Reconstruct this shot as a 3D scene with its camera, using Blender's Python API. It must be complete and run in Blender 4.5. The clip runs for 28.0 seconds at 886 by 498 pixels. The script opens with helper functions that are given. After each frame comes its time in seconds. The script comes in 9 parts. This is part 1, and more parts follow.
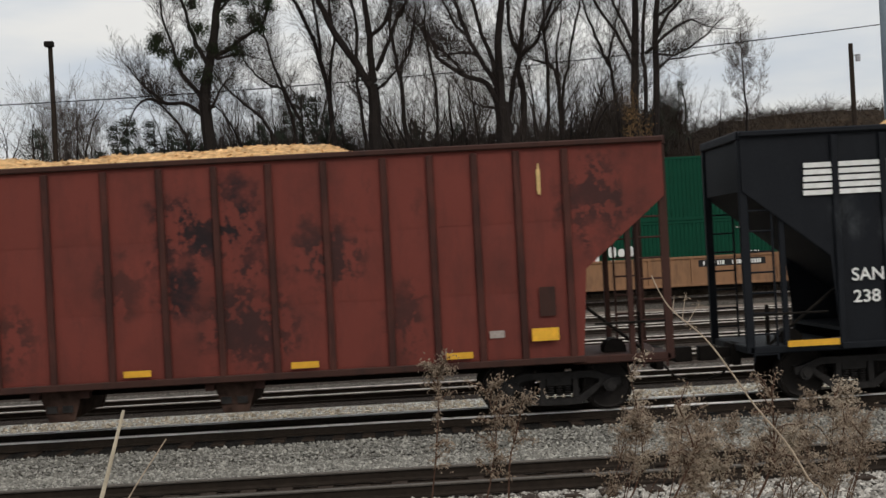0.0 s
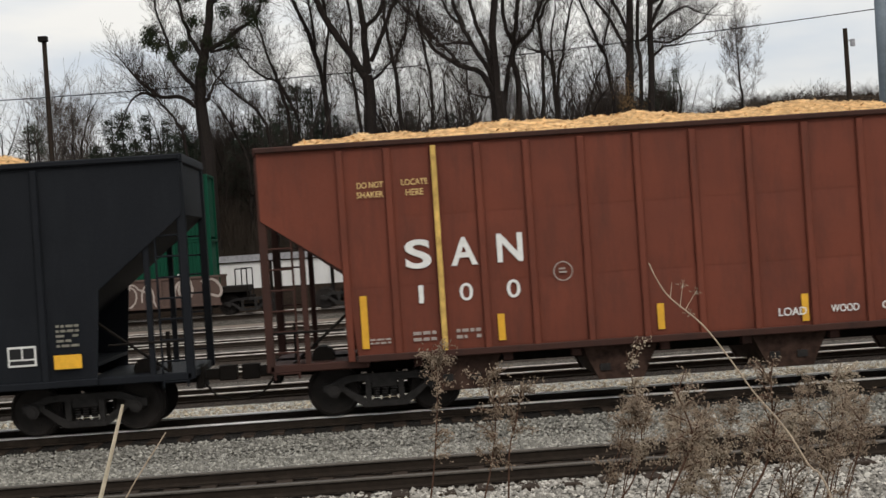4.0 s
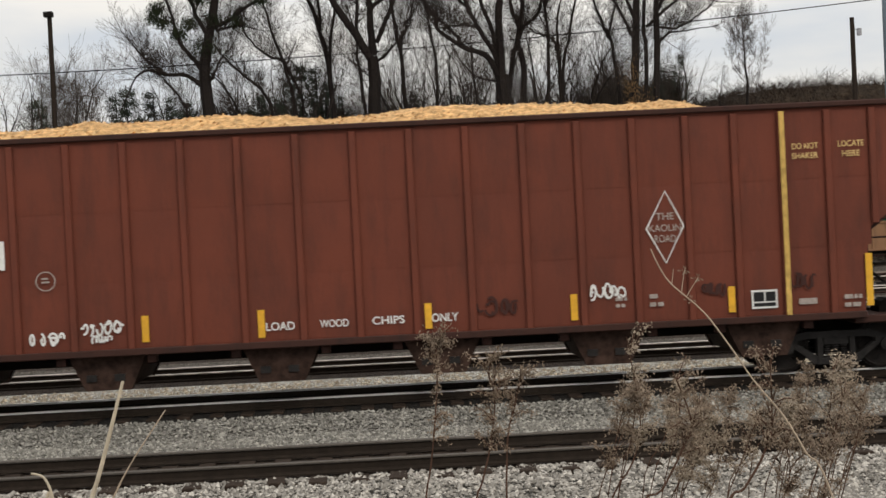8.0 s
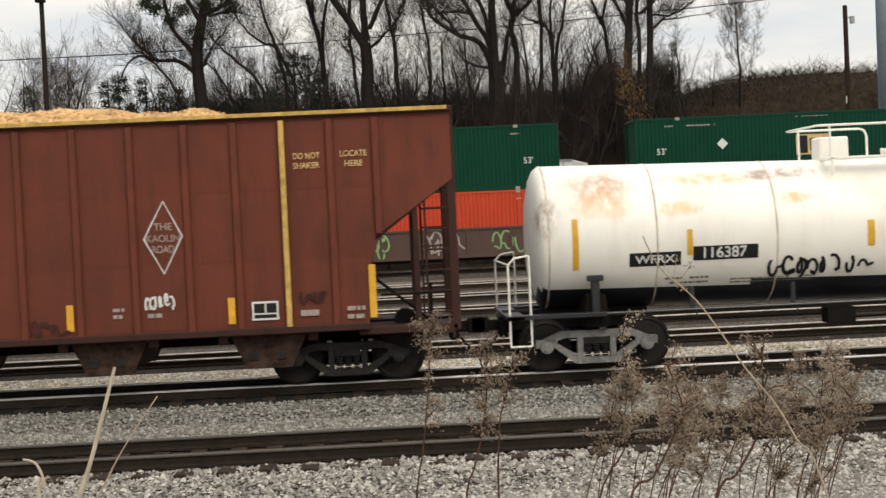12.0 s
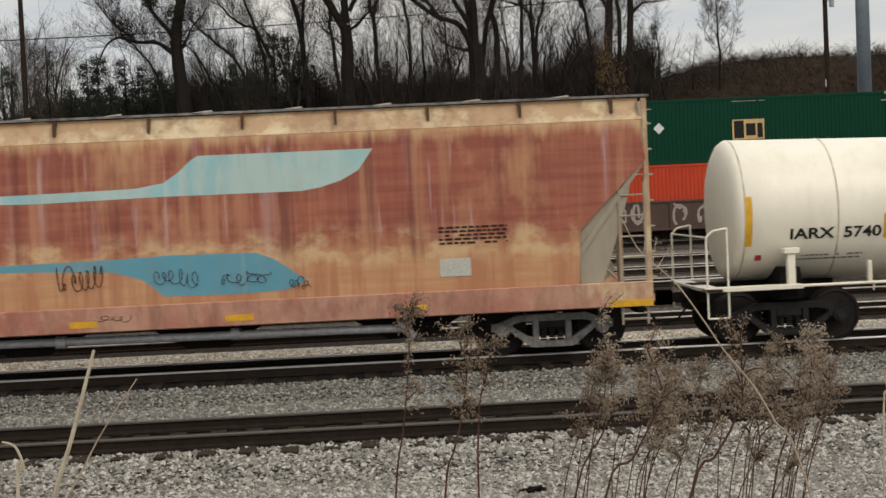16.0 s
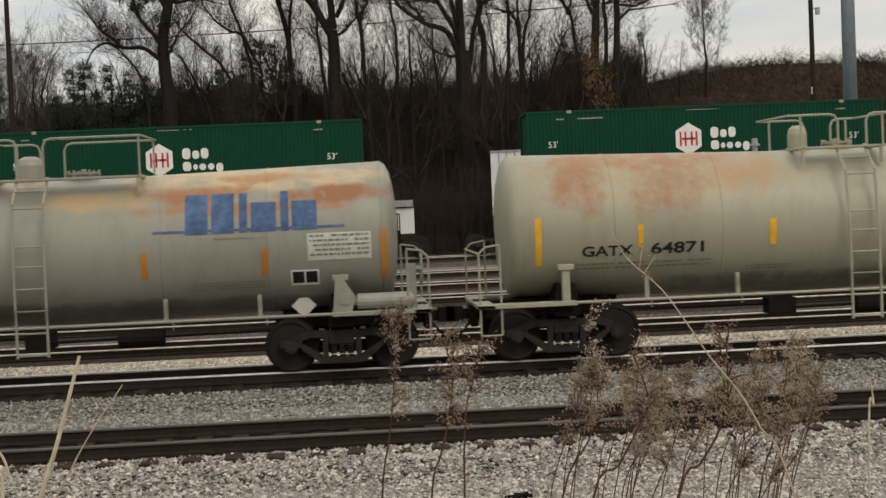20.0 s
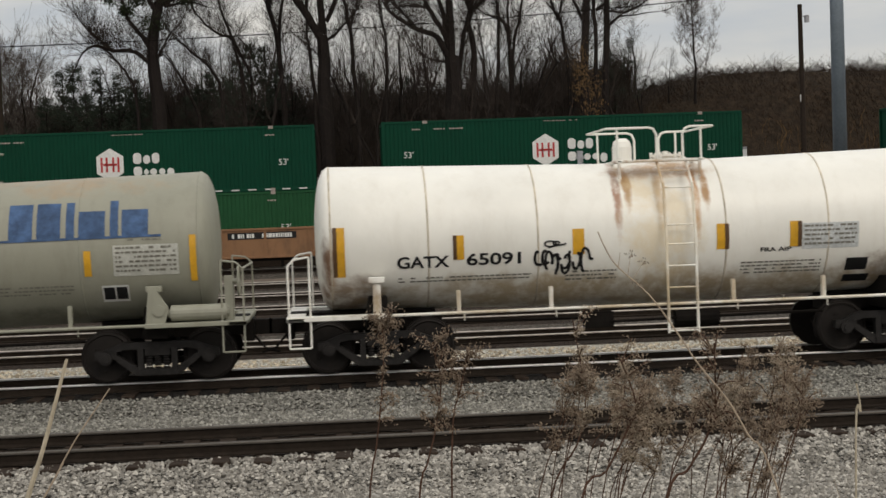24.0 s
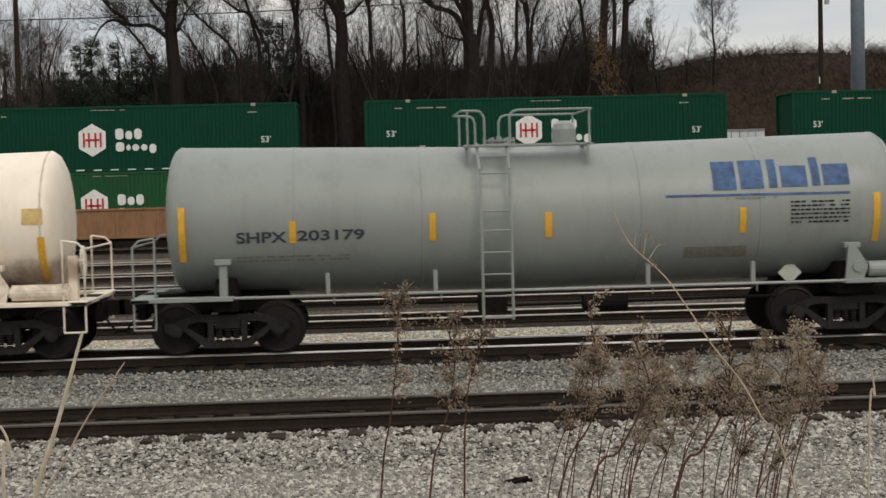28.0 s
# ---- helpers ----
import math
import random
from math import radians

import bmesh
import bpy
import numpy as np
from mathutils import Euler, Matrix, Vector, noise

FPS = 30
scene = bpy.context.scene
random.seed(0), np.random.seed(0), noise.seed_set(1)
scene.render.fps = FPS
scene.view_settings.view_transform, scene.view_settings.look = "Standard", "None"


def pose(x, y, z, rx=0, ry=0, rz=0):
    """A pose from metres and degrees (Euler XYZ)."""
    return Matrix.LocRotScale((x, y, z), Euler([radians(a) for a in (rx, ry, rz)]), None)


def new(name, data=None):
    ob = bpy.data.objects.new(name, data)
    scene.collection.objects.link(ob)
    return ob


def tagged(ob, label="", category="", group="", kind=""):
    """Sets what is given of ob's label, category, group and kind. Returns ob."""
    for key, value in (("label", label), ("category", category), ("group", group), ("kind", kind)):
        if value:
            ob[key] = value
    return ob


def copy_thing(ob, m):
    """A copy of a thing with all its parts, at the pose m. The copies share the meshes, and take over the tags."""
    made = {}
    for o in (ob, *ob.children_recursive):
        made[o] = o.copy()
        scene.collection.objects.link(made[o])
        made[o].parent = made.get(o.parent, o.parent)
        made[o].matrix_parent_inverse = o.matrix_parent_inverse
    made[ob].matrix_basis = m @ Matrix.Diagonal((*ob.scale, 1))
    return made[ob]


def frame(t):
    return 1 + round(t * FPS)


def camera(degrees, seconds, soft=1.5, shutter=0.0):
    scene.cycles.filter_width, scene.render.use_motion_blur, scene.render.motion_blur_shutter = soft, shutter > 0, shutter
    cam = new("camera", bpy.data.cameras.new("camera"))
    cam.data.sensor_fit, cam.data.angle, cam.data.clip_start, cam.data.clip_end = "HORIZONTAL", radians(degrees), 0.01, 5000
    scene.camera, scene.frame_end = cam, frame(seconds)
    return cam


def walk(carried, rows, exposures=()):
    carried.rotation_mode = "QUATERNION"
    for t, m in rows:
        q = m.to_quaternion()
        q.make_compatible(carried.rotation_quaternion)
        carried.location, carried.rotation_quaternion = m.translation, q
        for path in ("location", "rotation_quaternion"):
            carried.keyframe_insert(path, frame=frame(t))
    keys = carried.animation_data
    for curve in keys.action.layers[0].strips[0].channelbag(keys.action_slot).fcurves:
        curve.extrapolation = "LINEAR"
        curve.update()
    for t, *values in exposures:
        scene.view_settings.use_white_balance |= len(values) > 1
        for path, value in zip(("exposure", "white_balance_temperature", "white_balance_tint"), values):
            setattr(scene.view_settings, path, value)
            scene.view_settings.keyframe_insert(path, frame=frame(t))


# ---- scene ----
# ---- camera ----
LENS = 33.0
EYE_Z = 2.90
cam = camera(LENS, 28.0, soft=1.5, shutter=0.12)
PATH = [
    (0, 90.206, 3.073, -2.058), (0.5, 89.926, 2.978, -2.923), (1, 90.530, 2.878, -3.030),
    (1.5, 91.102, 3.127, -2.956), (2, 91.312, 3.376, -2.730), (2.5, 90.932, 3.603, -2.528),
    (3, 90.663, 3.567, -2.569), (3.5, 90.093, 3.734, -2.548), (4, 89.824, 3.798, -2.170),
    (4.5, 89.703, 3.817, -1.945), (6.5, 89.700, 2.945, -2.111), (7, 89.445, 2.884, -2.207),
    (7.5, 89.542, 2.878, -2.149), (8, 89.159, 2.814, -2.081), (8.5, 88.758, 2.680, -2.278),
    (9, 88.589, 2.696, -2.441), (9.5, 88.195, 2.840, -2.170), (10, 87.569, 2.964, -1.924),
    (10.5, 87.638, 3.172, -2.195), (11, 88.488, 2.998, -2.289), (11.5, 88.815, 2.691, -2.207),
    (13.5, 87.716, 2.849, -2.903), (14, 88.177, 2.884, -2.775), (14.5, 88.391, 2.930, -2.743),
    (15, 88.589, 2.747, -2.724), (15.5, 88.190, 2.584, -2.908), (16, 87.946, 2.590, -3.136),
    (16.5, 88.028, 2.691, -3.177), (17, 88.007, 2.627, -3.263), (17.5, 88.221, 2.670, -3.274),
    (18, 88.343, 2.697, -3.269), (18.5, 88.427, 2.636, -3.305), (19, 88.276, 2.556, -3.453),
    (19.5, 88.158, 2.477, -3.636), (20, 88.166, 2.471, -3.647), (20.5, 87.873, 2.477, -3.697),
    (21, 87.545, 2.507, -3.868), (21.5, 87.699, 2.350, -4.289), (23.5, 88.829, 1.863, -4.646),
    (24, 88.343, 2.126, -4.068), (24.5, 88.161, 2.174, -3.726), (25, 88.226, 2.060, -3.713),
    (25.5, 88.347, 2.188, -3.337), (26, 88.095, 2.341, -2.966), (26.5, 87.888, 2.577, -2.982),
    (27, 87.938, 2.694, -3.029), (27.5, 87.763, 2.783, -3.154), (28, 87.533, 1.438, -3.452),
]
walk(cam, [(t, pose(0, 0, EYE_Z, rx, ry, rz)) for t, rx, ry, rz in PATH],
     [(0, -0.29, 6600, 9), (1, -0.11, 6650, 9), (2, -0.20, 6700, 9), (4, -0.10, 6700, 9), (8, -0.12, 6850, 10), (9, 0.0, 7000, 10), (10, 0.14, 7150, 10), (11.5, 0.12, 7100, 10), (14, -0.34, 6900, 9), (16.5, -0.32, 6950, 9), (18, -0.36, 7000, 9), (21, -0.20, 7300, 9), (24, -0.50, 6900, 9), (27, -0.46, 6850, 8), (28, -0.34, 6850, 8)])
# ---- light ----
SUN_UP, SUN_TURN = 42, 205
SKY_LOW, SKY_HIGH = 8.7, 16.0
world = bpy.data.worlds.new("overcast_sky")
scene.world = world
world.use_nodes = True
wn, wl = world.node_tree.nodes, world.node_tree.links
wn.clear()
w_out = wn.new("ShaderNodeOutputWorld")
w_bg = wn.new("ShaderNodeBackground")
w_sky = wn.new("ShaderNodeTexSky")
w_sky.sky_type, w_sky.sun_disc = "NISHITA", False
w_sky.sun_elevation, w_sky.sun_rotation = radians(SUN_UP), radians(SUN_TURN)
w_sky.dust_density = 2.0
w_tc = wn.new("ShaderNodeTexCoord")
w_map = wn.new("ShaderNodeMapping")
w_map.inputs["Scale"].default_value = (2.2, 2.2, 9.0)
w_map.inputs["Rotation"].default_value = (0, radians(5), 0)
w_noise = wn.new("ShaderNodeTexNoise")
w_noise.inputs["Scale"].default_value = 1.9
w_noise.inputs["Detail"].default_value = 5
w_noise.inputs["Roughness"].default_value = 0.5
w_ramp = wn.new("ShaderNodeValToRGB")
w_ramp.color_ramp.elements[0].position, w_ramp.color_ramp.elements[0].color = 0.36, (0.76, 0.83, 0.93, 1)
w_ramp.color_ramp.elements[1].position, w_ramp.color_ramp.elements[1].color = 0.62, (1.07, 1.06, 1.04, 1)
# an overcast sky is about three times as bright overhead as at the horizon
w_sep = wn.new("ShaderNodeSeparateXYZ")
w_grad = wn.new("ShaderNodeMapRange")
w_grad.inputs["From Min"].default_value, w_grad.inputs["From Max"].default_value = 0.05, 1.0
w_grad.inputs["To Min"].default_value, w_grad.inputs["To Max"].default_value = SKY_LOW, SKY_HIGH
w_scale = wn.new("ShaderNodeVectorMath")
w_scale.operation = "SCALE"
w_mix = wn.new("ShaderNodeMix")
w_mix.data_type = "RGBA"
w_mix.inputs["Factor"].default_value = 0.93
wl.new(w_tc.outputs["Generated"], w_map.inputs["Vector"])
wl.new(w_map.outputs["Vector"], w_noise.inputs["Vector"])
wl.new(w_noise.outputs["Fac"], w_ramp.inputs["Fac"])
wl.new(w_tc.outputs["Generated"], w_sep.inputs["Vector"])
wl.new(w_sep.outputs["Z"], w_grad.inputs["Value"])
wl.new(w_ramp.outputs["Color"], w_scale.inputs[0])
wl.new(w_grad.outputs["Result"], w_scale.inputs["Scale"])
wl.new(w_sky.outputs["Color"], w_mix.inputs["A"])
wl.new(w_scale.outputs["Vector"], w_mix.inputs["B"])
wl.new(w_mix.outputs["Result"], w_bg.inputs["Color"])
wl.new(w_bg.outputs["Background"], w_out.inputs["Surface"])
w_bg.inputs["Strength"].default_value = 0.1
sun = new("sun", bpy.data.lights.new("sun", "SUN"))
sun.data.energy, sun.data.angle, sun.data.color = 1.3, radians(25), (1.0, 0.93, 0.84)
sun.rotation_euler = (radians(90 - SUN_UP), 0, radians(SUN_TURN - 180))


# ---- materials ----
def mat_new(name):
    m = bpy.data.materials.new(name)
    m.use_nodes = True
    nt = m.node_tree
    return m, nt, nt.nodes["Principled BSDF"]


def coords(nt, scale, kind="Object"):
    tc = nt.nodes.new("ShaderNodeTexCoord")
    mp = nt.nodes.new("ShaderNodeMapping")
    mp.inputs["Scale"].default_value = scale
    nt.links.new(tc.outputs[kind], mp.inputs["Vector"])
    return mp.outputs["Vector"]


def noise_fac(nt, vec, scale, detail=4, rough=0.6, lo=0.4, hi=0.6):
    n = nt.nodes.new("ShaderNodeTexNoise")
    n.inputs["Scale"].default_value, n.inputs["Detail"].default_value, n.inputs["Roughness"].default_value = scale, detail, rough
    nt.links.new(vec, n.inputs["Vector"])
    r = nt.nodes.new("ShaderNodeMapRange")
    r.inputs["From Min"].default_value, r.inputs["From Max"].default_value = lo, hi
    nt.links.new(n.outputs["Fac"], r.inputs["Value"])
    return r.outputs["Result"]


def mixed(nt, fac, a, b):
    x = nt.nodes.new("ShaderNodeMix")
    x.data_type = "RGBA"
    for key, v in (("Factor", fac), ("A", a), ("B", b)):
        if isinstance(v, (int, float)):
            x.inputs[key].default_value = v
        elif isinstance(v, tuple):
            x.inputs[key].default_value = (*v, 1)
        else:
            nt.links.new(v, x.inputs[key])
    return x.outputs["Result"]


def times(nt, a, b, op="MULTIPLY"):
    x = nt.nodes.new("ShaderNodeMath")
    x.operation, x.use_clamp = op, True
    for i, v in enumerate((a, b)):
        if isinstance(v, (int, float)):
            x.inputs[i].default_value = v
        else:
            nt.links.new(v, x.inputs[i])
    return x.outputs["Value"]


def bump(nt, p, height, strength, dist=0.01):
    b = nt.nodes.new("ShaderNodeBump")
    b.inputs["Strength"].default_value, b.inputs["Distance"].default_value = strength, dist
    nt.links.new(height, b.inputs["Height"])
    nt.links.new(b.outputs["Normal"], p.inputs["Normal"])


def paint(name, base, rough=0.55, grime=(0.03, 0.025, 0.02), grime_amt=0.4, rust=None, rust_amt=0.0, rust_lo=0.55,
          streak_scale=(1.6, 1.6, 0.16), fade=None, metal=0.0, spot=1.0, blots=(), gloss=0.5, edge=(2.4, 0.30, 0.66)):
    """Weathered paint: grime in blotches, rust in upright streaks, faded patches and fine grain."""
    m, nt, p = mat_new(name)
    big = coords(nt, (1, 1, 1))
    col = mixed(nt, times(nt, noise_fac(nt, big, 0.55 * spot, 5, 0.62, 0.38, 0.68), 0.35), base, tuple(c * 0.72 for c in base))
    if fade:
        col = mixed(nt, times(nt, noise_fac(nt, coords(nt, streak_scale), 1.3, 5, 0.6, 0.45, 0.72), 0.7), col, fade)
    if rust:
        st = noise_fac(nt, coords(nt, streak_scale), 2.2, 6, 0.7, rust_lo, rust_lo + 0.14)
        bl = noise_fac(nt, big, 0.7 * spot, 4, 0.6, rust_lo - 0.1, rust_lo + 0.1)
        col = mixed(nt, times(nt, times(nt, st, bl, "ADD"), rust_amt), col, rust)
    col = mixed(nt, times(nt, noise_fac(nt, coords(nt, (1, 1, 0.25)), 3.1, 6, 0.7, 0.48, 0.75), grime_amt), col, grime)
    if blots:
        sep = nt.nodes.new("ShaderNodeSeparateXYZ")
        nt.links.new(big, sep.inputs["Vector"])
        wob = noise_fac(nt, coords(nt, (1.5, 1.5, edge[3] if len(edge) > 3 else 0.55)), edge[0], 8, 0.68, edge[1], edge[2])
        ragged = noise_fac(nt, coords(nt, (1.0, 1.0, 1.0)), 1.7, 5, 0.65, 0.3, 0.7)
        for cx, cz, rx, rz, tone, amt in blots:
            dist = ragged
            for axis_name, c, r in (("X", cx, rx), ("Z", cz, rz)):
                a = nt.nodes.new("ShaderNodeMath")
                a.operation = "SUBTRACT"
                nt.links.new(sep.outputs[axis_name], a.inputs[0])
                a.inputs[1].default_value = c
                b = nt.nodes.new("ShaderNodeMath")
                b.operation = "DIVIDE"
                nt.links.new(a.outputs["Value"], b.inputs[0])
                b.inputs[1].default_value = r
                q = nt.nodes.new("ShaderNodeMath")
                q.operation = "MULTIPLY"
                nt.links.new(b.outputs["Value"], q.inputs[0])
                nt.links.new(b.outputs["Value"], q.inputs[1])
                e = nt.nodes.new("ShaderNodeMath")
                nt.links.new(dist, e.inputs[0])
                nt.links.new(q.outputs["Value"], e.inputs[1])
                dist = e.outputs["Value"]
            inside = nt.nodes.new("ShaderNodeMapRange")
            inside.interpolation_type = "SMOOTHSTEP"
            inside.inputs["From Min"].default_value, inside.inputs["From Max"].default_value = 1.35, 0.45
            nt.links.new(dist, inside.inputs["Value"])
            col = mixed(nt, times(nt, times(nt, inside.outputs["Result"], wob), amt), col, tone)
    nt.links.new(col, p.inputs["Base Color"])
    p.inputs["Specular IOR Level"].default_value = gloss
    fine = noise_fac(nt, big, 40, 3, 0.6, 0.3, 0.7)
    r = nt.nodes.new("ShaderNodeMapRange")
    r.inputs["To Min"].default_value, r.inputs["To Max"].default_value = rough - 0.1, rough + 0.12
    nt.links.new(fine, r.inputs["Value"])
    nt.links.new(r.outputs["Result"], p.inputs["Roughness"])
    p.inputs["Metallic"].default_value = metal
    bump(nt, p, noise_fac(nt, big, 6, 6, 0.7, 0.3, 0.7), 0.25, 0.006)
    return m


def plain(name, base, rough=0.6, metal=0.0, var=0.25, scale=8.0, bumpy=0.2):
    m, nt, p = mat_new(name)
    v = coords(nt, (1, 1, 1))
    f = noise_fac(nt, v, scale, 5, 0.65, 0.35, 0.65)
    g = noise_fac(nt, v, scale * 0.13, 4, 0.6, 0.35, 0.65)
    c = mixed(nt, f, tuple(x * (1 - var) for x in base), tuple(min(1, x * (1 + var)) for x in base))
    c = mixed(nt, times(nt, g, 0.4), c, tuple(x * 0.62 for x in base))
    nt.links.new(c, p.inputs["Base Color"])
    p.inputs["Roughness"].default_value, p.inputs["Metallic"].default_value = rough, metal
    p.inputs["Specular IOR Level"].default_value = 0.5 if rough < 0.6 or metal > 0.4 else 0.25 if rough < 0.75 else 0.1
    if bumpy:
        bump(nt, p, f, bumpy, 0.01)
    return m


M = {}
M["hopper_red"] = paint("oxide_red_paint", (0.150, 0.038, 0.021), 0.65, (0.05, 0.020, 0.014), 0.5, (0.095, 0.026, 0.016), 0.4, 0.5, gloss=0.25)
DARK_RUST = (0.016, 0.009, 0.010)
M["rusty_red"] = paint("rust_scarred_red_paint", (0.150, 0.034, 0.025), 0.62, (0.06, 0.020, 0.016), 0.5, (0.05, 0.017, 0.014), 0.5, 0.60, (1.1, 1.1, 0.6), edge=(2.0, 0.45, 0.51, 1.3), blots=(
    (13.75, 3.3, 0.75, 1.3, DARK_RUST, 1.0), (13.8, 2.4, 0.42, 0.6, DARK_RUST, 1.0), (13.85, 2.6, 0.36, 0.7, DARK_RUST, 0.9), (14.75, 3.5, 0.75, 1.1, DARK_RUST, 1.0), (14.9, 2.0, 1.6, 1.1, (0.03, 0.014, 0.013), 0.9),
    (16.4, 3.1, 0.75, 1.0, (0.03, 0.014, 0.013), 0.9), (17.6, 1.9, 0.5, 0.9, (0.035, 0.015, 0.013), 0.8), (21.0, 3.7, 1.0, 1.2, (0.03, 0.014, 0.013), 0.85), (10.7, 1.8, 0.8, 1.0, (0.045, 0.017, 0.014), 0.8), (12.7, 2.5, 0.6, 0.9, (0.05, 0.018, 0.015), 0.8), (6.0, 2.5, 3.0, 1.5, (0.04, 0.016, 0.013), 0.8)), gloss=0.2)
M["rusty_post"] = paint("rust_darkened_post_paint", (0.075, 0.024, 0.018), 0.7, (0.025, 0.012, 0.010), 0.6, (0.025, 0.011, 0.009), 0.7, 0.5, gloss=0.2)
M["bay_dust"] = plain("dusty_brown_outlet_steel", (0.044, 0.026, 0.02), 0.85, 0, 0.6, 5)
M["red_dark"] = paint("dirty_red_brown_steel", (0.045, 0.018, 0.013), 0.75, (0.014, 0.010, 0.009), 0.7, gloss=0.25)
M["black_car"] = paint("faded_black_paint", (0.0064, 0.0078, 0.0108), 0.65, (0.0115, 0.0135, 0.017), 0.5, gloss=0.16, edge=(3.2, 0.38, 0.62), blots=(
    (3.85, 2.9, 0.22, 1.2, (0.13, 0.14, 0.15), 0.85), (4.75, 2.7, 0.26, 1.3, (0.10, 0.11, 0.12), 0.8), (3.4, 1.5, 1.2, 0.5, (0.04, 0.042, 0.043), 0.8), (2.7, 3.2, 0.4, 0.9, (0.07, 0.077, 0.083), 0.8), (1.9, 3.2, 0.5, 0.5, (0.05, 0.055, 0.06), 0.7), (9.0, 1.9, 5.0, 0.25, (0.02, 0.022, 0.022), 0.7)))
M["under"] = plain("grimy_black_steel", (0.0105, 0.0088, 0.0076), 0.8)
M["sideframe"] = plain("dusty_cast_steel", (0.017, 0.0152, 0.0145), 0.7, 0, 0.6, 5)
M["sideframe_light"] = plain("pale_dusty_cast_steel", (0.19, 0.185, 0.18), 0.7, 0, 0.5, 5)
M["wheel"] = plain("dark_wheel_steel", (0.016, 0.0128, 0.0112), 0.65, 0.2)
M["chips"] = plain("pale_wood_chips", (0.56, 0.34, 0.155), 0.9, 0, 0.5, 7.0, 1.0)
M["chips_loose"] = plain("bright_wood_flakes", (0.62, 0.41, 0.21), 0.85, 0, 0.5, 3.0, 0)
M["white"] = plain("white_stencil_paint", (0.72, 0.72, 0.70), 0.6, 0, 0.1)
M["dull_white"] = plain("worn_white_stencil", (0.36, 0.31, 0.28), 0.7, 0, 0.25, 20)
M["cream"] = plain("yellowed_stencil_paint", (0.60, 0.42, 0.18), 0.65, 0, 0.2)
M["yellow"] = plain("yellow_reflective_tape", (0.72, 0.38, 0.025), 0.4, 0, 0.12)
M["black"] = plain("black_stencil_paint", (0.012, 0.012, 0.013), 0.6, 0, 0.1)
M["grey_text"] = plain("faded_grey_stencil", (0.20, 0.19, 0.16), 0.7, 0, 0.2, 20)
M["green"] = paint("dark_green_container_paint", (0.002, 0.046, 0.025), 0.6, (0.003, 0.028, 0.016), 0.3, gloss=0.12)
M["green2"] = paint("lighter_green_container_paint", (0.014, 0.075, 0.03), 0.6, (0.01, 0.045, 0.02), 0.3, gloss=0.15)
M["orange"] = paint("orange_container_paint", (0.52, 0.06, 0.025), 0.6, (0.2, 0.03, 0.015), 0.3, gloss=0.2)
M["well_tan"] = paint("tan_well_car_paint", (0.24, 0.12, 0.055), 0.65, (0.06, 0.035, 0.02), 0.6)
M["well_brown"] = paint("brown_well_car_paint", (0.075, 0.042, 0.032), 0.7, (0.03, 0.02, 0.015), 0.6)
M["rail_side"] = plain("dark_rusty_rail", (0.026, 0.0195, 0.015), 0.75, 0.1)
M["rail_top"] = plain("worn_rail_head", (0.74, 0.72, 0.70), 0.42, 1.0, 0.1, 30, 0.0)
M["rail_worn"] = plain("half_rusted_rail_head", (0.46, 0.41, 0.37), 0.5, 0.8, 0.35, 3, 0)
M["rail_dull"] = plain("dull_rail_head", (0.088, 0.077, 0.066), 0.5, 0.6, 0.2, 30, 0.03)
M["tie"] = plain("weathered_wooden_tie", (0.036, 0.026, 0.020), 0.9, 0, 0.35, 12, 0.6)
M["pole"] = plain("creosoted_wooden_pole", (0.03, 0.022, 0.017), 0.9)
M["steel_pole"] = plain("galvanised_steel_pole", (0.17, 0.205, 0.24), 0.5, 0.3, 0.1)
M["bark"] = plain("grey_brown_bark", (0.021, 0.0168, 0.015), 0.95, 0, 0.3, 14, 0.5)
M["twig_pale"] = plain("pale_grey_twigs", (0.11, 0.092, 0.08), 0.95, 0, 0.3, 5, 0)
M["twig"] = plain("thin_brown_twigs", (0.042, 0.033, 0.028), 0.95, 0, 0.3, 5, 0)
M["white_box"] = paint("white_trailer_panels", (0.72, 0.72, 0.72), 0.45, (0.4, 0.38, 0.35), 0.25)
M["grey_box"] = plain("grey_trailer_panels", (0.30, 0.30, 0.32), 0.5)
M["red_mark"] = plain("red_marking", (0.45, 0.03, 0.03), 0.5, 0, 0.1)
M["blue_mark"] = plain("faded_blue_lettering", (0.055, 0.105, 0.215), 0.6, 0, 0.4, 4)
RUST, STAIN, BROWN = (0.20, 0.075, 0.03), (0.40, 0.23, 0.105), (0.20, 0.115, 0.06)
# Wide blots near z 1.2 darken the full length of a shell's lower edge.
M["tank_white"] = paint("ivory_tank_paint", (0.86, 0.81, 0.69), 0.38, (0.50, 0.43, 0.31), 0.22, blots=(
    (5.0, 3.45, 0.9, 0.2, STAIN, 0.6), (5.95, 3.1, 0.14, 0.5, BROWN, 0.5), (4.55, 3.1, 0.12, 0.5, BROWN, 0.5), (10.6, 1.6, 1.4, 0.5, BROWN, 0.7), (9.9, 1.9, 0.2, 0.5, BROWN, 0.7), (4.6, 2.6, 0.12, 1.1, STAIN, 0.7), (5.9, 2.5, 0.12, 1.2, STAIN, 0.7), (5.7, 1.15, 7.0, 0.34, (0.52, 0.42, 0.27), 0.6)))
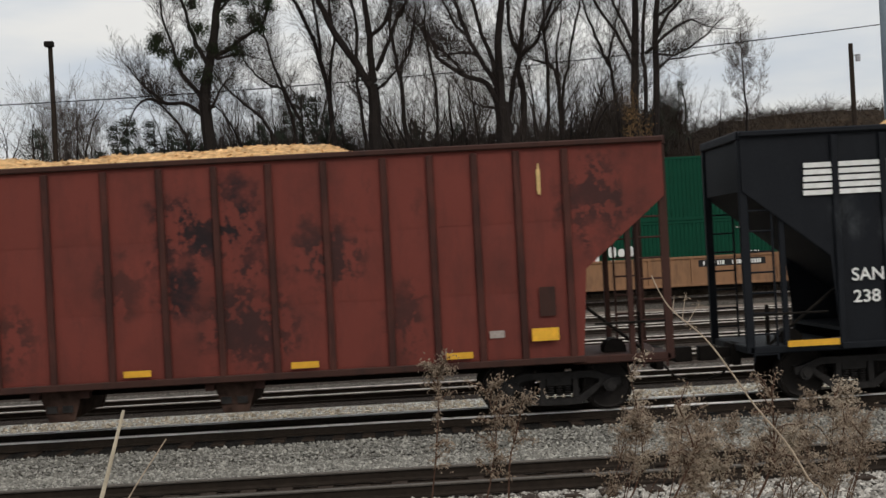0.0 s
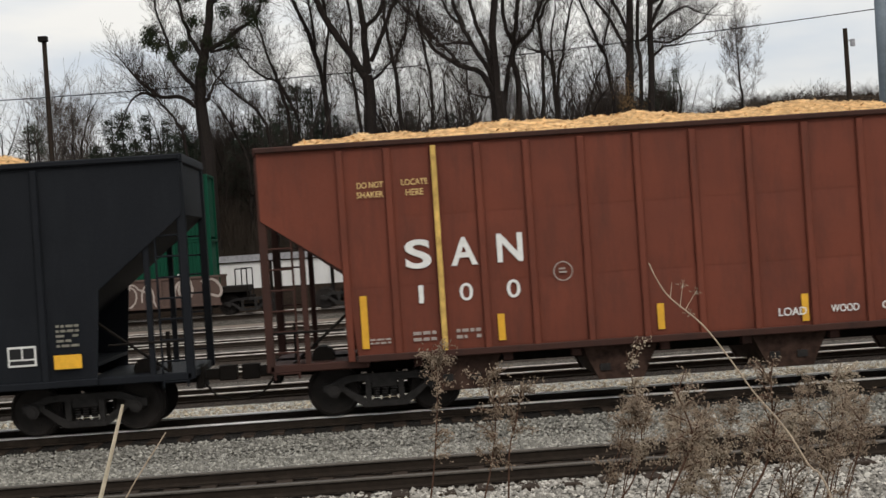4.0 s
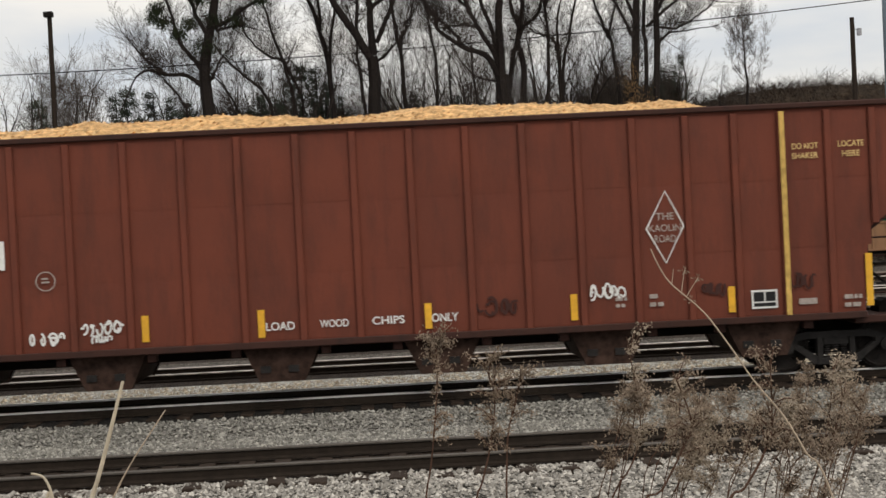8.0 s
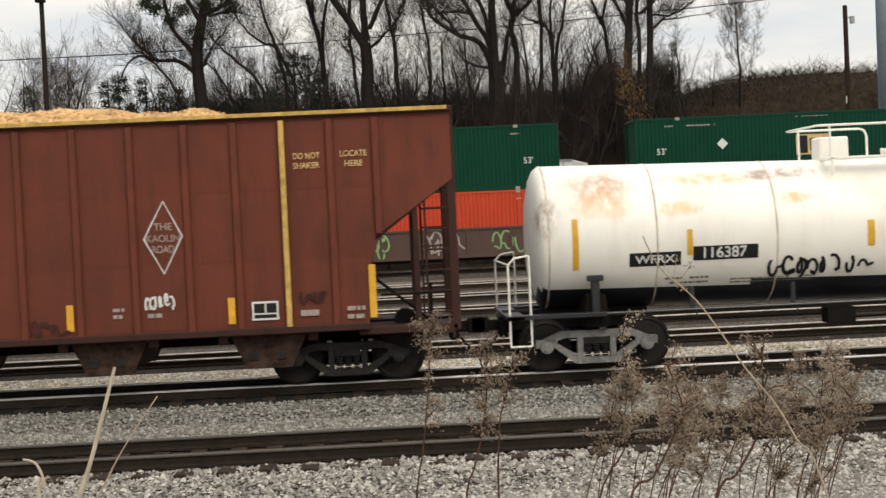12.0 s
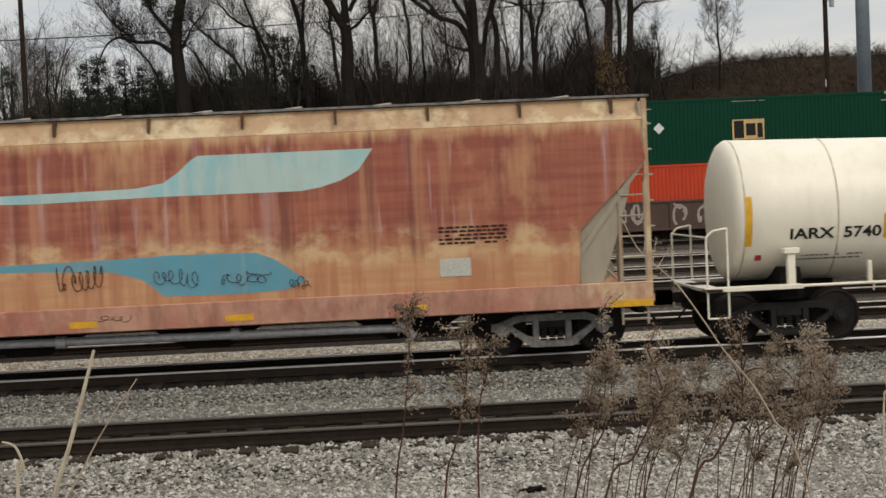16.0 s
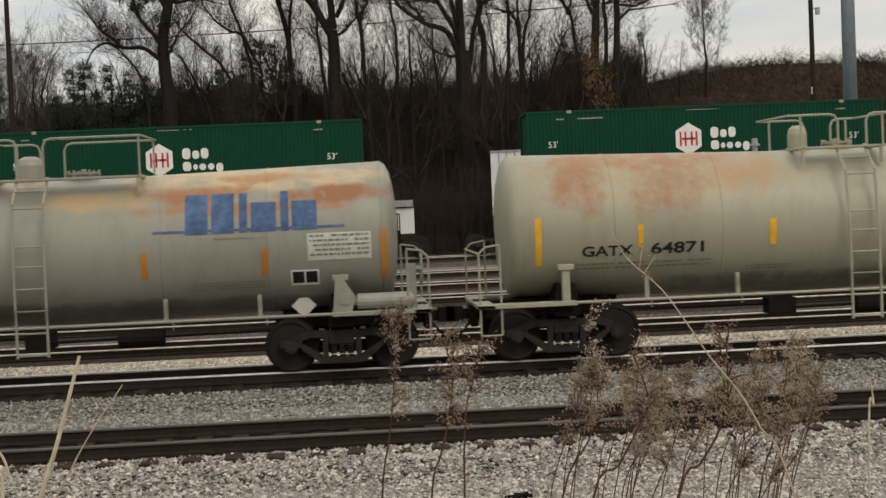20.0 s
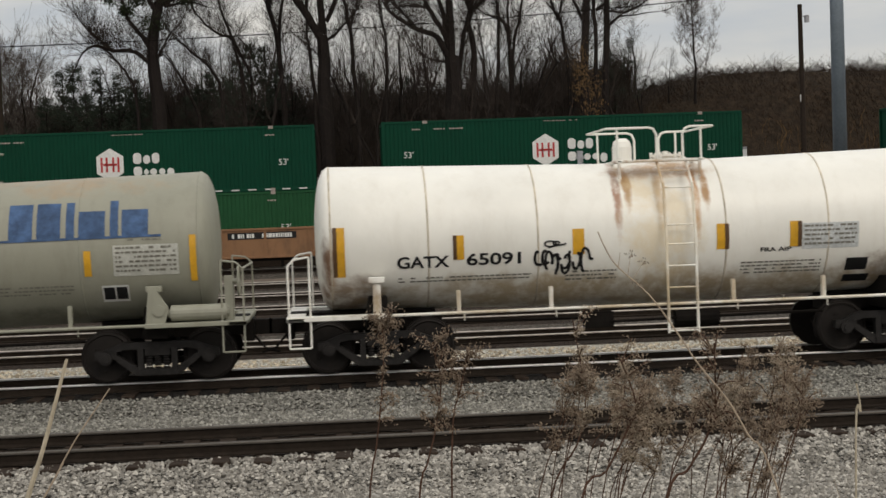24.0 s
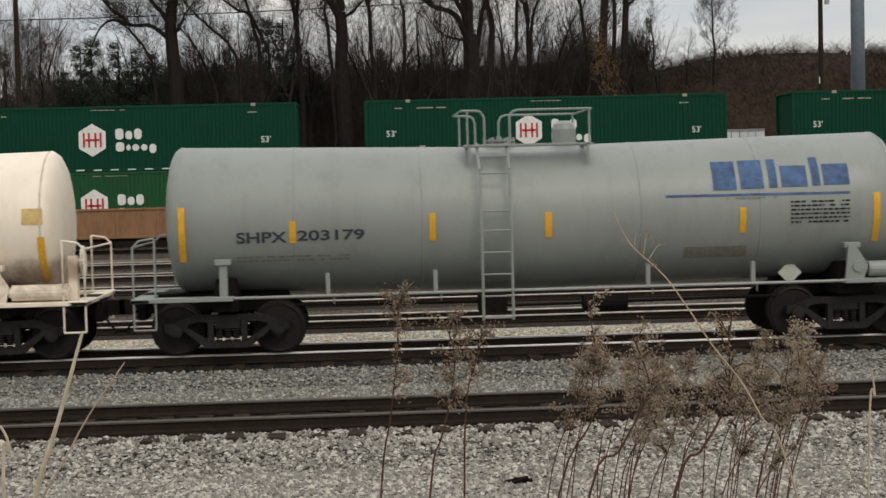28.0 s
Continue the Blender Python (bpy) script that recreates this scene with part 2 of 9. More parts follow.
M["tank_bright"] = paint("bright_white_tank_paint", (0.88, 0.86, 0.80), 0.38, (0.55, 0.49, 0.40), 0.2, blots=(
    (5.6, 2.9, 0.22, 0.9, (0.20, 0.06, 0.03), 0.0), (5.45, 2.95, 0.10, 0.9, (0.30, 0.12, 0.05), 0.9), (5.65, 3.1, 0.1, 0.6, STAIN, 1.0), (6.85, 2.9, 0.10, 0.95, (0.48, 0.24, 0.09), 0.95), (7.05, 3.1, 0.1, 0.6, STAIN, 1.0), (6.3, 3.4, 1.2, 0.22, STAIN, 0.9), (6.2, 2.9, 0.12, 0.8, STAIN, 0.8), (0.7, 1.35, 0.8, 0.5, BROWN, 0.8), (0.35, 1.9, 0.12, 0.6, STAIN, 0.7), (10.6, 1.5, 1.4, 0.45, BROWN, 0.7), (5.8, 1.25, 7.0, 0.55, (0.40, 0.29, 0.15), 0.8), (0.28, 1.9, 0.13, 0.8, (0.15, 0.07, 0.035), 0.9), (6.2, 2.4, 0.9, 1.3, (0.72, 0.58, 0.36), 0.6)), edge=(2.6, 0.25, 0.52))
M["seam_pale"] = plain("dirty_cream_weld_bead", (0.56, 0.49, 0.39), 0.6, 0, 0.35, 3, 0)
PALE_RUST = (0.72, 0.46, 0.22)
M["tank_belly"] = paint("chalk_white_tank_paint", (0.86, 0.84, 0.77), 0.42, (0.52, 0.46, 0.37), 0.25, blots=(
    (1.3, 3.2, 0.9, 0.4, (0.46, 0.20, 0.08), 0.7), (1.3, 2.9, 0.7, 0.35, PALE_RUST, 0.6), (0.35, 2.7, 0.3, 0.5, RUST, 0.9), (3.2, 3.3, 1.0, 0.15, PALE_RUST, 0.9), (4.6, 3.35, 0.9, 0.15, RUST, 0.7), (4.8, 2.9, 0.5, 0.15, PALE_RUST, 0.9), (2.7, 2.8, 0.5, 0.2, PALE_RUST, 0.8),
    (8.6, 2.8, 0.5, 0.35, PALE_RUST, 0.9), (9.3, 3.2, 0.7, 0.2, PALE_RUST, 0.7), (11.8, 3.4, 0.4, 0.2, PALE_RUST, 0.7), (6.6, 2.5, 0.8, 0.9, PALE_RUST, 0.35)), edge=(3.0, 0.34, 0.56))
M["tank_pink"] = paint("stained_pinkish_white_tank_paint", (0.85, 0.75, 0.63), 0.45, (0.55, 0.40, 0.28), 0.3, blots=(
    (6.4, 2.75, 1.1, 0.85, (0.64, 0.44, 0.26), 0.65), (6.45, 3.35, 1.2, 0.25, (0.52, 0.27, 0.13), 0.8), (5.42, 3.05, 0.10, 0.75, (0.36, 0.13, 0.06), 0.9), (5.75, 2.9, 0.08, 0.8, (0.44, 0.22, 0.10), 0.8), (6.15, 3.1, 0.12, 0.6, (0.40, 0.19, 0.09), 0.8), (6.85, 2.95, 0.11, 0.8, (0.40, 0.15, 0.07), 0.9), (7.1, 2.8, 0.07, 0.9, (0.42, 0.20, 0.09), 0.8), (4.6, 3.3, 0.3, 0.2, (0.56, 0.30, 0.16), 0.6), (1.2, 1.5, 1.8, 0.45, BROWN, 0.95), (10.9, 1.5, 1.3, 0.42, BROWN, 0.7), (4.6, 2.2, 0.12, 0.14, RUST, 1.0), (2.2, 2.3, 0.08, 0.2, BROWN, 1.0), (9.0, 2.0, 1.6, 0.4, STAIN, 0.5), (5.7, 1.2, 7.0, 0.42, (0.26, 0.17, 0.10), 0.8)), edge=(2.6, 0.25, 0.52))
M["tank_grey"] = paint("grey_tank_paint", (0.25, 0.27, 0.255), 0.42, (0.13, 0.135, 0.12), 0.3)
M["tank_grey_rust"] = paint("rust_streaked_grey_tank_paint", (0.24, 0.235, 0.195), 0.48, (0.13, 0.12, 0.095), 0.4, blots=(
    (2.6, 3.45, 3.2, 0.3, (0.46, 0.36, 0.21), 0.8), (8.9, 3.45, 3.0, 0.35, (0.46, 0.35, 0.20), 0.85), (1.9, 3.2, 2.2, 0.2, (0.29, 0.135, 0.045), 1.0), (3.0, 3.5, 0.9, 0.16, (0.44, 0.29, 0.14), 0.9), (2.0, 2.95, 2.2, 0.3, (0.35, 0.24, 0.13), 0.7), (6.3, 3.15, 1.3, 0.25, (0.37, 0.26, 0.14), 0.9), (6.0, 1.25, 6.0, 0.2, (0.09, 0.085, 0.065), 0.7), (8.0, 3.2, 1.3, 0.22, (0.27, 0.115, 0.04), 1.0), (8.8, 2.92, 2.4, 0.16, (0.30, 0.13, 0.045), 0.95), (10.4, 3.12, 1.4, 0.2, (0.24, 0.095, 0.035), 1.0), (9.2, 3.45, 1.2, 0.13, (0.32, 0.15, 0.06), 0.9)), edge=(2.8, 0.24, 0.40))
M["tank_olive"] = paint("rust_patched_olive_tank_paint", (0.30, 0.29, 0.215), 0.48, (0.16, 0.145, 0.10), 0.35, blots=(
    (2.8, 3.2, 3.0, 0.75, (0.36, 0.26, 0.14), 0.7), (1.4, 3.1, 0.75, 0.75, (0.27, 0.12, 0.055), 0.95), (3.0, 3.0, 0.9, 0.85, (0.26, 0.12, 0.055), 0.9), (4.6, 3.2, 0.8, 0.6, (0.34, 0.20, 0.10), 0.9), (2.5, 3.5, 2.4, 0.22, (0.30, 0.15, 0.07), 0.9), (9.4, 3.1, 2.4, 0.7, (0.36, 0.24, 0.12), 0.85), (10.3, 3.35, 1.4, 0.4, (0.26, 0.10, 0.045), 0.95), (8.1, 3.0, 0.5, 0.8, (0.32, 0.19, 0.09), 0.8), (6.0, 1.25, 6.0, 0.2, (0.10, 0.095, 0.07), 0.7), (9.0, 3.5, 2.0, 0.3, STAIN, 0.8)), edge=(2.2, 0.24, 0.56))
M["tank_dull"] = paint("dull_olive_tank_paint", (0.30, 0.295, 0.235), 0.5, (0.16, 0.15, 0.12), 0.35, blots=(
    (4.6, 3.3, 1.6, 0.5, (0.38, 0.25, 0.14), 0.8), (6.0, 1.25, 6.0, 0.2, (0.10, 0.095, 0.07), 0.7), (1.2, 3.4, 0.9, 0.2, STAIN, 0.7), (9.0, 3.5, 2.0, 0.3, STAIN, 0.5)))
M["black_belly"] = paint("glossy_black_belly_paint", (0.014, 0.016, 0.02), 0.35, (0.05, 0.05, 0.05), 0.3)
M["grey_ink"] = plain("blue_grey_stencil_paint", (0.045, 0.05, 0.065), 0.6, 0, 0.1)
def streaked_side(name):
    """Orange and tan paint bleached by rain: broad rust fields, upright run marks and level cream bands."""
    m, nt, p = mat_new(name)
    v = coords(nt, (1, 1, 1))
    sep = nt.nodes.new("ShaderNodeSeparateXYZ")
    nt.links.new(v, sep.inputs["Vector"])

    drip = noise_fac(nt, coords(nt, (1.6, 1.6, 0.12)), 2.0, 5, 0.65, 0.3, 0.7)
    shifted = nt.nodes.new("ShaderNodeMath")
    shifted.operation, shifted.inputs[1].default_value = "MULTIPLY_ADD", 0.30
    nt.links.new(drip, shifted.inputs[0])
    nt.links.new(sep.outputs["Z"], shifted.inputs[2])
    z_out = shifted.outputs["Value"]

    def band(lo0, lo1, hi0, hi1):
        f = []
        for a, b in ((lo0, lo1), (hi1, hi0)):
            r = nt.nodes.new("ShaderNodeMapRange")
            r.interpolation_type = "SMOOTHSTEP"
            r.inputs["From Min"].default_value, r.inputs["From Max"].default_value = a, b
            nt.links.new(z_out, r.inputs["Value"])
            f.append(r.outputs["Result"])
        return times(nt, f[0], f[1])

    runs = noise_fac(nt, coords(nt, (2.4, 2.4, 0.14)), 1.5, 7, 0.66, 0.43, 0.58)
    fine = noise_fac(nt, coords(nt, (9, 9, 0.3)), 1.6, 5, 0.6, 0.42, 0.62)
    level = noise_fac(nt, coords(nt, (0.35, 0.35, 5.0)), 1.4, 4, 0.6, 0.42, 0.60)
    c = mixed(nt, times(nt, runs, 0.8), (0.55, 0.31, 0.165), (0.40, 0.165, 0.09))
    red = mixed(nt, times(nt, level, 0.6), (0.27, 0.070, 0.050), (0.42, 0.135, 0.082))
    red = mixed(nt, times(nt, fine, 0.35), red, (0.20, 0.052, 0.042))
    body = times(nt, band(1.95, 2.5, 3.95, 4.30), times(nt, noise_fac(nt, coords(nt, (0.5, 0.5, 0.3)), 1.5, 5, 0.6, 0.30, 0.46), 0.12, "ADD"))
    c = mixed(nt, times(nt, body, 0.92), c, red)
    pale = times(nt, noise_fac(nt, coords(nt, (1.25, 1.25, 0.05)), 2.1, 4, 0.6, 0.53, 0.66), band(1.5, 1.9, 4.2, 4.4))
    c = mixed(nt, times(nt, pale, 0.42), c, (0.62, 0.34, 0.19))
    c = mixed(nt, times(nt, times(nt, band(1.2, 1.4, 2.1, 2.5), level), 0.5), c, (0.46, 0.19, 0.09))
    cream = times(nt, band(3.98, 4.35, 4.7, 4.8), noise_fac(nt, coords(nt, (0.8, 0.8, 1.6)), 1.8, 6, 0.65, 0.34, 0.52))
    c = mixed(nt, times(nt, cream, 0.75), c, (0.66, 0.46, 0.26))
    low = times(nt, band(1.75, 2.1, 2.3, 2.7), noise_fac(nt, coords(nt, (0.8, 0.8, 1.2)), 1.9, 6, 0.65, 0.46, 0.60))
    c = mixed(nt, times(nt, low, 0.65), c, (0.66, 0.48, 0.27))
    lilac = times(nt, noise_fac(nt, coords(nt, (1.1, 1.1, 0.06)), 1.7, 5, 0.6, 0.57, 0.65), band(1.9, 2.4, 4.1, 4.3))
    c = mixed(nt, times(nt, lilac, 0.36), c, (0.50, 0.32, 0.33))
    streak = times(nt, noise_fac(nt, coords(nt, (5.0, 5.0, 0.22)), 1.5, 4, 0.6, 0.62, 0.68), band(2.2, 2.6, 3.9, 4.1))
    c = mixed(nt, times(nt, streak, 0.32), c, (0.66, 0.50, 0.52))
    dark = times(nt, noise_fac(nt, coords(nt, (1.3, 1.3, 0.07)), 1.9, 5, 0.62, 0.57, 0.68), band(1.8, 2.3, 4.0, 4.3))
    c = mixed(nt, times(nt, dark, 0.65), c, (0.135, 0.040, 0.034))
    nt.links.new(c, p.inputs["Base Color"])
    p.inputs["Roughness"].default_value = 0.55
    p.inputs["Specular IOR Level"].default_value = 0.35
    bump(nt, p, noise_fac(nt, v, 6, 6, 0.7, 0.3, 0.7), 0.2, 0.006)
    return m


M["cov_side"] = streaked_side("rust_streaked_covered_hopper_paint")
M["cov_bracket"] = plain("rust_brown_bracket", (0.10, 0.05, 0.03), 0.7)
M["cov_roof"] = paint("tan_hopper_roof", (0.62, 0.50, 0.32), 0.6, (0.20, 0.11, 0.06), 0.75, (0.36, 0.20, 0.10), 0.75, 0.48, (1.2, 1.2, 0.9))
M["cov_sill"] = paint("pinkish_red_sill", (0.40, 0.15, 0.105), 0.6, (0.16, 0.06, 0.04), 0.7, (0.52, 0.32, 0.22), 0.6, 0.5, (1.4, 1.4, 1.0), (0.50, 0.24, 0.17), edge=(3.0, 0.4, 0.6), blots=((0.6, 1.1, 1.0, 0.5, (0.60, 0.44, 0.27), 0.95), (18.2, 1.1, 1.0, 0.5, (0.60, 0.44, 0.27), 0.95), (5.2, 1.0, 1.2, 0.3, (0.22, 0.12, 0.11), 0.7), (13.5, 1.05, 2.5, 0.3, (0.26, 0.10, 0.08), 0.7)))
M["cov_end"] = paint("beige_grey_end_paint", (0.36, 0.31, 0.24), 0.6, (0.2, 0.15, 0.1), 0.4)
M["blue_swoosh"] = paint("faded_light_blue_paint", (0.29, 0.53, 0.57), 0.55, (0.40, 0.33, 0.22), 0.35, (0.52, 0.60, 0.55), 0.6, 0.50)
M["blue_deep"] = paint("faded_deep_blue_paint", (0.10, 0.31, 0.41), 0.55, (0.25, 0.22, 0.16), 0.3, (0.28, 0.40, 0.40), 0.4, 0.58)


M["scrawl_green"] = plain("pale_green_spray_paint", (0.22, 0.38, 0.16), 0.6, 0, 0.2)
M["scrawl_red"] = plain("brick_red_spray_paint", (0.32, 0.09, 0.05), 0.6, 0, 0.2)
M["scrawl_black"] = plain("black_spray_paint", (0.012, 0.011, 0.011), 0.6, 0, 0.1)


# ---- mesh helpers ----
def box(bm, x0, x1, y0, y1, z0, z1):
    vs = [bm.verts.new((x, y, z)) for z in (z0, z1) for y in (y0, y1) for x in (x0, x1)]
    for f in ((0, 2, 3, 1), (4, 5, 7, 6), (0, 1, 5, 4), (2, 6, 7, 3), (0, 4, 6, 2), (1, 3, 7, 5)):
        bm.faces.new([vs[i] for i in f])
    return vs


def tube(bm, a, b, r, seg=8, r2=None):
    a, b = Vector(a), Vector(b)
    d = (b - a).normalized()
    u = d.orthogonal().normalized()
    v = d.cross(u)
    r2 = r if r2 is None else r2
    ra = [bm.verts.new(a + (u * math.cos(k * math.tau / seg) + v * math.sin(k * math.tau / seg)) * r) for k in range(seg)]
    rb = [bm.verts.new(b + (u * math.cos(k * math.tau / seg) + v * math.sin(k * math.tau / seg)) * r2) for k in range(seg)]
    for k in range(seg):
        bm.faces.new((ra[k], ra[(k + 1) % seg], rb[(k + 1) % seg], rb[k]))
    bm.faces.new(ra[::-1])
    bm.faces.new(rb)


def pipe(bm, pts, r, seg=6):
    for a, b in zip(pts, pts[1:]):
        tube(bm, a, b, r, seg)


def prism(bm, pts, y0, y1):
    """A polygon in the x-z plane given thickness along y."""
    a = [bm.verts.new((x, y0, z)) for x, z in pts]
    b = [bm.verts.new((x, y1, z)) for x, z in pts]
    n = len(pts)
    for k in range(n):
        bm.faces.new((a[k], b[k], b[(k + 1) % n], a[(k + 1) % n]))
    bm.faces.new(a)
    bm.faces.new(b[::-1])


def mesh_of(name, bm, material, smooth=False, bevel=0.0):
    if bevel:
        bmesh.ops.bevel(bm, geom=bm.edges[:], offset=bevel, segments=1, affect="EDGES", clamp_overlap=True)
    bmesh.ops.recalc_face_normals(bm, faces=bm.faces[:])
    me = bpy.data.meshes.new(name)
    bm.to_mesh(me)
    bm.free()
    me.materials.append(material)
    if smooth:
        for f in me.polygons:
            f.use_smooth = True
    return me


def part(name, bm, material, parent, label="", smooth=False, bevel=0.0, at=None):
    me = bm if isinstance(bm, bpy.types.Mesh) else mesh_of(name, bm, material, smooth, bevel)
    ob = new(name, me)
    ob.parent = parent
    if at is not None:
        ob.matrix_basis = at
    if label:
        ob["label"] = label
    return ob


def thing(name, label, category, group="", kind="", at=None):
    ob = tagged(new(name), label, category, group, kind)
    if at is not None:
        ob.matrix_basis = at
    return ob


def text_mesh(name, words, size, material, depth=0.004, bold=0.0, width=None):
    """Lettering with the built-in font, lying in x-z and facing -y, its lower left corner at the origin."""
    cu = bpy.data.curves.new(name, "FONT")
    cu.body, cu.size, cu.extrude, cu.offset = words, 1.0, 0.0, bold * 0.7
    ob = bpy.data.objects.new(name, cu)
    me = bpy.data.meshes.new_from_object(ob)
    bpy.data.objects.remove(ob)
    xs, ys = [v.co.x for v in me.vertices], [v.co.y for v in me.vertices]
    x0, y0, sx = min(xs), min(ys), max(xs) - min(xs)
    kz = size / (max(ys) - y0)
    kx = width / sx if width else kz
    for v in me.vertices:
        v.co = ((v.co.x - x0) * kx, 0, (v.co.y - y0) * kz)
    me.materials.clear()
    me.materials.append(material)
    return me


# ---- motion of the two trains ----
TIMES = [k * 0.5 for k in range(57)]


def slip(t):
    """A short hitch in the film's clock, in seconds."""
    return {20.0: 0.033, 20.5: 0.033}.get(t, 0.0)


def train_shift(t, hitch=True):
    u = (t + (slip(t) if hitch else 0.0) - 14) / 14
    return -106.2702 * u + 2.1466 * u ** 2 + 0.1420 * u ** 3 + 0.0473 * u ** 4 - TRAIN_AT_START


TRAIN_AT_START = 0.0
TRAIN_AT_START = train_shift(0)
STACK_SPEED = 4.40
TRACK_Y, STACK_Y, STACK_Z = 27.35, 67.3, 0.42
moving_train, moving_stack, turning = [], [], []

# ---- trucks ----
def build_sideframe(material):
    bm = bmesh.new()
    prism(bm, [(-1.08, 0.58), (-1.08, 0.44), (-0.70, 0.44), (-0.70, 0.58)], -0.09, 0.09)
    prism(bm, [(0.70, 0.58), (0.70, 0.44), (1.08, 0.44), (1.08, 0.58)], -0.09, 0.09)
    prism(bm, [(-1.0, 0.57), (-0.62, 0.72), (0.62, 0.72), (1.0, 0.57), (0.72, 0.56), (0.55, 0.60), (-0.55, 0.60), (-0.72, 0.56)], -0.075, 0.075)
    prism(bm, [(-0.78, 0.46), (-0.68, 0.50), (-0.30, 0.26), (-0.30, 0.14), (-0.38, 0.14)], -0.07, 0.07)
    prism(bm, [(0.78, 0.46), (0.38, 0.14), (0.30, 0.14), (0.30, 0.26), (0.68, 0.50)], -0.07, 0.07)
    prism(bm, [(-0.34, 0.14), (0.34, 0.14), (0.34, 0.25), (-0.34, 0.25)], -0.10, 0.10)
    prism(bm, [(-0.34, 0.25), (-0.24, 0.25), (-0.24, 0.61), (-0.34, 0.61)], -0.085, 0.085)
    prism(bm, [(0.24, 0.25), (0.34, 0.25), (0.34, 0.61), (0.24, 0.61)], -0.085, 0.085)
    for x in (-0.89, 0.89):
        tube(bm, (x, -0.16, 0.457), (x, 0.05, 0.457), 0.115, 12)
        tube(bm, (x, -0.19, 0.457), (x, -0.16, 0.457), 0.07, 10)
    return mesh_of("sideframe", bm, material)


def build_springs():
    bm = bmesh.new()
    for x in (-0.15, 0.0, 0.15):
        for k in range(5):
            tube(bm, (x, 0, 0.255 + 0.045 * k), (x, 0, 0.28 + 0.045 * k), 0.062, 8)
    box(bm, -0.22, 0.22, -0.06, 0.06, 0.48, 0.60)
    return mesh_of("spring_nest", bm, M["sideframe"])


def build_wheelset():
    bm = bmesh.new()
    for sy in (-1, 1):
        y = 0.78 * sy
        tube(bm, (0, y - 0.065, 0), (0, y + 0.065, 0), 0.457, 36)
        tube(bm, (0, y - 0.07 * sy, 0), (0, y - 0.10 * sy, 0), 0.482, 36)
        tube(bm, (0, y + 0.065 * sy, 0), (0, y + 0.10 * sy, 0), 0.13, 14)
    tube(bm, (0, -1.0, 0), (0, 1.0, 0), 0.085, 12)
    # a raised rim, and small marks on the plate that show the turning
    for sy in (-1, 1):
        for k in range(28):
            a0, a1 = k * math.tau / 28, (k + 1) * math.tau / 28
            tube(bm, (0.415 * math.cos(a0), 0.845 * sy, 0.415 * math.sin(a0)), (0.415 * math.cos(a1), 0.845 * sy, 0.415 * math.sin(a1)), 0.028, 5)
        for k in range(3):
            a0 = k * math.tau / 3
            tube(bm, (0.24 * math.cos(a0), 0.842 * sy, 0.24 * math.sin(a0)), (0.27 * math.cos(a0), 0.842 * sy, 0.27 * math.sin(a0)), 0.02, 5)
    return mesh_of("wheelset", bm, M["wheel"])


def build_bolster():
    bm = bmesh.new()
    box(bm, -0.2, 0.2, -1.0, 1.0, 0.46, 0.66)
    tube(bm, (0, 0, 0.66), (0, 0, 0.82), 0.22, 14)
    for y in (-0.6, 0.6):
        box(bm, -0.75, 0.75, y - 0.05, y + 0.05, 0.30, 0.40)
    return mesh_of("truck", bm, M["under"], bevel=0.012)


SIDEFRAME, SIDEFRAME_LIGHT = build_sideframe(M["sideframe"]), build_sideframe(M["sideframe_light"])
SPRINGS, WHEELSET, BOLSTER = build_springs(), build_wheelset(), build_bolster()


def add_truck(car, x, light=False):
    tr = part("truck", BOLSTER, None, car, at=pose(x, 0, 0))
    for sy, turn in ((-1, 0), (1, 180)):
        part("sideframe", SIDEFRAME_LIGHT if light else SIDEFRAME, None, tr, "pale dusty cast sideframe" if light else "", at=pose(0, 1.0 * sy, 0, 0, 0, turn))
        tagged(part("spring_nest", SPRINGS, None, tr, at=pose(0, 1.0 * sy, 0)), "nest of coil springs", kind="stuff")
    for dx in (-0.89, 0.89):
        ws = part("wheelset", WHEELSET, None, tr, at=pose(dx, 0, 0.457))
        turning.append((ws, car, x, dx))
    return tr


def add_coupler(car, x, way, material):
    bm = bmesh.new()
    box(bm, min(x, x + 0.35 * way), max(x, x + 0.35 * way), -0.09, 0.09, 0.74, 0.92)
    box(bm, min(x + 0.3 * way, x + 0.62 * way), max(x + 0.3 * way, x + 0.62 * way), -0.14, 0.14, 0.70, 0.97)
    pipe(bm, [(x, -0.25, 0.75), (x + 0.25 * way, -0.28, 0.45), (x + 0.5 * way, -0.25, 0.38)], 0.025)
    box(bm, min(x - 0.1 * way, x + 0.05 * way), max(x - 0.1 * way, x + 0.05 * way), -0.35, 0.35, 0.6, 1.0)
    part("coupler", bm, material, car, "grimy knuckle coupler with an air hose", bevel=0.015)


# ---- open-top hopper cars ----
def decal(car, name, material, x0, x1, z0, z1, y, label="", lift=0.006):
    bm = bmesh.new()
    box(bm, x0, x1, y - lift, y, z0, z1)
    return part(name, bm, material, car, label)


def words(car, text, x, z, h, material, y, width=None, bold=0.0, name="lettering", label=""):
    return part(name, text_mesh(name, text, h, material, bold=bold, width=width), None, car, label, at=pose(x, y - 0.008, z))


def ladder(bm, x0, x1, y, z0, z1, step=0.36, r=0.018):
    for x in (x0, x1):
        tube(bm, (x, y, z0), (x, y, z1), r * 1.2, 6)
    z = z0 + 0.1
    while z < z1:
        tube(bm, (x0, y, z), (x1, y, z), r, 6)
        z += step


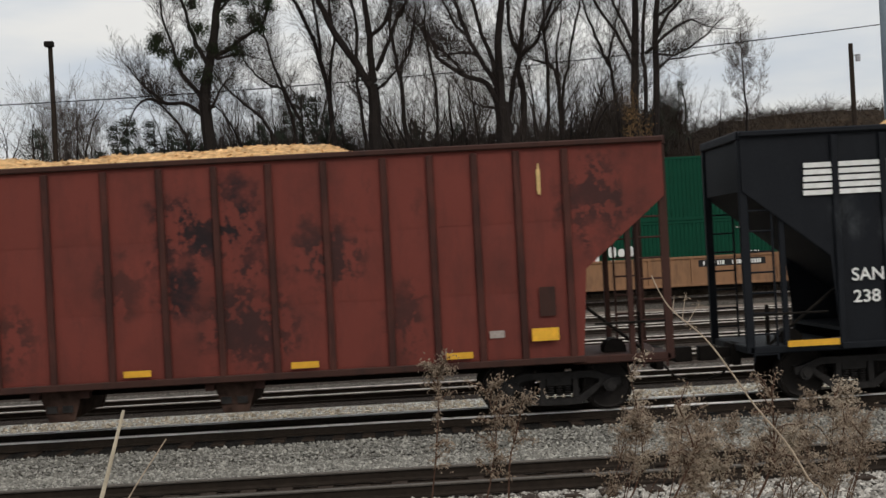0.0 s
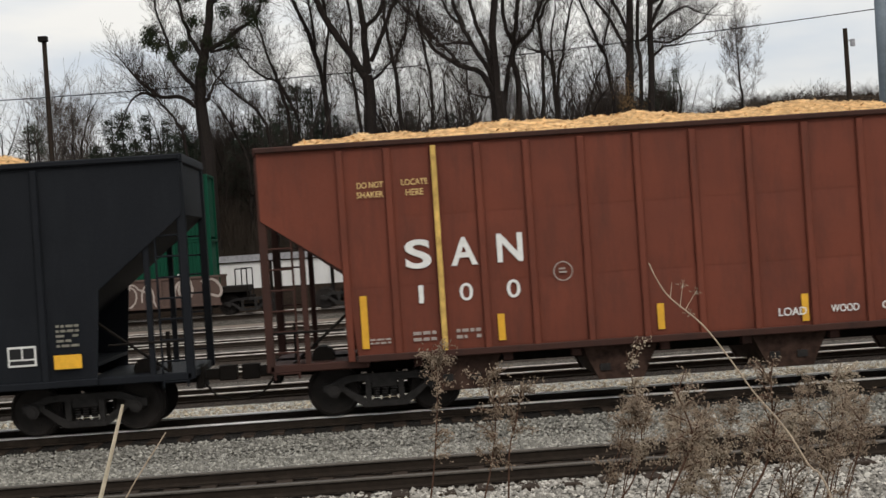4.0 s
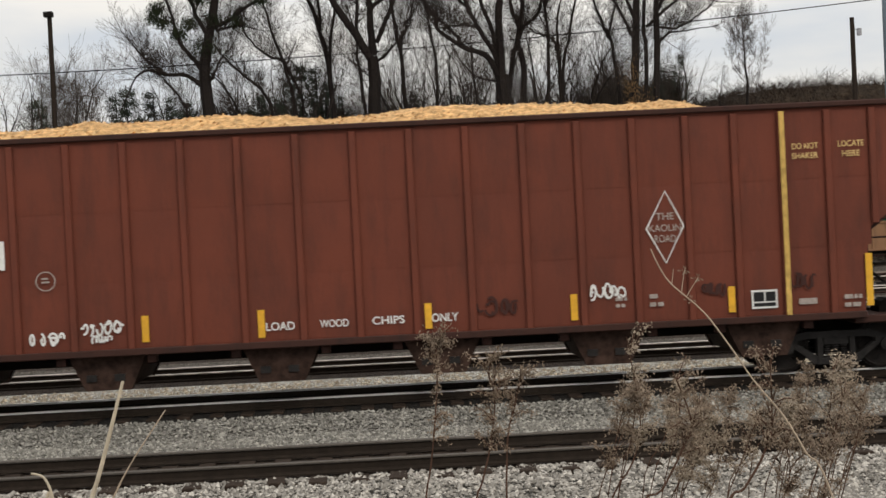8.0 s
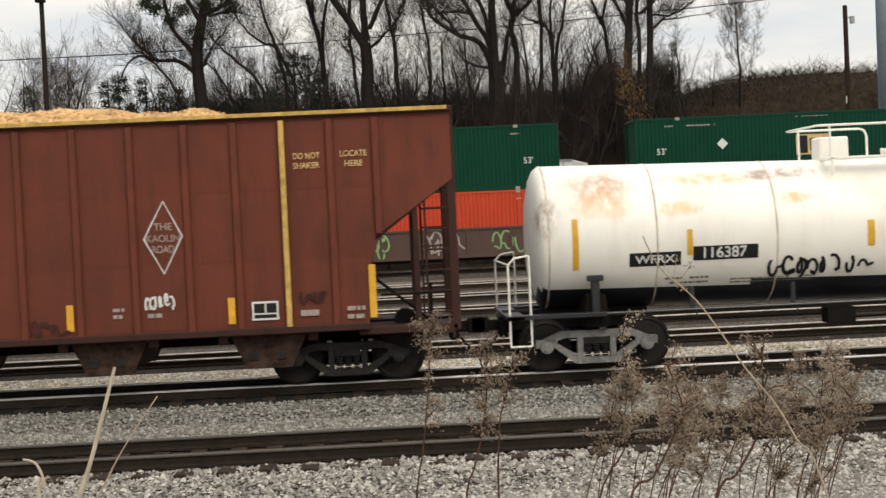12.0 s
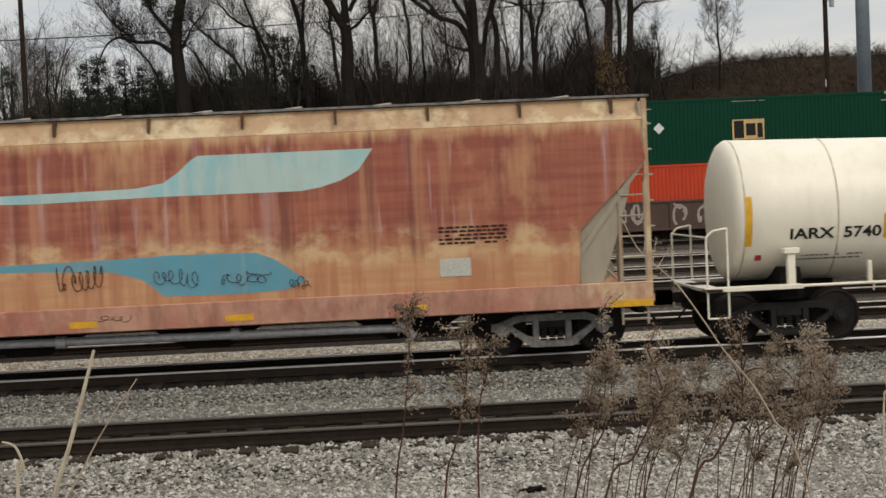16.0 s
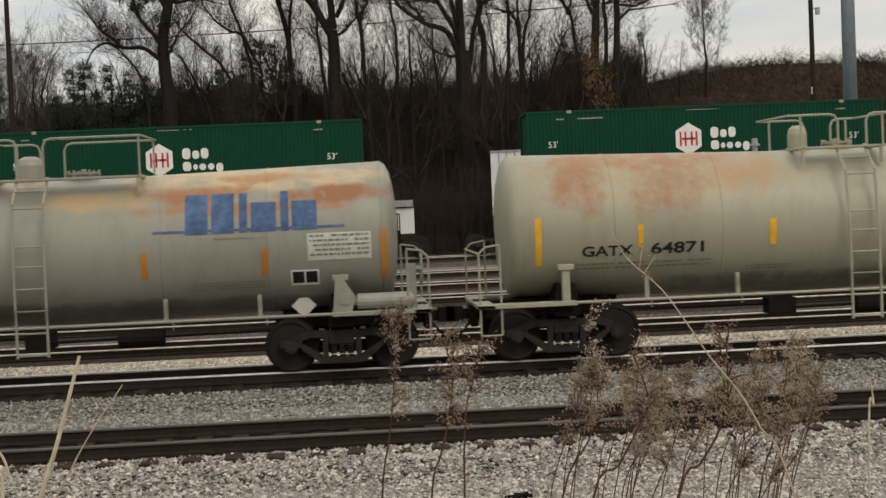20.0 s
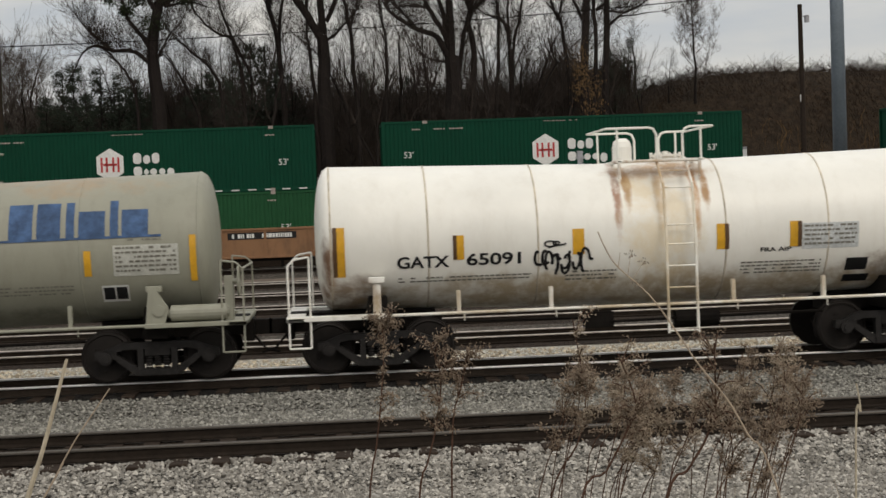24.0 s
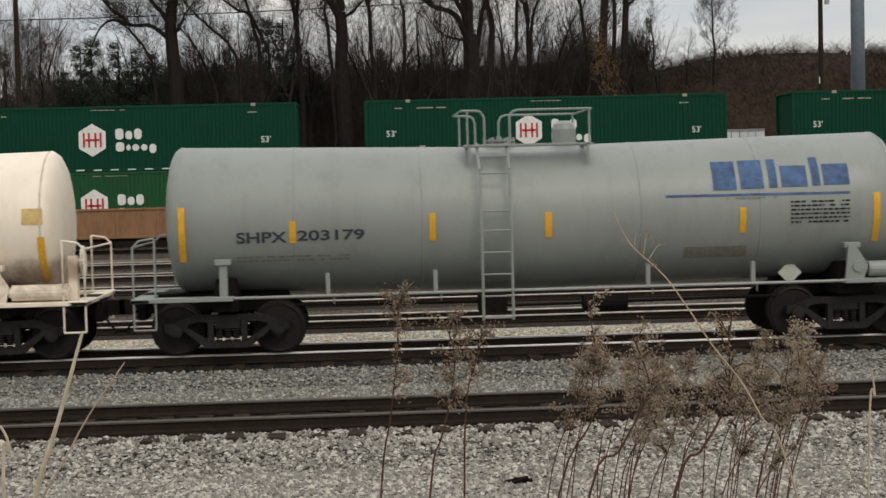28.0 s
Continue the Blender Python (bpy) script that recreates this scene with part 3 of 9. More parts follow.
def hopper_car(L, x_start, skin, dark, label, ribs, cut=1.42, bays=(), bay_w=1.35, seed=0, top=4.72, bot=0.98, load=(1.2, 19.8), group="", post=None):
    rnd = random.Random(seed)
    car = thing("hopper_car", label, "hopper car", "open hopper cars of the moving train")
    HW = 1.5
    lo, mid = top - 2.2, top - (1.0 if post or skin is dark else 1.22)
    shape = [(0, top), (0, mid), (cut, lo), (cut + 0.12, bot), (L - cut - 0.12, bot), (L - cut, lo), (L, mid), (L, top)]
    for sy in (-1, 1):
        bm = bmesh.new()
        prism(bm, shape, sy * HW - 0.012, sy * HW + 0.012)
        part("side_wall", bm, skin, car)
    # pressed panels: slightly dished sheets between the posts
    edges = [cut + 0.05] + list(ribs) + [L - cut - 0.05]
    for a, b in zip(edges, edges[1:]):
        for k, (z0, z1) in enumerate(((bot + 0.12, bot + 1.22), (bot + 1.26, bot + 2.42), (bot + 2.46, top - 0.12))):
            if a < cut + 0.3 and k == 0 or b > L - cut - 0.3 and k == 0:
                continue
            bm = bmesh.new()
            d = rnd.uniform(0.004, 0.016)
            yo, yi = -HW - 0.012 - 0.004, -HW - 0.012 - 0.004 - d
            x0, x1 = a + 0.075, b - 0.075
            if x1 - x0 < 0.2:
                bm.free()
                continue
            o = [bm.verts.new(p) for p in ((x0, yo, z0), (x1, yo, z0), (x1, yo, z1), (x0, yo, z1))]
            jx, jz = rnd.uniform(-0.08, 0.08), rnd.uniform(-0.15, 0.15)
            cx, cz = (x0 + x1) / 2 + jx, (z0 + z1) / 2 + jz
            q = [bm.verts.new(((x0 + cx) / 2 if i in (0, 3) else (x1 + cx) / 2, yi, (z0 + cz) / 2 if i < 2 else (z1 + cz) / 2)) for i in range(4)]
            for i in range(4):
                bm.faces.new((o[i], o[(i + 1) % 4], q[(i + 1) % 4], q[i]))
            bm.faces.new(q)
            part("panel", bm, skin, car, smooth=True)
    for x in ribs:
        z0 = bot
        if x < cut:
            z0 = mid - (mid - lo) * x / cut
        elif x > L - cut:
            z0 = mid - (mid - lo) * (L - x) / cut
        for sy in (-1, 1):
            bm = bmesh.new()
            prism(bm, [(x - 0.06, z0), (x + 0.06, z0), (x + 0.06, top - 0.1), (x - 0.06, top - 0.1)], sy * (HW + 0.012), sy * (HW + 0.085))
            part("side_post", bm, post or skin, car, bevel=0.015)
    # top chord and bottom sill
    for sy in (-1, 1):
        bm = bmesh.new()
        box(bm, -0.02, L + 0.02, *sorted((sy * (HW - 0.03), sy * (HW + 0.10))), top - 0.06, top + 0.04)
        part("top_chord", bm, dark, car, bevel=0.02)
        bm = bmesh.new()
        box(bm, cut + 0.1, L - cut - 0.1, *sorted((sy * (HW - 0.05), sy * (HW + 0.10))), bot - 0.02, bot + 0.10)
        part("side_sill", bm, dark, car, bevel=0.015)
    for x in (0.0, L):
        bm = bmesh.new()
        box(bm, x - 0.06, x + 0.06, -HW, HW, top - 0.11, top + 0.05)
        part("end_chord", bm, dark, car, bevel=0.02)
        w = 1 if x == 0 else -1
        bm = bmesh.new()
        a = [(x, top - 0.1), (x, mid), (x + w * (cut + 1.9), bot + 0.05), (x + w * (cut + 1.9) + w * 0.05, bot + 0.10), (x + w * 0.05, mid + 0.02), (x + w * 0.05, top - 0.1)]
        prism(bm, a, -HW + 0.02, HW - 0.02)
        part("slope_sheet", bm, dark, car, "dark sloping end sheet")
        # end sill, corner posts, ladder and stub platform
        for y in (-1.42, 1.42):
            bm = bmesh.new()
            box(bm, x + w * 0.02 - 0.07, x + w * 0.02 + 0.07, y - 0.06, y + 0.06, 0.88, top - 0.1)
            part("corner_post", bm, dark, car, bevel=0.012)
            bm = bmesh.new()
            xa, xb = sorted((x + w * 0.62, x + w * 0.72))
            box(bm, xa, xb, y - 0.05, y + 0.05, 0.9, top - 1.5)
            part("end_post", bm, dark, car, bevel=0.01)
            bm = bmesh.new()
            ladder(bm, *sorted((x + w * 0.08, x + w * 0.5)), y * 1.03, 0.75, top - 0.3)
            part("ladder", bm, dark, car)
        bm = bmesh.new()
        xa, xb = sorted((x, x + w * (cut + 0.3)))
        box(bm, xa, xb, -1.48, 1.48, 0.86, 1.0)
        part("end_platform", bm, dark, car, bevel=0.02)
        bm = bmesh.new()
        pipe(bm, [(x + w * 0.1, -1.5, 1.55), (x + w * (cut - 0.1), -1.5, 1.55)], 0.02)
        pipe(bm, [(x + w * 0.35, -1.2, 0.95), (x + w * (cut + 0.2), -1.2, 2.0)], 0.03)
        tube(bm, (x + w * 0.9, -0.9, 1.05), (x + w * 0.9, -0.4, 1.05), 0.2, 12)
        tube(bm, (x + w * 0.45, -1.0, 1.0), (x + w * 0.45, -1.0, 1.7), 0.04, 8)
        part("brake_rigging", bm, M["under"], car)
        add_coupler(car, x, -w, M["under"])
        tr = 1.95 if cut < 1.9 else 2.2
        add_truck(car, x + w * tr)
    bm = bmesh.new()
    box(bm, 0.1, L - 0.1, -0.35, 0.35, 0.72, bot + 0.02)
    part("center_sill", bm, M["under"], car)
    bm = bmesh.new()
    box(bm, cut + 0.1, L - cut - 0.1, -HW + 0.03, HW - 0.03, bot + 0.3, bot + 0.36)
    part("floor_sheet", bm, dark, car)
    for cx in bays:
        h = bay_w / 2
        bm = bmesh.new()
        for sy in (-1, 1):
            prism(bm, [(cx - h, bot - 0.01), (cx + h, bot - 0.01), (cx + h * 0.58, 0.36), (cx - h * 0.58, 0.36)], sy * 1.25 - 0.08, sy * 1.25 + 0.08)
        prism(bm, [(cx - h * 0.95, bot - 0.04), (cx + h * 0.95, bot - 0.04), (cx + h * 0.56, 0.40), (cx - h * 0.56, 0.40)], -1.2, 1.2)
        bay = part("outlet_bay", bm, M["under"] if skin is dark else M["bay_dust"], car, "dirty funnel-shaped discharge outlet")
        for dx in (-0.42 * h, 0.3 * h):
            bm = bmesh.new()
            box(bm, cx + dx - 0.09, cx + dx + 0.09, -1.36, -1.33, 0.52, 0.64)
            part("latch", bm, M["sideframe"], bay)
        for dx in (-1.15 * h, 1.15 * h):
            bm = bmesh.new()
            box(bm, cx + dx - 0.08, cx + dx + 0.08, -1.42, -1.2, bot - 0.16, bot - 0.01)
            part("hinge_bracket", bm, dark, bay)
    # load of chips
    bm = bmesh.new()
    nx, ny = 150, 14
    a, b = load
    grid = []
    for i in range(nx + 1):
        x = 0.12 + (L - 0.24) * i / nx
        row = []
        for j in range(ny + 1):
            y = -1.44 + 2.88 * j / ny
            s = min(1.0, max(0.0, (x - a) / 0.9)) * min(1.0, max(0.0, (b - x) / 1.6))
            e = min(1.0, (1.46 - abs(y)) / 0.8)
            n1 = noise.noise(Vector((x * 0.55 + seed * 7, y * 0.4, seed)))
            n2 = noise.noise(Vector((x * 2.6, y * 2.6, seed + 3)))
            n3 = noise.noise(Vector((x * 9, y * 9, seed + 5)))
            z = top - 0.14 + s * (0.12 + e * (0.29 + 0.20 * n1 + 0.06 * n2) + 0.02 * n3) - (1 - s) * 0.25
            row.append(bm.verts.new((x, y, z)))
        grid.append(row)
    for i in range(nx):
        for j in range(ny):
            bm.faces.new((grid[i][j], grid[i + 1][j], grid[i + 1][j + 1], grid[i][j + 1]))
    heap = thing("wood_chip_heap", "heap of pale tan wood chips filling the hopper car", "wood chips", "loads of wood chips")
    tops = [v.co.copy() for row in grid for v in row]
    part("chip_surface", bm, M["chips"], heap, smooth=True)
    bm = bmesh.new()
    for _ in range(2600):
        i, j = rnd.randint(0, nx - 1), rnd.randint(0, ny // 2)
        c = tops[i * (ny + 1) + j].lerp(tops[(i + 1) * (ny + 1) + j + 1], rnd.random())
        u = Vector((rnd.uniform(-1, 1), rnd.uniform(-1, 1), rnd.uniform(-0.5, 0.6))).normalized() * rnd.uniform(0.02, 0.03)
        w = u.orthogonal().normalized() * rnd.uniform(0.012, 0.03)
        c = c + Vector((0, 0, 0.012))
        bm.faces.new([bm.verts.new(q) for q in (c - u - w, c + u - w, c + u + w, c - u + w)])
    tagged(part("chip_scatter", bm, M["chips_loose"], heap), "loose flakes of pale wood", kind="stuff")
    moving_train.append((car, x_start))
    moving_train.append((heap, x_start))
    car["span"] = L
    return car


# ---- tank cars ----
def tank_car(L, x_start, skin, label, dark=None, radius=1.3, sag=0.13, axis=2.32, platform=True, frame_mat=None, seed=0, lad=None, rail_mat=None,
             cage=(5.3, 5.5, 6.2, 6.7, 7.0, 7.2), dome=(5.75, 0.18), hatch=6.5, rise=0.6, valve=None, light_trucks=False, belly=None, side_mat=None):
    """L: between the tank's heads. The shell dips towards its middle."""
    car = thing("tank_car", label, "tank car", "tank cars of the moving train")
    fm = frame_mat or skin
    rm = rail_mat or fm
    half = L / 2

    def axis_z(x):
        return axis + sag * (abs(x - half) / half - 0.5) * 1.0

    # shell
    bm = bmesh.new()
    seg, rings = 56, []
    prof = [(0.07, 0.02), (0.08, 0.35), (0.115, 0.62), (0.18, 0.84), (0.25, 0.95), (0.34, 1.0)]
    xs = [(x, r) for x, r in prof] + [(0.34 + (half - 0.34) * k / 10, 1.0) for k in range(1, 11)]
    xs = xs + [(L - x, r) for x, r in reversed(xs[:-1])]
    for x, r in xs:
        zc = axis_z(x)
        rings.append([bm.verts.new((x, math.sin(k * math.tau / seg) * radius * r, zc + math.cos(k * math.tau / seg) * radius * r)) for k in range(seg)])
    for a, b in zip(rings, rings[1:]):
        for k in range(seg):
            bm.faces.new((a[k], b[k], b[(k + 1) % seg], a[(k + 1) % seg]))
    bm.faces.new(rings[0])
    bm.faces.new(rings[-1][::-1])
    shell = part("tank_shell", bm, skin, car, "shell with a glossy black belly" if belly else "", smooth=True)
    if belly:
        shell.data.materials.append(M["black_belly"])
        for f in shell.data.polygons:
            if f.center.z < belly:
                f.material_index = 1
    # weld seams: low rounded beads that hold dirt
    for x in (0.36, L * 0.178, L * 0.345, L * 0.635, L * 0.795, L - 0.36):
        bm = bmesh.new()
        zc = axis_z(x)
        prior = None
        for k in range(49):
            a = k * math.tau / 48
            row = [bm.verts.new((x + dx, math.sin(a) * (radius + up), zc + math.cos(a) * (radius + up))) for dx, up in ((-0.016, 0.002), (-0.006, 0.010), (0.006, 0.010), (0.016, 0.002))]
            if prior:
                for q in range(3):
                    bm.faces.new((prior[q], prior[q + 1], row[q + 1], row[q]))
            prior = row
        part("weld_seam", bm, M["seam_pale"] if skin.name.split("_")[0] in ("ivory", "bright", "chalk", "stained") else skin, car)
    # underframe
    for xa, xb, x in ((-0.42, 2.2, 1.15), (L - 2.2, L + 0.42, L - 1.15)):
        bm = bmesh.new()
        box(bm, xa, xb, -0.3, 0.3, 0.72, 1.06)
        part("stub_sill", bm, M["under"], car, bevel=0.01)
        bm = bmesh.new()
        prism(bm, [(x - 0.22, 0.78), (x + 0.22, 0.78), (x + 0.22, 1.0), (x + 0.16, 1.35), (x - 0.16, 1.35), (x - 0.22, 1.0)], -1.25, 1.25)
        part("body_bolster", bm, M["under"], car, bevel=0.01)
    for x, w in ((-0.45, 1), (L + 0.45, -1)):
        bm = bmesh.new()
        xa, xb = sorted((x, x + w * 1.75))
        box(bm, xa, xb, -1.5, -1.18, 0.98, 1.06)
        box(bm, xa, xb, 1.18, 1.5, 0.98, 1.06)
        xa, xb = sorted((x, x + w * 0.32))
        box(bm, xa, xb, -1.5, 1.5, 0.98, 1.05)
        part("end_platform", bm, fm, car, bevel=0.01)
        bm = bmesh.new()
        for y in (-1.45, 1.45):
            pipe(bm, [(x + w * 0.05, y, 0.98), (x + w * 0.05, y, 1.95), (x + w * 0.16, y, 2.06), (x + w * 0.42, y, 2.1), (x + w * 0.42, y, 1.0)], 0.019, 6)
            pipe(bm, [(x + w * 0.05, y, 1.0), (x + w * 0.05, y, 0.52), (x + w * 0.42, y, 0.52), (x + w * 0.42, y, 1.0)], 0.018, 6)
        pipe(bm, [(x + w * 0.05, -1.45, 1.95), (x + w * 0.05, 1.45, 1.95)], 0.02, 6)
        part("end_handrail", bm, rm, car)
        bm = bmesh.new()
        xp = x + w * 1.58
        box(bm, xp - 0.07, xp + 0.07, -1.38, -1.24, 1.02, 1.68)
        box(bm, xp - 0.14, xp + 0.14, -1.42, -1.22, 1.60, 1.70)
        part("bolster_bracket", bm, fm, car, bevel=0.01)
        add_coupler(car, x, -w, M["under"])
        add_truck(car, x + w * 1.6, light_trucks)
    # brake reservoir, its bracket and the hand brake wheel on one end
    bm = bmesh.new()
    tube(bm, (L - 0.85, -1.34, 1.22), (L + 0.1, -1.34, 1.22), 0.14, 16)
    tube(bm, (L - 0.9, -1.34, 1.22), (L - 0.85, -1.34, 1.22), 0.08, 12)
    tube(bm, (L + 0.1, -1.34, 1.22), (L + 0.14, -1.34, 1.22), 0.09, 12)
    part("air_reservoir", bm, fm, car, "horizontal air reservoir on the platform", smooth=False)
    bm = bmesh.new()
    prism(bm, [(L - 1.28, 1.04), (L - 0.95, 1.04), (L - 0.88, 1.32), (L - 1.1, 1.66), (L - 1.22, 1.66)], -1.46, -1.40)
    tube(bm, (L - 1.05, -1.49, 1.28), (L - 1.05, -1.42, 1.28), 0.1, 12)
    part("brake_bracket", bm, fm, car)
    bm = bmesh.new()
    n = 20
    for k in range(n):
        a0, a1 = k * math.tau / n, (k + 1) * math.tau / n
        tube(bm, (L + 0.30, -0.95 + 0.26 * math.cos(a0), 1.72 + 0.26 * math.sin(a0)), (L + 0.30, -0.95 + 0.26 * math.cos(a1), 1.72 + 0.26 * math.sin(a1)), 0.02, 5)
    for k in range(4):
        a0 = k * math.tau / 4
        tube(bm, (L + 0.30, -0.95, 1.72), (L + 0.30, -0.95 + 0.26 * math.cos(a0), 1.72 + 0.26 * math.sin(a0)), 0.016, 5)
    tube(bm, (L + 0.12, -0.95, 1.72), (L + 0.32, -0.95, 1.72), 0.05, 8)
    box(bm, L + 0.05, L + 0.2, -1.05, -0.85, 1.05, 1.82)
    part("brake_wheel", bm, rm, car, "spoked hand brake wheel")
    # side rail along the car
    bm = bmesh.new()
    for y in (-1.46, 1.46):
        tube(bm, (1.2, y, 1.03), (L - 1.2, y, 1.03), 0.028, 8)
        for x in (L * 0.22, L * 0.36, L * 0.64, L * 0.78):
            prism(bm, [(x - 0.035, 1.03), (x + 0.035, 1.03), (x + 0.035, 1.42), (x - 0.035, 1.42)], y * 0.93, y)
            tube(bm, (x + 0.1, y * 0.9, 0.88), (x + 0.1, y * 0.9, 1.05), 0.015, 6)
    part("side_rail", bm, side_mat or rm, car)
    bm = bmesh.new()
    pipe(bm, [(2.3, -0.6, 0.82), (L * 0.45, -0.6, 0.78), (L * 0.46, -0.9, 0.72), (L - 2.4, -0.9, 0.76)], 0.028)
    box(bm, L * 0.42, L * 0.42 + 0.5, -0.9, -0.5, 0.62, 0.9)
    tube(bm, (L * 0.56, -0.8, 0.72), (L * 0.56 + 0.8, -0.8, 0.72), 0.16, 12)
    part("brake_gear", bm, M["under"], car)
    # middle ladder and top platform
    lx = lad if lad is not None else half - 0.35
    bm = bmesh.new()
    zt = axis_z(half) + radius
    for x in (lx - 0.26, lx + 0.26):
        pipe(bm, [(x, -1.50, 0.52), (x, -1.50, 2.2), (x, -1.36, zt - 0.42), (x, -1.0, zt - 0.1), (x, -0.85, zt + 0.05)], 0.026, 6)
    side_ladder = part("side_ladder", bm, rm, car, "pair of bent ladder rails")
    for y, zz in [(-1.50, 0.56 + 0.38 * k) for k in range(5)] + [(-1.46, 2.42), (-1.38, zt - 0.48), (-1.12, zt - 0.18)]:
        bm = bmesh.new()
        tube(bm, (lx - 0.26, y, zz), (lx + 0.26, y, zz), 0.016, 6)
        part("rung", bm, rm, side_ladder)
    tip0, post0, pxa, pxb, post1, tip1 = cage
    bm = bmesh.new()
    for y in (-1.0, 0.75):
        box(bm, post0 - 0.06, post1 + 0.06, y, y + 0.32, zt - 0.01, zt + 0.035)
    for x in (post0, post1 - 0.06):
        box(bm, x, x + 0.06, -1.0, 1.07, zt - 0.02, zt + 0.03)
        for y in (-0.98, 1.0):
            prism(bm, [(x, zt - 0.3), (x + 0.05, zt - 0.3), (x + 0.05, zt), (x, zt)], y - 0.03, y + 0.03)
    part("top_platform", bm, rm, car, bevel=0.006)
    zr = zt + rise
    for y in (-0.98, 1.02):
        for tip, post, inner, w in ((tip0, post0, pxa, -1), (tip1, post1, pxb, 1)):
            bm = bmesh.new()
            pipe(bm, [(tip, y, zr), (inner + w * 0.14, y, zr), (inner + w * 0.05, y, zr - 0.03), (inner, y, zr - 0.13), (inner, y, zt)], 0.022, 6)
            part("safety_rail", bm, rm, car, "bent pipe railing round the top hatch")
            bm = bmesh.new()
            tube(bm, (post, y, zt), (post, y, zr), 0.02, 6)
            part("stanchion", bm, rm, car)
    for x in (tip0, tip1):
        bm = bmesh.new()
        tube(bm, (x, -0.98, zr), (x, 1.02, zr), 0.02, 6)
        part("end_bar", bm, rm, car)
    bm = bmesh.new()
    dx, dr = dome
    if dr > 0.26:
        box(bm, dx - dr, dx + dr, -dr, dr, zt - 0.1, zt + 0.42)
        part("valve_housing", bm, rm, car, "boxy white housing over the valves", bevel=0.03)
    else:
        for z0, z1, ra, rb in ((-0.1, 0.06, 1.12, 1.12), (0.06, 0.30, 1.0, 1.0), (0.30, 0.40, 1.0, 0.84), (0.40, 0.46, 0.84, 0.45)):
            tube(bm, (dx, 0, zt + z0), (dx, 0, zt + z1), dr * ra, 20, dr * rb)
        part("valve_dome", bm, rm, car, "round protective dome over the valves")
    if valve is not None:
        bm = bmesh.new()
        tube(bm, (valve, 0, zt - 0.1), (valve, 0, zt + 0.12), 0.05, 8)
        tube(bm, (valve, 0, zt + 0.12), (valve, 0, zt + 0.16), 0.09, 10)
        tube(bm, (valve, 0, zt + 0.16), (valve, 0, zt + 0.26), 0.055, 8)
        part("relief_valve", bm, M["grey_box"], car, "small grey relief valve")
    bm = bmesh.new()
    tube(bm, (hatch, 0, zt - 0.1), (hatch, 0, zt + 0.10), 0.24, 18)
    tube(bm, (hatch, 0, zt + 0.10), (hatch, 0, zt + 0.14), 0.28, 18)
    tube(bm, (hatch, 0, zt + 0.14), (hatch, 0, zt + 0.20), 0.05, 8)
    for k in range(6):
        a = k * math.tau / 6
        tube(bm, (hatch + 0.27 * math.cos(a), 0.27 * math.sin(a), zt + 0.06), (hatch + 0.27 * math.cos(a), 0.27 * math.sin(a), zt + 0.18), 0.025, 6)
    part("manway_hatch", bm, rm, car, "bolted manway hatch")
    moving_train.append((car, x_start))
    car["span"] = L

    def skin_y(x, z):
        """How far out the near side of the shell lies at height z."""
        d = z - axis_z(x)
        return -math.sqrt(max(0.01, radius ** 2 - d * d))

    def wrap(me, x, z, lift=0.012):
        """Bend flat lettering round the shell."""
        for v in me.vertices:
            vx, vz = v.co.x + x, v.co.z + z
            v.co = (vx, skin_y(vx, vz) - lift - (0.004 if v.co.y < -1e-5 else 0), vz)
        return me

    def patch(name, material, x0, x1, z0, z1, label="", lift=0.010):
        bm2 = bmesh.new()
        n = max(2, int((z1 - z0) / 0.06))
        prev = None
        for i in range(n + 1):
            z = z0 + (z1 - z0) * i / n
            cur = [bm2.verts.new((x, skin_y(x, z) - lift, z)) for x in (x0, x1)]
            if prev:
                bm2.faces.new((prev[0], prev[1], cur[1], cur[0]))
            prev = cur
        return part(name, bm2, material, car, label)

    def write(text, x, z, h, material, width=None, bold=0.0, label=""):
        me = wrap(text_mesh("lettering", text, h, material, width=width, bold=bold), x, z)
        return part("lettering", me, None, car, label)

    return car, patch, write, skin_y


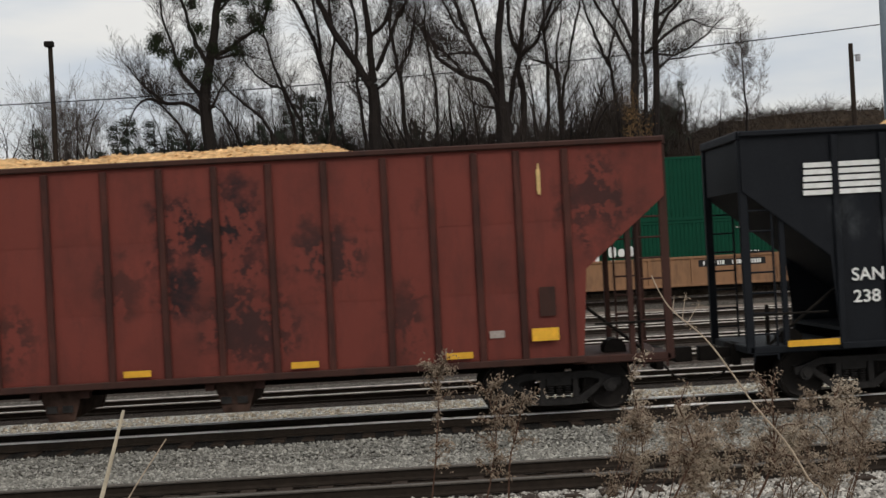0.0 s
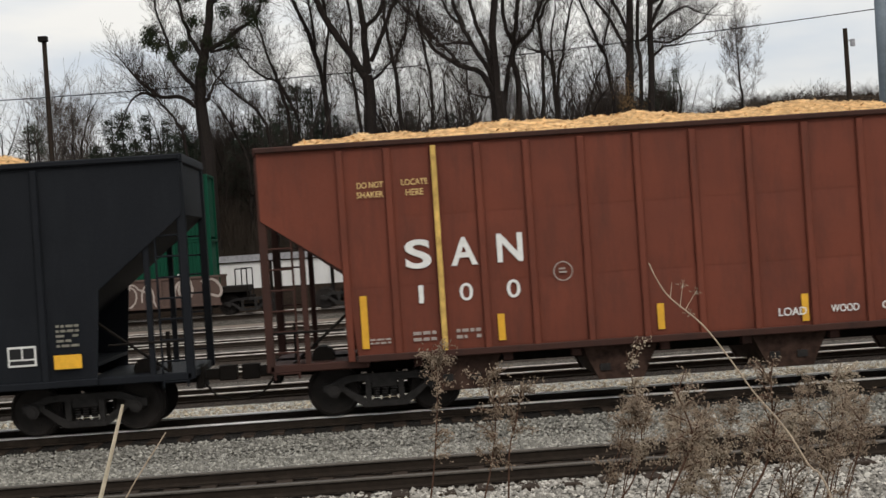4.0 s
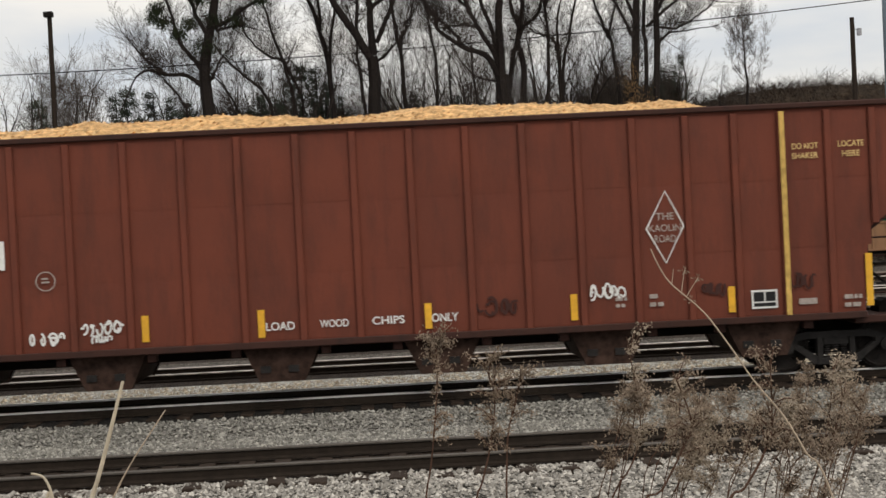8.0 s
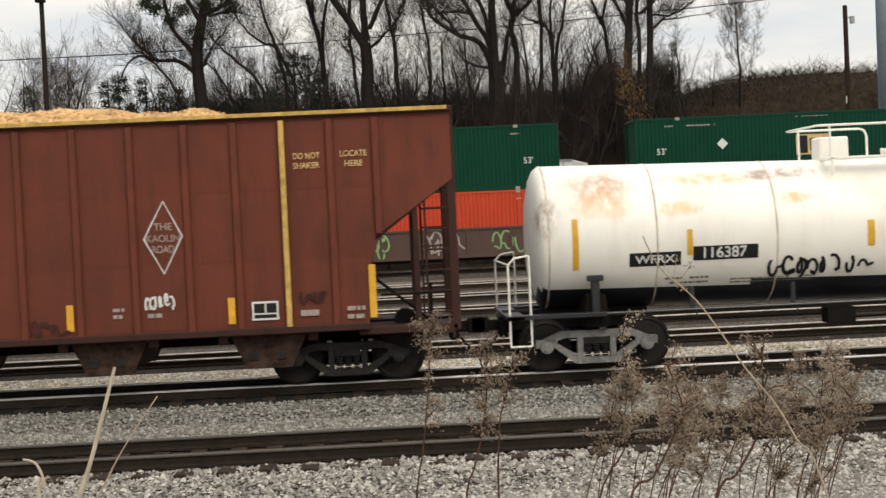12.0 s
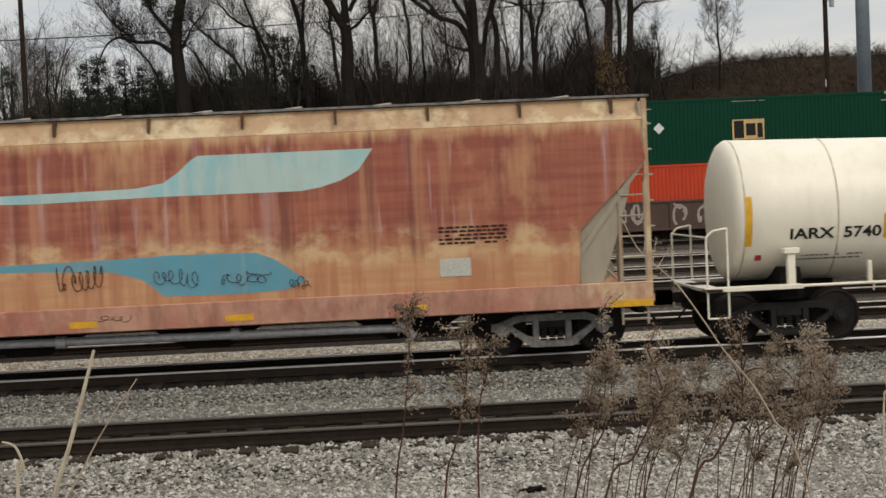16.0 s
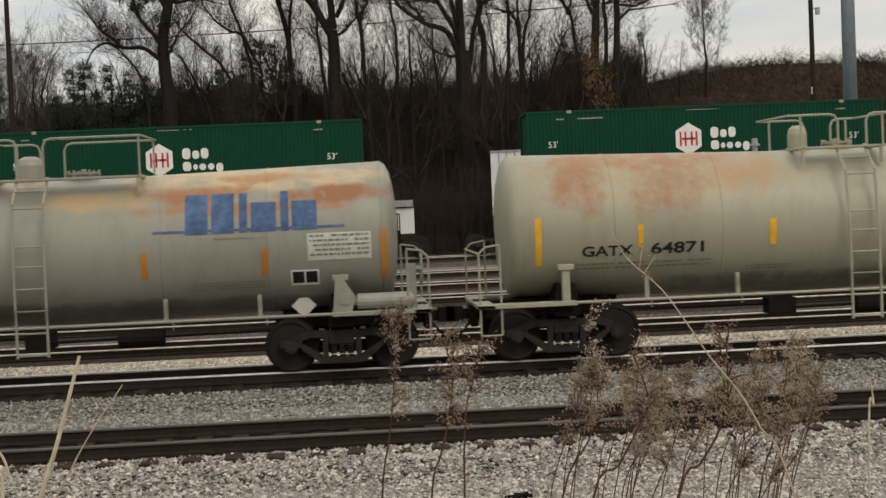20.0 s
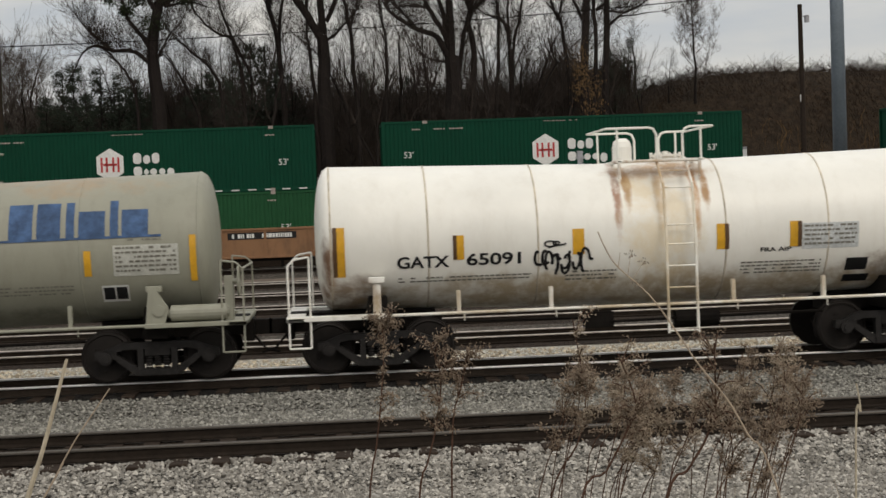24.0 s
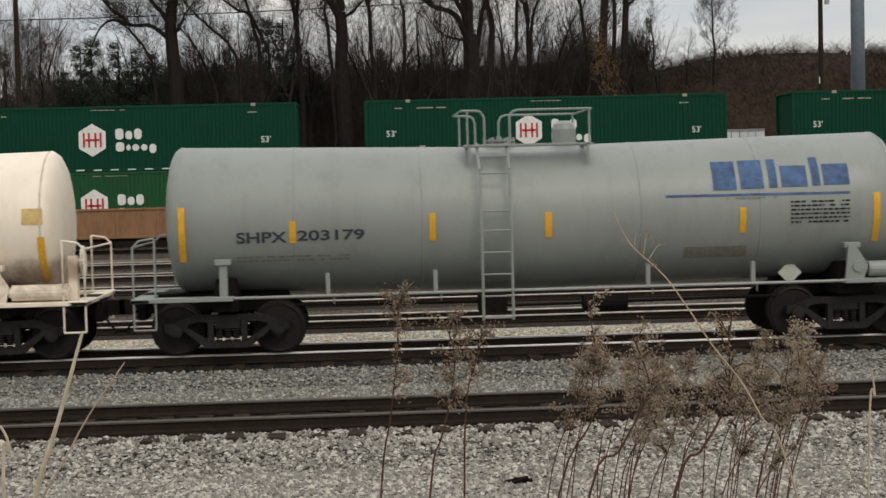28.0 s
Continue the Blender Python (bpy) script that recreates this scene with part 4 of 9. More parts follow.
# ---- covered hopper car ----
def covered_hopper(L, x_start):
    car = thing("covered_hopper_car", "rust-streaked orange and tan covered hopper car with faded blue patches", "hopper car")
    HW, top, bot, sill = 1.52, 4.08, 0.82, 1.22
    cut = 1.25
    shape = [(0.12, top), (0.12, top - 0.35), (0.05, top - 0.7), (cut, top - 1.9), (cut + 0.05, sill), (L - cut - 0.05, sill), (L - cut, top - 1.9), (L - 0.05, top - 0.7), (L - 0.12, top - 0.35), (L - 0.12, top)]
    for sy in (-1, 1):
        bm = bmesh.new()
        prism(bm, shape, sy * HW - 0.01, sy * HW + 0.01)
        part("side_wall", bm, M["cov_side"], car)
        bm = bmesh.new()
        box(bm, 0.02, L - 0.02, *sorted((sy * (HW - 0.06), sy * (HW + 0.05))), bot, sill + 0.03)
        part("side_sill", bm, M["cov_sill"], car, bevel=0.015)
        # sloped roof shoulder
        bm = bmesh.new()
        q = [(0.1, sy * (HW + 0.015), top - 0.01), (L - 0.1, sy * (HW + 0.015), top - 0.01), (L - 0.1, sy * 1.18, top + 0.36), (0.1, sy * 1.18, top + 0.36)]
        v = [bm.verts.new(p) for p in q] + [bm.verts.new((p[0], p[1] * 0.985, p[2] - 0.04)) for p in q]
        for f in ((0, 1, 2, 3), (7, 6, 5, 4), (0, 4, 5, 1), (1, 5, 6, 2), (2, 6, 7, 3), (3, 7, 4, 0)):
            bm.faces.new([v[i] for i in f])
        part("roof_shoulder", bm, M["cov_roof"], car)
    bm = bmesh.new()
    box(bm, 0.1, L - 0.1, -1.2, 1.2, top + 0.33, top + 0.38)
    part("roof", bm, M["cov_roof"], car)
    for y in (-1.1, 1.1):
        bm = bmesh.new()
        box(bm, -0.1, L + 0.1, y - 0.16, y + 0.16, top + 0.40, top + 0.44)
        part("roof_walk", bm, M["sideframe_light"], car, "thin grey running board")
    n = 11
    for k in range(n + 1):
        x = 0.6 + (L - 1.2) * k / n
        bm = bmesh.new()
        prism(bm, [(x - 0.022, top + 0.12), (x + 0.022, top + 0.12), (x + 0.022, top + 0.38), (x - 0.022, top + 0.38)], -1.46, -1.22)
        part("roof_bracket", bm, M["cov_bracket"], car)
        if k < n:
            xm = x + (L - 1.2) / n / 2
            bm = bmesh.new()
            box(bm, xm - 0.32, xm + 0.32, -0.35, 0.35, top + 0.38, top + 0.47)
            tube(bm, (xm - 0.2, -0.42, top + 0.46), (xm + 0.2, -0.42, top + 0.50), 0.03, 6)
            box(bm, xm - 0.28, xm + 0.28, -0.95, -0.65, top + 0.40, top + 0.46)
            part("roof_hatch", bm, M["cov_end"], car, bevel=0.01)
    for x, w in ((0.0, 1), (L, -1)):
        bm = bmesh.new()
        pts = [(x + w * 0.06, top + 0.3), (x + w * 0.06, top - 0.75), (x + w * (cut + 0.6), sill - 0.3), (x + w * (cut + 0.7), sill - 0.25), (x + w * 0.14, top - 0.72), (x + w * 0.14, top + 0.3)]
        prism(bm, pts, -HW + 0.03, HW - 0.03)
        part("slope_sheet", bm, M["cov_end"], car, "beige sloping end sheet")
        for y in (-1.45, 1.45):
            bm = bmesh.new()
            xa, xb = sorted((x + w * 0.0, x + w * 0.09))
            box(bm, xa, xb, y - 0.05, y + 0.05, 0.85, top + 0.35)
            part("corner_post", bm, M["cov_roof"], car, bevel=0.008)
            bm = bmesh.new()
            ladder(bm, *sorted((x + w * 0.1, x + w * 0.55)), y * 1.02, 0.5, top - 1.1)
            part("ladder", bm, M["cov_end"], car)
        for k in range(7):
            z = 1.3 + 0.45 * k
            bm = bmesh.new()
            pipe(bm, [(x + w * 0.0, -1.35, z), (x - w * 0.12, -1.2, z), (x - w * 0.12, -0.8, z)], 0.016)
            part("grab_iron", bm, M["cov_end"], car)
        bm = bmesh.new()
        pipe(bm, [(x - w * 0.1, -0.8, 1.0), (x - w * 0.1, -0.8, 4.2)], 0.03)
        part("end_post", bm, M["cov_end"], car)
        bm = bmesh.new()
        pipe(bm, [(x + w * 0.6, -1.3, 1.3), (x + w * 1.2, -1.2, 1.9)], 0.03)
        part("brace", bm, M["cov_end"], car)
        bm = bmesh.new()
        tube(bm, (x + w * 0.7, -0.6, 1.45), (x + w * 0.7, -0.1, 1.45), 0.18, 12)
        part("air_reservoir", bm, M["cov_end"], car)
        bm = bmesh.new()
        prism(bm, [(x + w * 0.28, top - 0.85), (x + w * (cut + 0.02), top - 1.8), (x + w * (cut + 0.02), sill), (x + w * 0.88, sill), (x + w * 0.64, 1.9), (x + w * 0.36, 2.8)], -1.46, -1.42)
        part("end_gusset", bm, M["cov_end"], car, "beige triangular gusset plate")
        bm = bmesh.new()
        xa, xb = sorted((x - w * 0.02, x + w * 1.3))
        box(bm, xa, xb, -HW, HW, 0.9, 1.02)
        part("end_platform", bm, M["cov_sill"], car)
        add_coupler(car, x, -w, M["under"])
        add_truck(car, x + w * 1.75, True)
        decal(car, "reflector", M["yellow"], *sorted((x + w * 0.02, x + w * 0.8)), bot + 0.0, bot + 0.12, -HW - 0.05, "yellow reflective strip")
    bm = bmesh.new()
    box(bm, 0.1, L - 0.1, -0.35, 0.35, 0.7, 1.1)
    part("center_sill", bm, M["under"], car)
    for cx in (4.4, 7.9, 11.0, 14.5):
        bm = bmesh.new()
        prism(bm, [(cx - 1.7, sill), (cx + 1.7, sill), (cx + 0.35, 0.42), (cx - 0.35, 0.42)], -1.1, 1.1)
        part("outlet_bay", bm, M["under"], car)
    bm = bmesh.new()
    pipe(bm, [(3.9, -1.25, 0.45), (4.1, -1.3, 0.68), (7.0, -1.3, 0.68), (14.4, -1.3, 0.62), (14.6, -1.25, 0.45)], 0.075, 10)
    for x in (4.1, 8.5, 11.5, 14.4):
        tube(bm, (x - 0.08, -1.3, 0.66), (x + 0.08, -1.3, 0.66), 0.11, 12)
    part("discharge_pipe", bm, M["grey_box"], car, "grey pneumatic discharge pipe")
    moving_train.append((car, x_start))
    car["span"] = L
    return car, HW


# ---- ground and tracks ----
def ground_z(x, y):
    """Bank under the camera, the yard's flat, then the wooded slope behind it."""
    if y < 11.5:
        k = max(0.0, min(1.0, (11.5 - y) / 9.5))
        z = -0.42 + 1.72 * k * k * (3 - 2 * k)
    elif y < 70:
        z = -0.42 + 0.5 * max(0.0, (y - 30) / 40)
    else:
        hill = 8.2 + 3.3 * max(0.0, min(1.0, (x - 12) / 14)) - 1.6 * max(0.0, min(1.0, (-x - 8) / 22))
        k = max(0.0, min(1.0, (y - 84) / 22))
        z = 0.08 + hill * k * k * (3 - 2 * k)
    return z


def ballast_material(name, tone, warm):
    m, nt, p = mat_new(name)
    v = coords(nt, (1, 1, 1))
    vo = nt.nodes.new("ShaderNodeTexVoronoi")
    vo.inputs["Scale"].default_value = 22
    nt.links.new(v, vo.inputs["Vector"])
    rgb = nt.nodes.new("ShaderNodeSeparateColor")
    nt.links.new(vo.outputs["Color"], rgb.inputs["Color"])
    c = mixed(nt, rgb.outputs["Red"], tuple(tone * w * 0.45 for w in warm), tuple(min(1, tone * w * 1.6) for w in warm))
    gap = nt.nodes.new("ShaderNodeMapRange")
    gap.inputs["From Min"].default_value, gap.inputs["From Max"].default_value = 0.25, 0.75
    nt.links.new(vo.outputs["Distance"], gap.inputs["Value"])
    c = mixed(nt, times(nt, gap.outputs["Result"], 0.85), c, tuple(tone * 0.2 * w for w in warm))
    c = mixed(nt, times(nt, noise_fac(nt, v, 0.5, 4, 0.6, 0.4, 0.7), 0.35), c, (tone * 0.5, tone * 0.45, tone * 0.38))
    nt.links.new(c, p.inputs["Base Color"])
    p.inputs["Roughness"].default_value = 0.95
    p.inputs["Specular IOR Level"].default_value = 0.15
    inv = times(nt, 1.0, vo.outputs["Distance"], "SUBTRACT")
    bump(nt, p, inv, 1.0, 0.04)
    return m


def ground_material():
    """Pale gravel by the tracks, darker soil and leaf litter up the slope, dry grass on the near bank."""
    m, nt, p = mat_new("yard_gravel_and_litter")
    v = coords(nt, (1, 1, 1))
    sep = nt.nodes.new("ShaderNodeSeparateXYZ")
    nt.links.new(v, sep.inputs["Vector"])
    vo = nt.nodes.new("ShaderNodeTexVoronoi")
    vo.inputs["Scale"].default_value = 18
    nt.links.new(v, vo.inputs["Vector"])
    rgb = nt.nodes.new("ShaderNodeSeparateColor")
    nt.links.new(vo.outputs["Color"], rgb.inputs["Color"])
    gravel = mixed(nt, rgb.outputs["Red"], (0.28, 0.265, 0.245), (0.62, 0.60, 0.56))
    gravel = mixed(nt, times(nt, noise_fac(nt, v, 0.35, 4, 0.6, 0.35, 0.65), 0.45), gravel, (0.2, 0.175, 0.15))
    soil = mixed(nt, noise_fac(nt, v, 1.7, 6, 0.7, 0.35, 0.65), (0.018, 0.013, 0.009), (0.048, 0.033, 0.021))
    edge = nt.nodes.new("ShaderNodeMapRange")
    edge.inputs["From Min"].default_value, edge.inputs["From Max"].default_value = 71, 78
    nt.links.new(sep.outputs["Y"], edge.inputs["Value"])
    near = nt.nodes.new("ShaderNodeMapRange")
    near.inputs["From Min"].default_value, near.inputs["From Max"].default_value = 10.8, 8.5
    nt.links.new(sep.outputs["Y"], near.inputs["Value"])
    yard = nt.nodes.new("ShaderNodeMapRange")
    yard.inputs["From Min"].default_value, yard.inputs["From Max"].default_value = 34, 37
    nt.links.new(sep.outputs["Y"], yard.inputs["Value"])
    gravel = mixed(nt, times(nt, yard.outputs["Result"], 0.8), gravel, (0.15, 0.112, 0.085))
    c = mixed(nt, edge.outputs["Result"], gravel, soil)
    dry = mixed(nt, noise_fac(nt, v, 9, 6, 0.7, 0.35, 0.65), (0.12, 0.09, 0.055), (0.30, 0.24, 0.16))
    c = mixed(nt, near.outputs["Result"], c, dry)
    nt.links.new(c, p.inputs["Base Color"])
    p.inputs["Roughness"].default_value = 0.95
    p.inputs["Specular IOR Level"].default_value = 0.1
    bump(nt, p, noise_fac(nt, v, 14, 5, 0.7, 0.3, 0.7), 0.8, 0.04)
    return m


M["ground"] = ground_material()
M["ballast"] = ballast_material("pale_limestone_ballast", 0.30, (1.0, 0.95, 0.87))
M["ballast_cream"] = ballast_material("dusty_cream_gravel", 0.85, (1.0, 0.87, 0.68))
# Near-black tone: oil, with the train's shadow put into the colour.
M["ballast_oil_shadow"] = ballast_material("oil_blackened_ballast", 0.030, (1.0, 0.90, 0.82))
M["ballast_rust"] = ballast_material("rust_stained_ballast", 0.060, (1.0, 0.72, 0.54))
M["ballast_brown"] = ballast_material("brownish_yard_ballast", 0.13, (1.0, 0.88, 0.76))

bm = bmesh.new()
gx = [-900, -500, -260, -140, -90] + [-70 + 2.5 * k for k in range(57)] + [90, 140, 260, 500, 900]
gy = [-60, -20, -6, -2] + [1.0 * k for k in range(0, 15)] + [18, 24, 30, 40, 50, 60, 70] + [74 + 2.0 * k for k in range(22)] + [130, 160, 220, 400, 900, 1800]
rows_v = [[bm.verts.new((x, y, ground_z(x, y) + (0.35 * noise.noise(Vector((x * 0.12, y * 0.12, 0))) if y > 86 else 0.0))) for x in gx] for y in gy]
for a, b in zip(rows_v, rows_v[1:]):
    for k in range(len(gx) - 1):
        bm.faces.new((a[k], a[k + 1], b[k + 1], b[k]))
ground = tagged(new("ground", mesh_of("ground", bm, M["ground"], True)), "gravel rail yard rising to a brown wooded slope", "ground", kind="structure")

RAIL = [(-0.075, -0.17), (0.075, -0.17), (0.075, -0.15), (0.012, -0.125), (0.012, -0.045), (0.038, -0.035), (0.038, -0.016), (0.031, -0.006), (0.014, 0), (-0.014, 0), (-0.031, -0.006), (-0.038, -0.016), (-0.038, -0.035), (-0.012, -0.045), (-0.012, -0.125), (-0.075, -0.15)]
bm = bmesh.new()
box(bm, -0.115, 0.115, -1.3, 1.3, -0.36, -0.18)
TIE = mesh_of("tie", bm, M["tie"], bevel=0.012)


def rail_mesh(length, head):
    bm = bmesh.new()
    a = [bm.verts.new((-length / 2, y, z)) for y, z in RAIL]
    b = [bm.verts.new((length / 2, y, z)) for y, z in RAIL]
    n = len(RAIL)
    for k in range(n):
        bm.faces.new((a[k], b[k], b[(k + 1) % n], a[(k + 1) % n]))
    bm.faces.new(a)
    bm.faces.new(b[::-1])
    me = mesh_of("rail", bm, M["rail_side"])
    me.materials.append(head)
    for f in me.polygons:
        if f.center.z > -0.03 and abs(f.normal.x) < 0.5:
            f.material_index = 1
    return me


RAIL_BRIGHT, RAIL_WORN, RAIL_DULL = rail_mesh(620, M["rail_top"]), rail_mesh(620, M["rail_worn"]), rail_mesh(620, M["rail_dull"])


def track(y, z, rails, near, label, bed, core, reach=1.5):
    """reach: how far from the middle rust, oil and train shadow colour the bed."""
    t = thing("railway_track", label, "railway track", "tracks of the yard", "structure", pose(0, y, z))
    bm = bmesh.new()
    # ballast shoulder under the ties
    n = 124
    xs = [-310 + 5 * k for k in range(n + 1)]
    lift = 0.0 if near else 0.02
    prof = [(-2.5, -0.46), (-reach, -0.24 + lift), (-1.1, -0.205 + lift), (-0.9, -0.2 + lift), (0.9, -0.2 + lift), (1.1, -0.205 + lift), (reach, -0.24 + lift), (2.5, -0.46)]
    rws = [[bm.verts.new((x, py, pz)) for py, pz in prof] for x in xs]
    for a, b in zip(rws, rws[1:]):
        for k in range(len(prof) - 1):
            bm.faces.new((a[k], b[k], b[k + 1], a[k + 1]))
    bed_part = part("ballast_bed", bm, bed, t)
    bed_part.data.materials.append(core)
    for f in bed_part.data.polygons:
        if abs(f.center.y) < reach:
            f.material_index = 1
    for sy in (-1, 1):
        part("rail", rails, None, t, at=pose(0, sy * 0.755, 0))
    if near:
        for k in range(-26, 27):
            ob = part("tie", TIE, None, t, at=pose(k * 0.53 + random.uniform(-0.03, 0.03), random.uniform(-0.05, 0.05), random.uniform(-0.015, 0.01), 0, 0, random.uniform(-1.2, 1.2)))
    else:
        bm = bmesh.new()
        for k in range(-90, 91):
            box(bm, k * 0.53 - 0.115, k * 0.53 + 0.115, -1.3, 1.3, -0.36, -0.2)
        tagged(part("ties", bm, M["tie"], t), "weathered wooden ties", kind="stuff")
    return t


track(20.0, -0.02, RAIL_DULL, True, "unused track with dull rails on wooden ties in pale ballast", M["ballast"], M["ballast_rust"], 1.15)
track(TRACK_Y, 0.0, RAIL_BRIGHT, True, "busy track with polished rails on dark ties", M["ballast"], M["ballast_oil_shadow"], 1.55)
for yy, zz in ((33.2, 0.02), (38.6, 0.06), (44.0, 0.12), (49.6, 0.2), (56.0, 0.28)):
    track(yy, zz, RAIL_WORN, False, "yard track with rusty rails and pale gravel", M["ballast_cream"] if yy < 35 else M["ballast_brown"], M["ballast_rust"], 1.45)
track(STACK_Y, STACK_Z, RAIL_WORN, False, "track carrying the container train", M["ballast_brown"], M["ballast_rust"])

# ---- the moving freight train ----
RED_RIBS = [1.42, 2.24, 3.05, 3.80, 4.65, 5.60, 6.57, 7.55, 8.52, 9.52, 10.50, 11.48, 12.45, 13.43, 14.38, 15.34, 16.27, 17.12, 17.94, 18.76, 19.55]
BLACK_RIBS = [1.64, 2.49, 3.25, 4.02, 4.89, 5.88, 6.85, 7.81, 8.78, 9.75, 10.75, 11.76, 12.72, 13.70, 14.65, 15.60, 16.60, 17.38, 18.19, 19.22]
RUSTY_RIBS = [1.7, 2.5, 3.3, 4.1] + [4.85 + 0.96 * k for k in range(7)] + [11.55, 12.55, 13.50, 14.44, 15.37, 16.32, 17.35, 18.15, 18.92, 19.65, 20.49]
RED_BAYS = (3.35, 6.1, 9.1, 11.9, 14.8, 17.55)
S_Y = -1.53

a_car = hopper_car(22.2, 4.82 - 22.2, M["rusty_red"], M["red_dark"], "rust-scarred red steel hopper car heaped with wood chips", RUSTY_RIBS, seed=1, bays=(5.6, 8.6, 11.6, 14.6), bay_w=0.75, load=(1.0, 18.0), bot=0.92, post=M["rusty_post"])
b_car = hopper_car(21.7, 6.19, M["black_car"], M["black_car"], "matt black steel hopper car heaped with wood chips", BLACK_RIBS, cut=1.5, seed=2, bays=(3.7, 6.4, 9.13, 11.85, 14.6, 17.3), bay_w=0.8, load=(2.4, 20.2), bot=0.90)
c_car = hopper_car(20.85, 29.22, M["hopper_red"], M["red_dark"], "oxide-red steel hopper car heaped with wood chips", RED_RIBS, seed=3, bays=RED_BAYS, load=(-0.2, 18.6))
d_car = hopper_car(20.85, 51.33, M["hopper_red"], M["red_dark"], "oxide-red steel hopper car with spray-painted scribbles", RED_RIBS, seed=4, bays=RED_BAYS, load=(-0.2, 18.0))
e_car = hopper_car(20.85, 73.5, M["hopper_red"], M["red_dark"], "oxide-red steel hopper car with a yellow stripe", RED_RIBS, seed=5, bays=RED_BAYS, load=(-0.2, 18.0))

f_car, f_patch, f_write, f_y = tank_car(12.75, 95.65, M["tank_belly"], "white tank car with a black belly and rust stains", belly=1.44, frame_mat=M["black_belly"], rail_mat=M["tank_belly"], side_mat=M["black_belly"], lad=7.07, cage=(5.27, 5.49, 6.81, 7.38, 7.68, 7.93), dome=(5.78, 0.27), hatch=7.02, light_trucks=True)
g_car, g_hw = covered_hopper(18.8, 109.68)
h_car, h_patch, h_write, h_y = tank_car(11.4, 129.85, M["tank_white"], "ivory white tank car with yellow reflective bars", lad=5.0, cage=(4.3, 4.54, 4.8, 5.27, 5.97, 6.2), dome=(5.86, 0.25), hatch=5.08, valve=6.55)
i_car, i_patch, i_write, i_y = tank_car(11.5, 143.15, M["tank_grey_rust"], "grey tank car with rust streaks and blue lettering", lad=5.09, cage=(4.23, 4.42, 4.88, 5.32, 6.97, 7.01), dome=(4.89, 0.24), hatch=5.84, rise=0.72)
j_car, j_patch, j_write, j_y = tank_car(11.55, 156.33, M["tank_olive"], "olive-grey tank car with rust patches along its top", lad=6.45, cage=(5.29, 5.52, 6.2, 6.72, 7.02, 7.19), dome=(5.75, 0.18), hatch=6.49, valve=4.95)
k_car, k_patch, k_write, k_y = tank_car(11.6, 169.41, M["tank_dull"], "dull olive-grey tank car with blue lettering", lad=6.59, cage=(5.42, 5.62, 6.49, 6.87, 7.09, 7.51), dome=(5.76, 0.19), hatch=6.54)
l_car, l_patch, l_write, l_y = tank_car(11.58, 182.58, M["tank_bright"], "bright white tank car with brown drips below its hatch", lad=6.49, cage=(5.31, 5.51, 6.22, 6.69, 7.02, 7.24), dome=(5.78, 0.18), hatch=6.59, valve=5.0)
m_car, m_patch, m_write, m_y = tank_car(11.4, 195.83, M["tank_pink"], "stained pinkish-white tank car with spray-painted scribbles", lad=6.4, cage=(5.24, 5.45, 6.12, 6.61, 6.94, 7.11), dome=(5.61, 0.18), hatch=6.42, valve=4.85)
n_car, n_patch, n_write, n_y = tank_car(13.33, 208.85, M["tank_grey"], "clean grey tank car with blue lettering", lad=5.88, cage=(5.34, 5.45, 5.75, 6.2, 7.62, 7.66), dome=(7.3, 0.22), hatch=6.1, rise=0.63)


# ---- the container train ----
def ribbon(bm, line, r, depth):
    """A strip of width 2r along the line, lying on the surface that depth(x, z) gives."""
    prev, drop = None, 0.0
    for k, p in enumerate(line):
        d = line[min(len(line) - 1, k + 1)] - line[max(0, k - 1)]
        if d.length < 1e-6:
            continue
        side = Vector((-d.z, 0, d.x)).normalized() * r
        drop += 0.00012
        cur = [bm.verts.new((q.x, depth(q.x, q.z) - drop, q.z)) for q in (p - side, p + side)]
        if prev:
            bm.faces.new((prev[0], cur[0], cur[1], prev[1]))
        prev = cur


def tag(car, cells, x0, x1, z0, z1, material, seed, skin=None, y=None, r=0.02):
    """An unreadable tag: a row of tangled, overlapping strokes."""
    rnd = random.Random(seed)
    w = (x1 - x0) / cells
    for k in range(cells):
        bm = bmesh.new()
        for _ in range(rnd.choice((1, 2))):
            turn, way, size = rnd.uniform(0, 6.3), rnd.choice((-1, 1)), rnd.uniform(0.45, 0.62)
            n, sweep = 12, rnd.uniform(2.6, 6.0)
            cx, cz = x0 + w * (k + 0.5 + rnd.uniform(-0.2, 0.2)), (z0 + z1) / 2 + rnd.uniform(-0.12, 0.12) * (z1 - z0)
            ka, kb = rnd.uniform(0.35, 0.9), rnd.uniform(0.8, 1.15)
            line = [Vector((cx + w * size * ka * math.cos(turn + way * sweep * i / n) + 0.25 * w * i / n, 0, cz + (z1 - z0) * size * kb * math.sin(turn + way * sweep * i / n) * (1 - 0.3 * i / n))) for i in range(n + 1)]
            line.append(line[-1] + Vector((rnd.uniform(-0.4, 0.6) * w, 0, rnd.uniform(-0.3, 0.3) * (z1 - z0))))
            ribbon(bm, line, r, (lambda x, z: skin(x, z) - 0.013) if skin else (lambda x, z: y - 0.011))
        part("spray_paint", bm, material, car, "tangled spray-painted stroke")


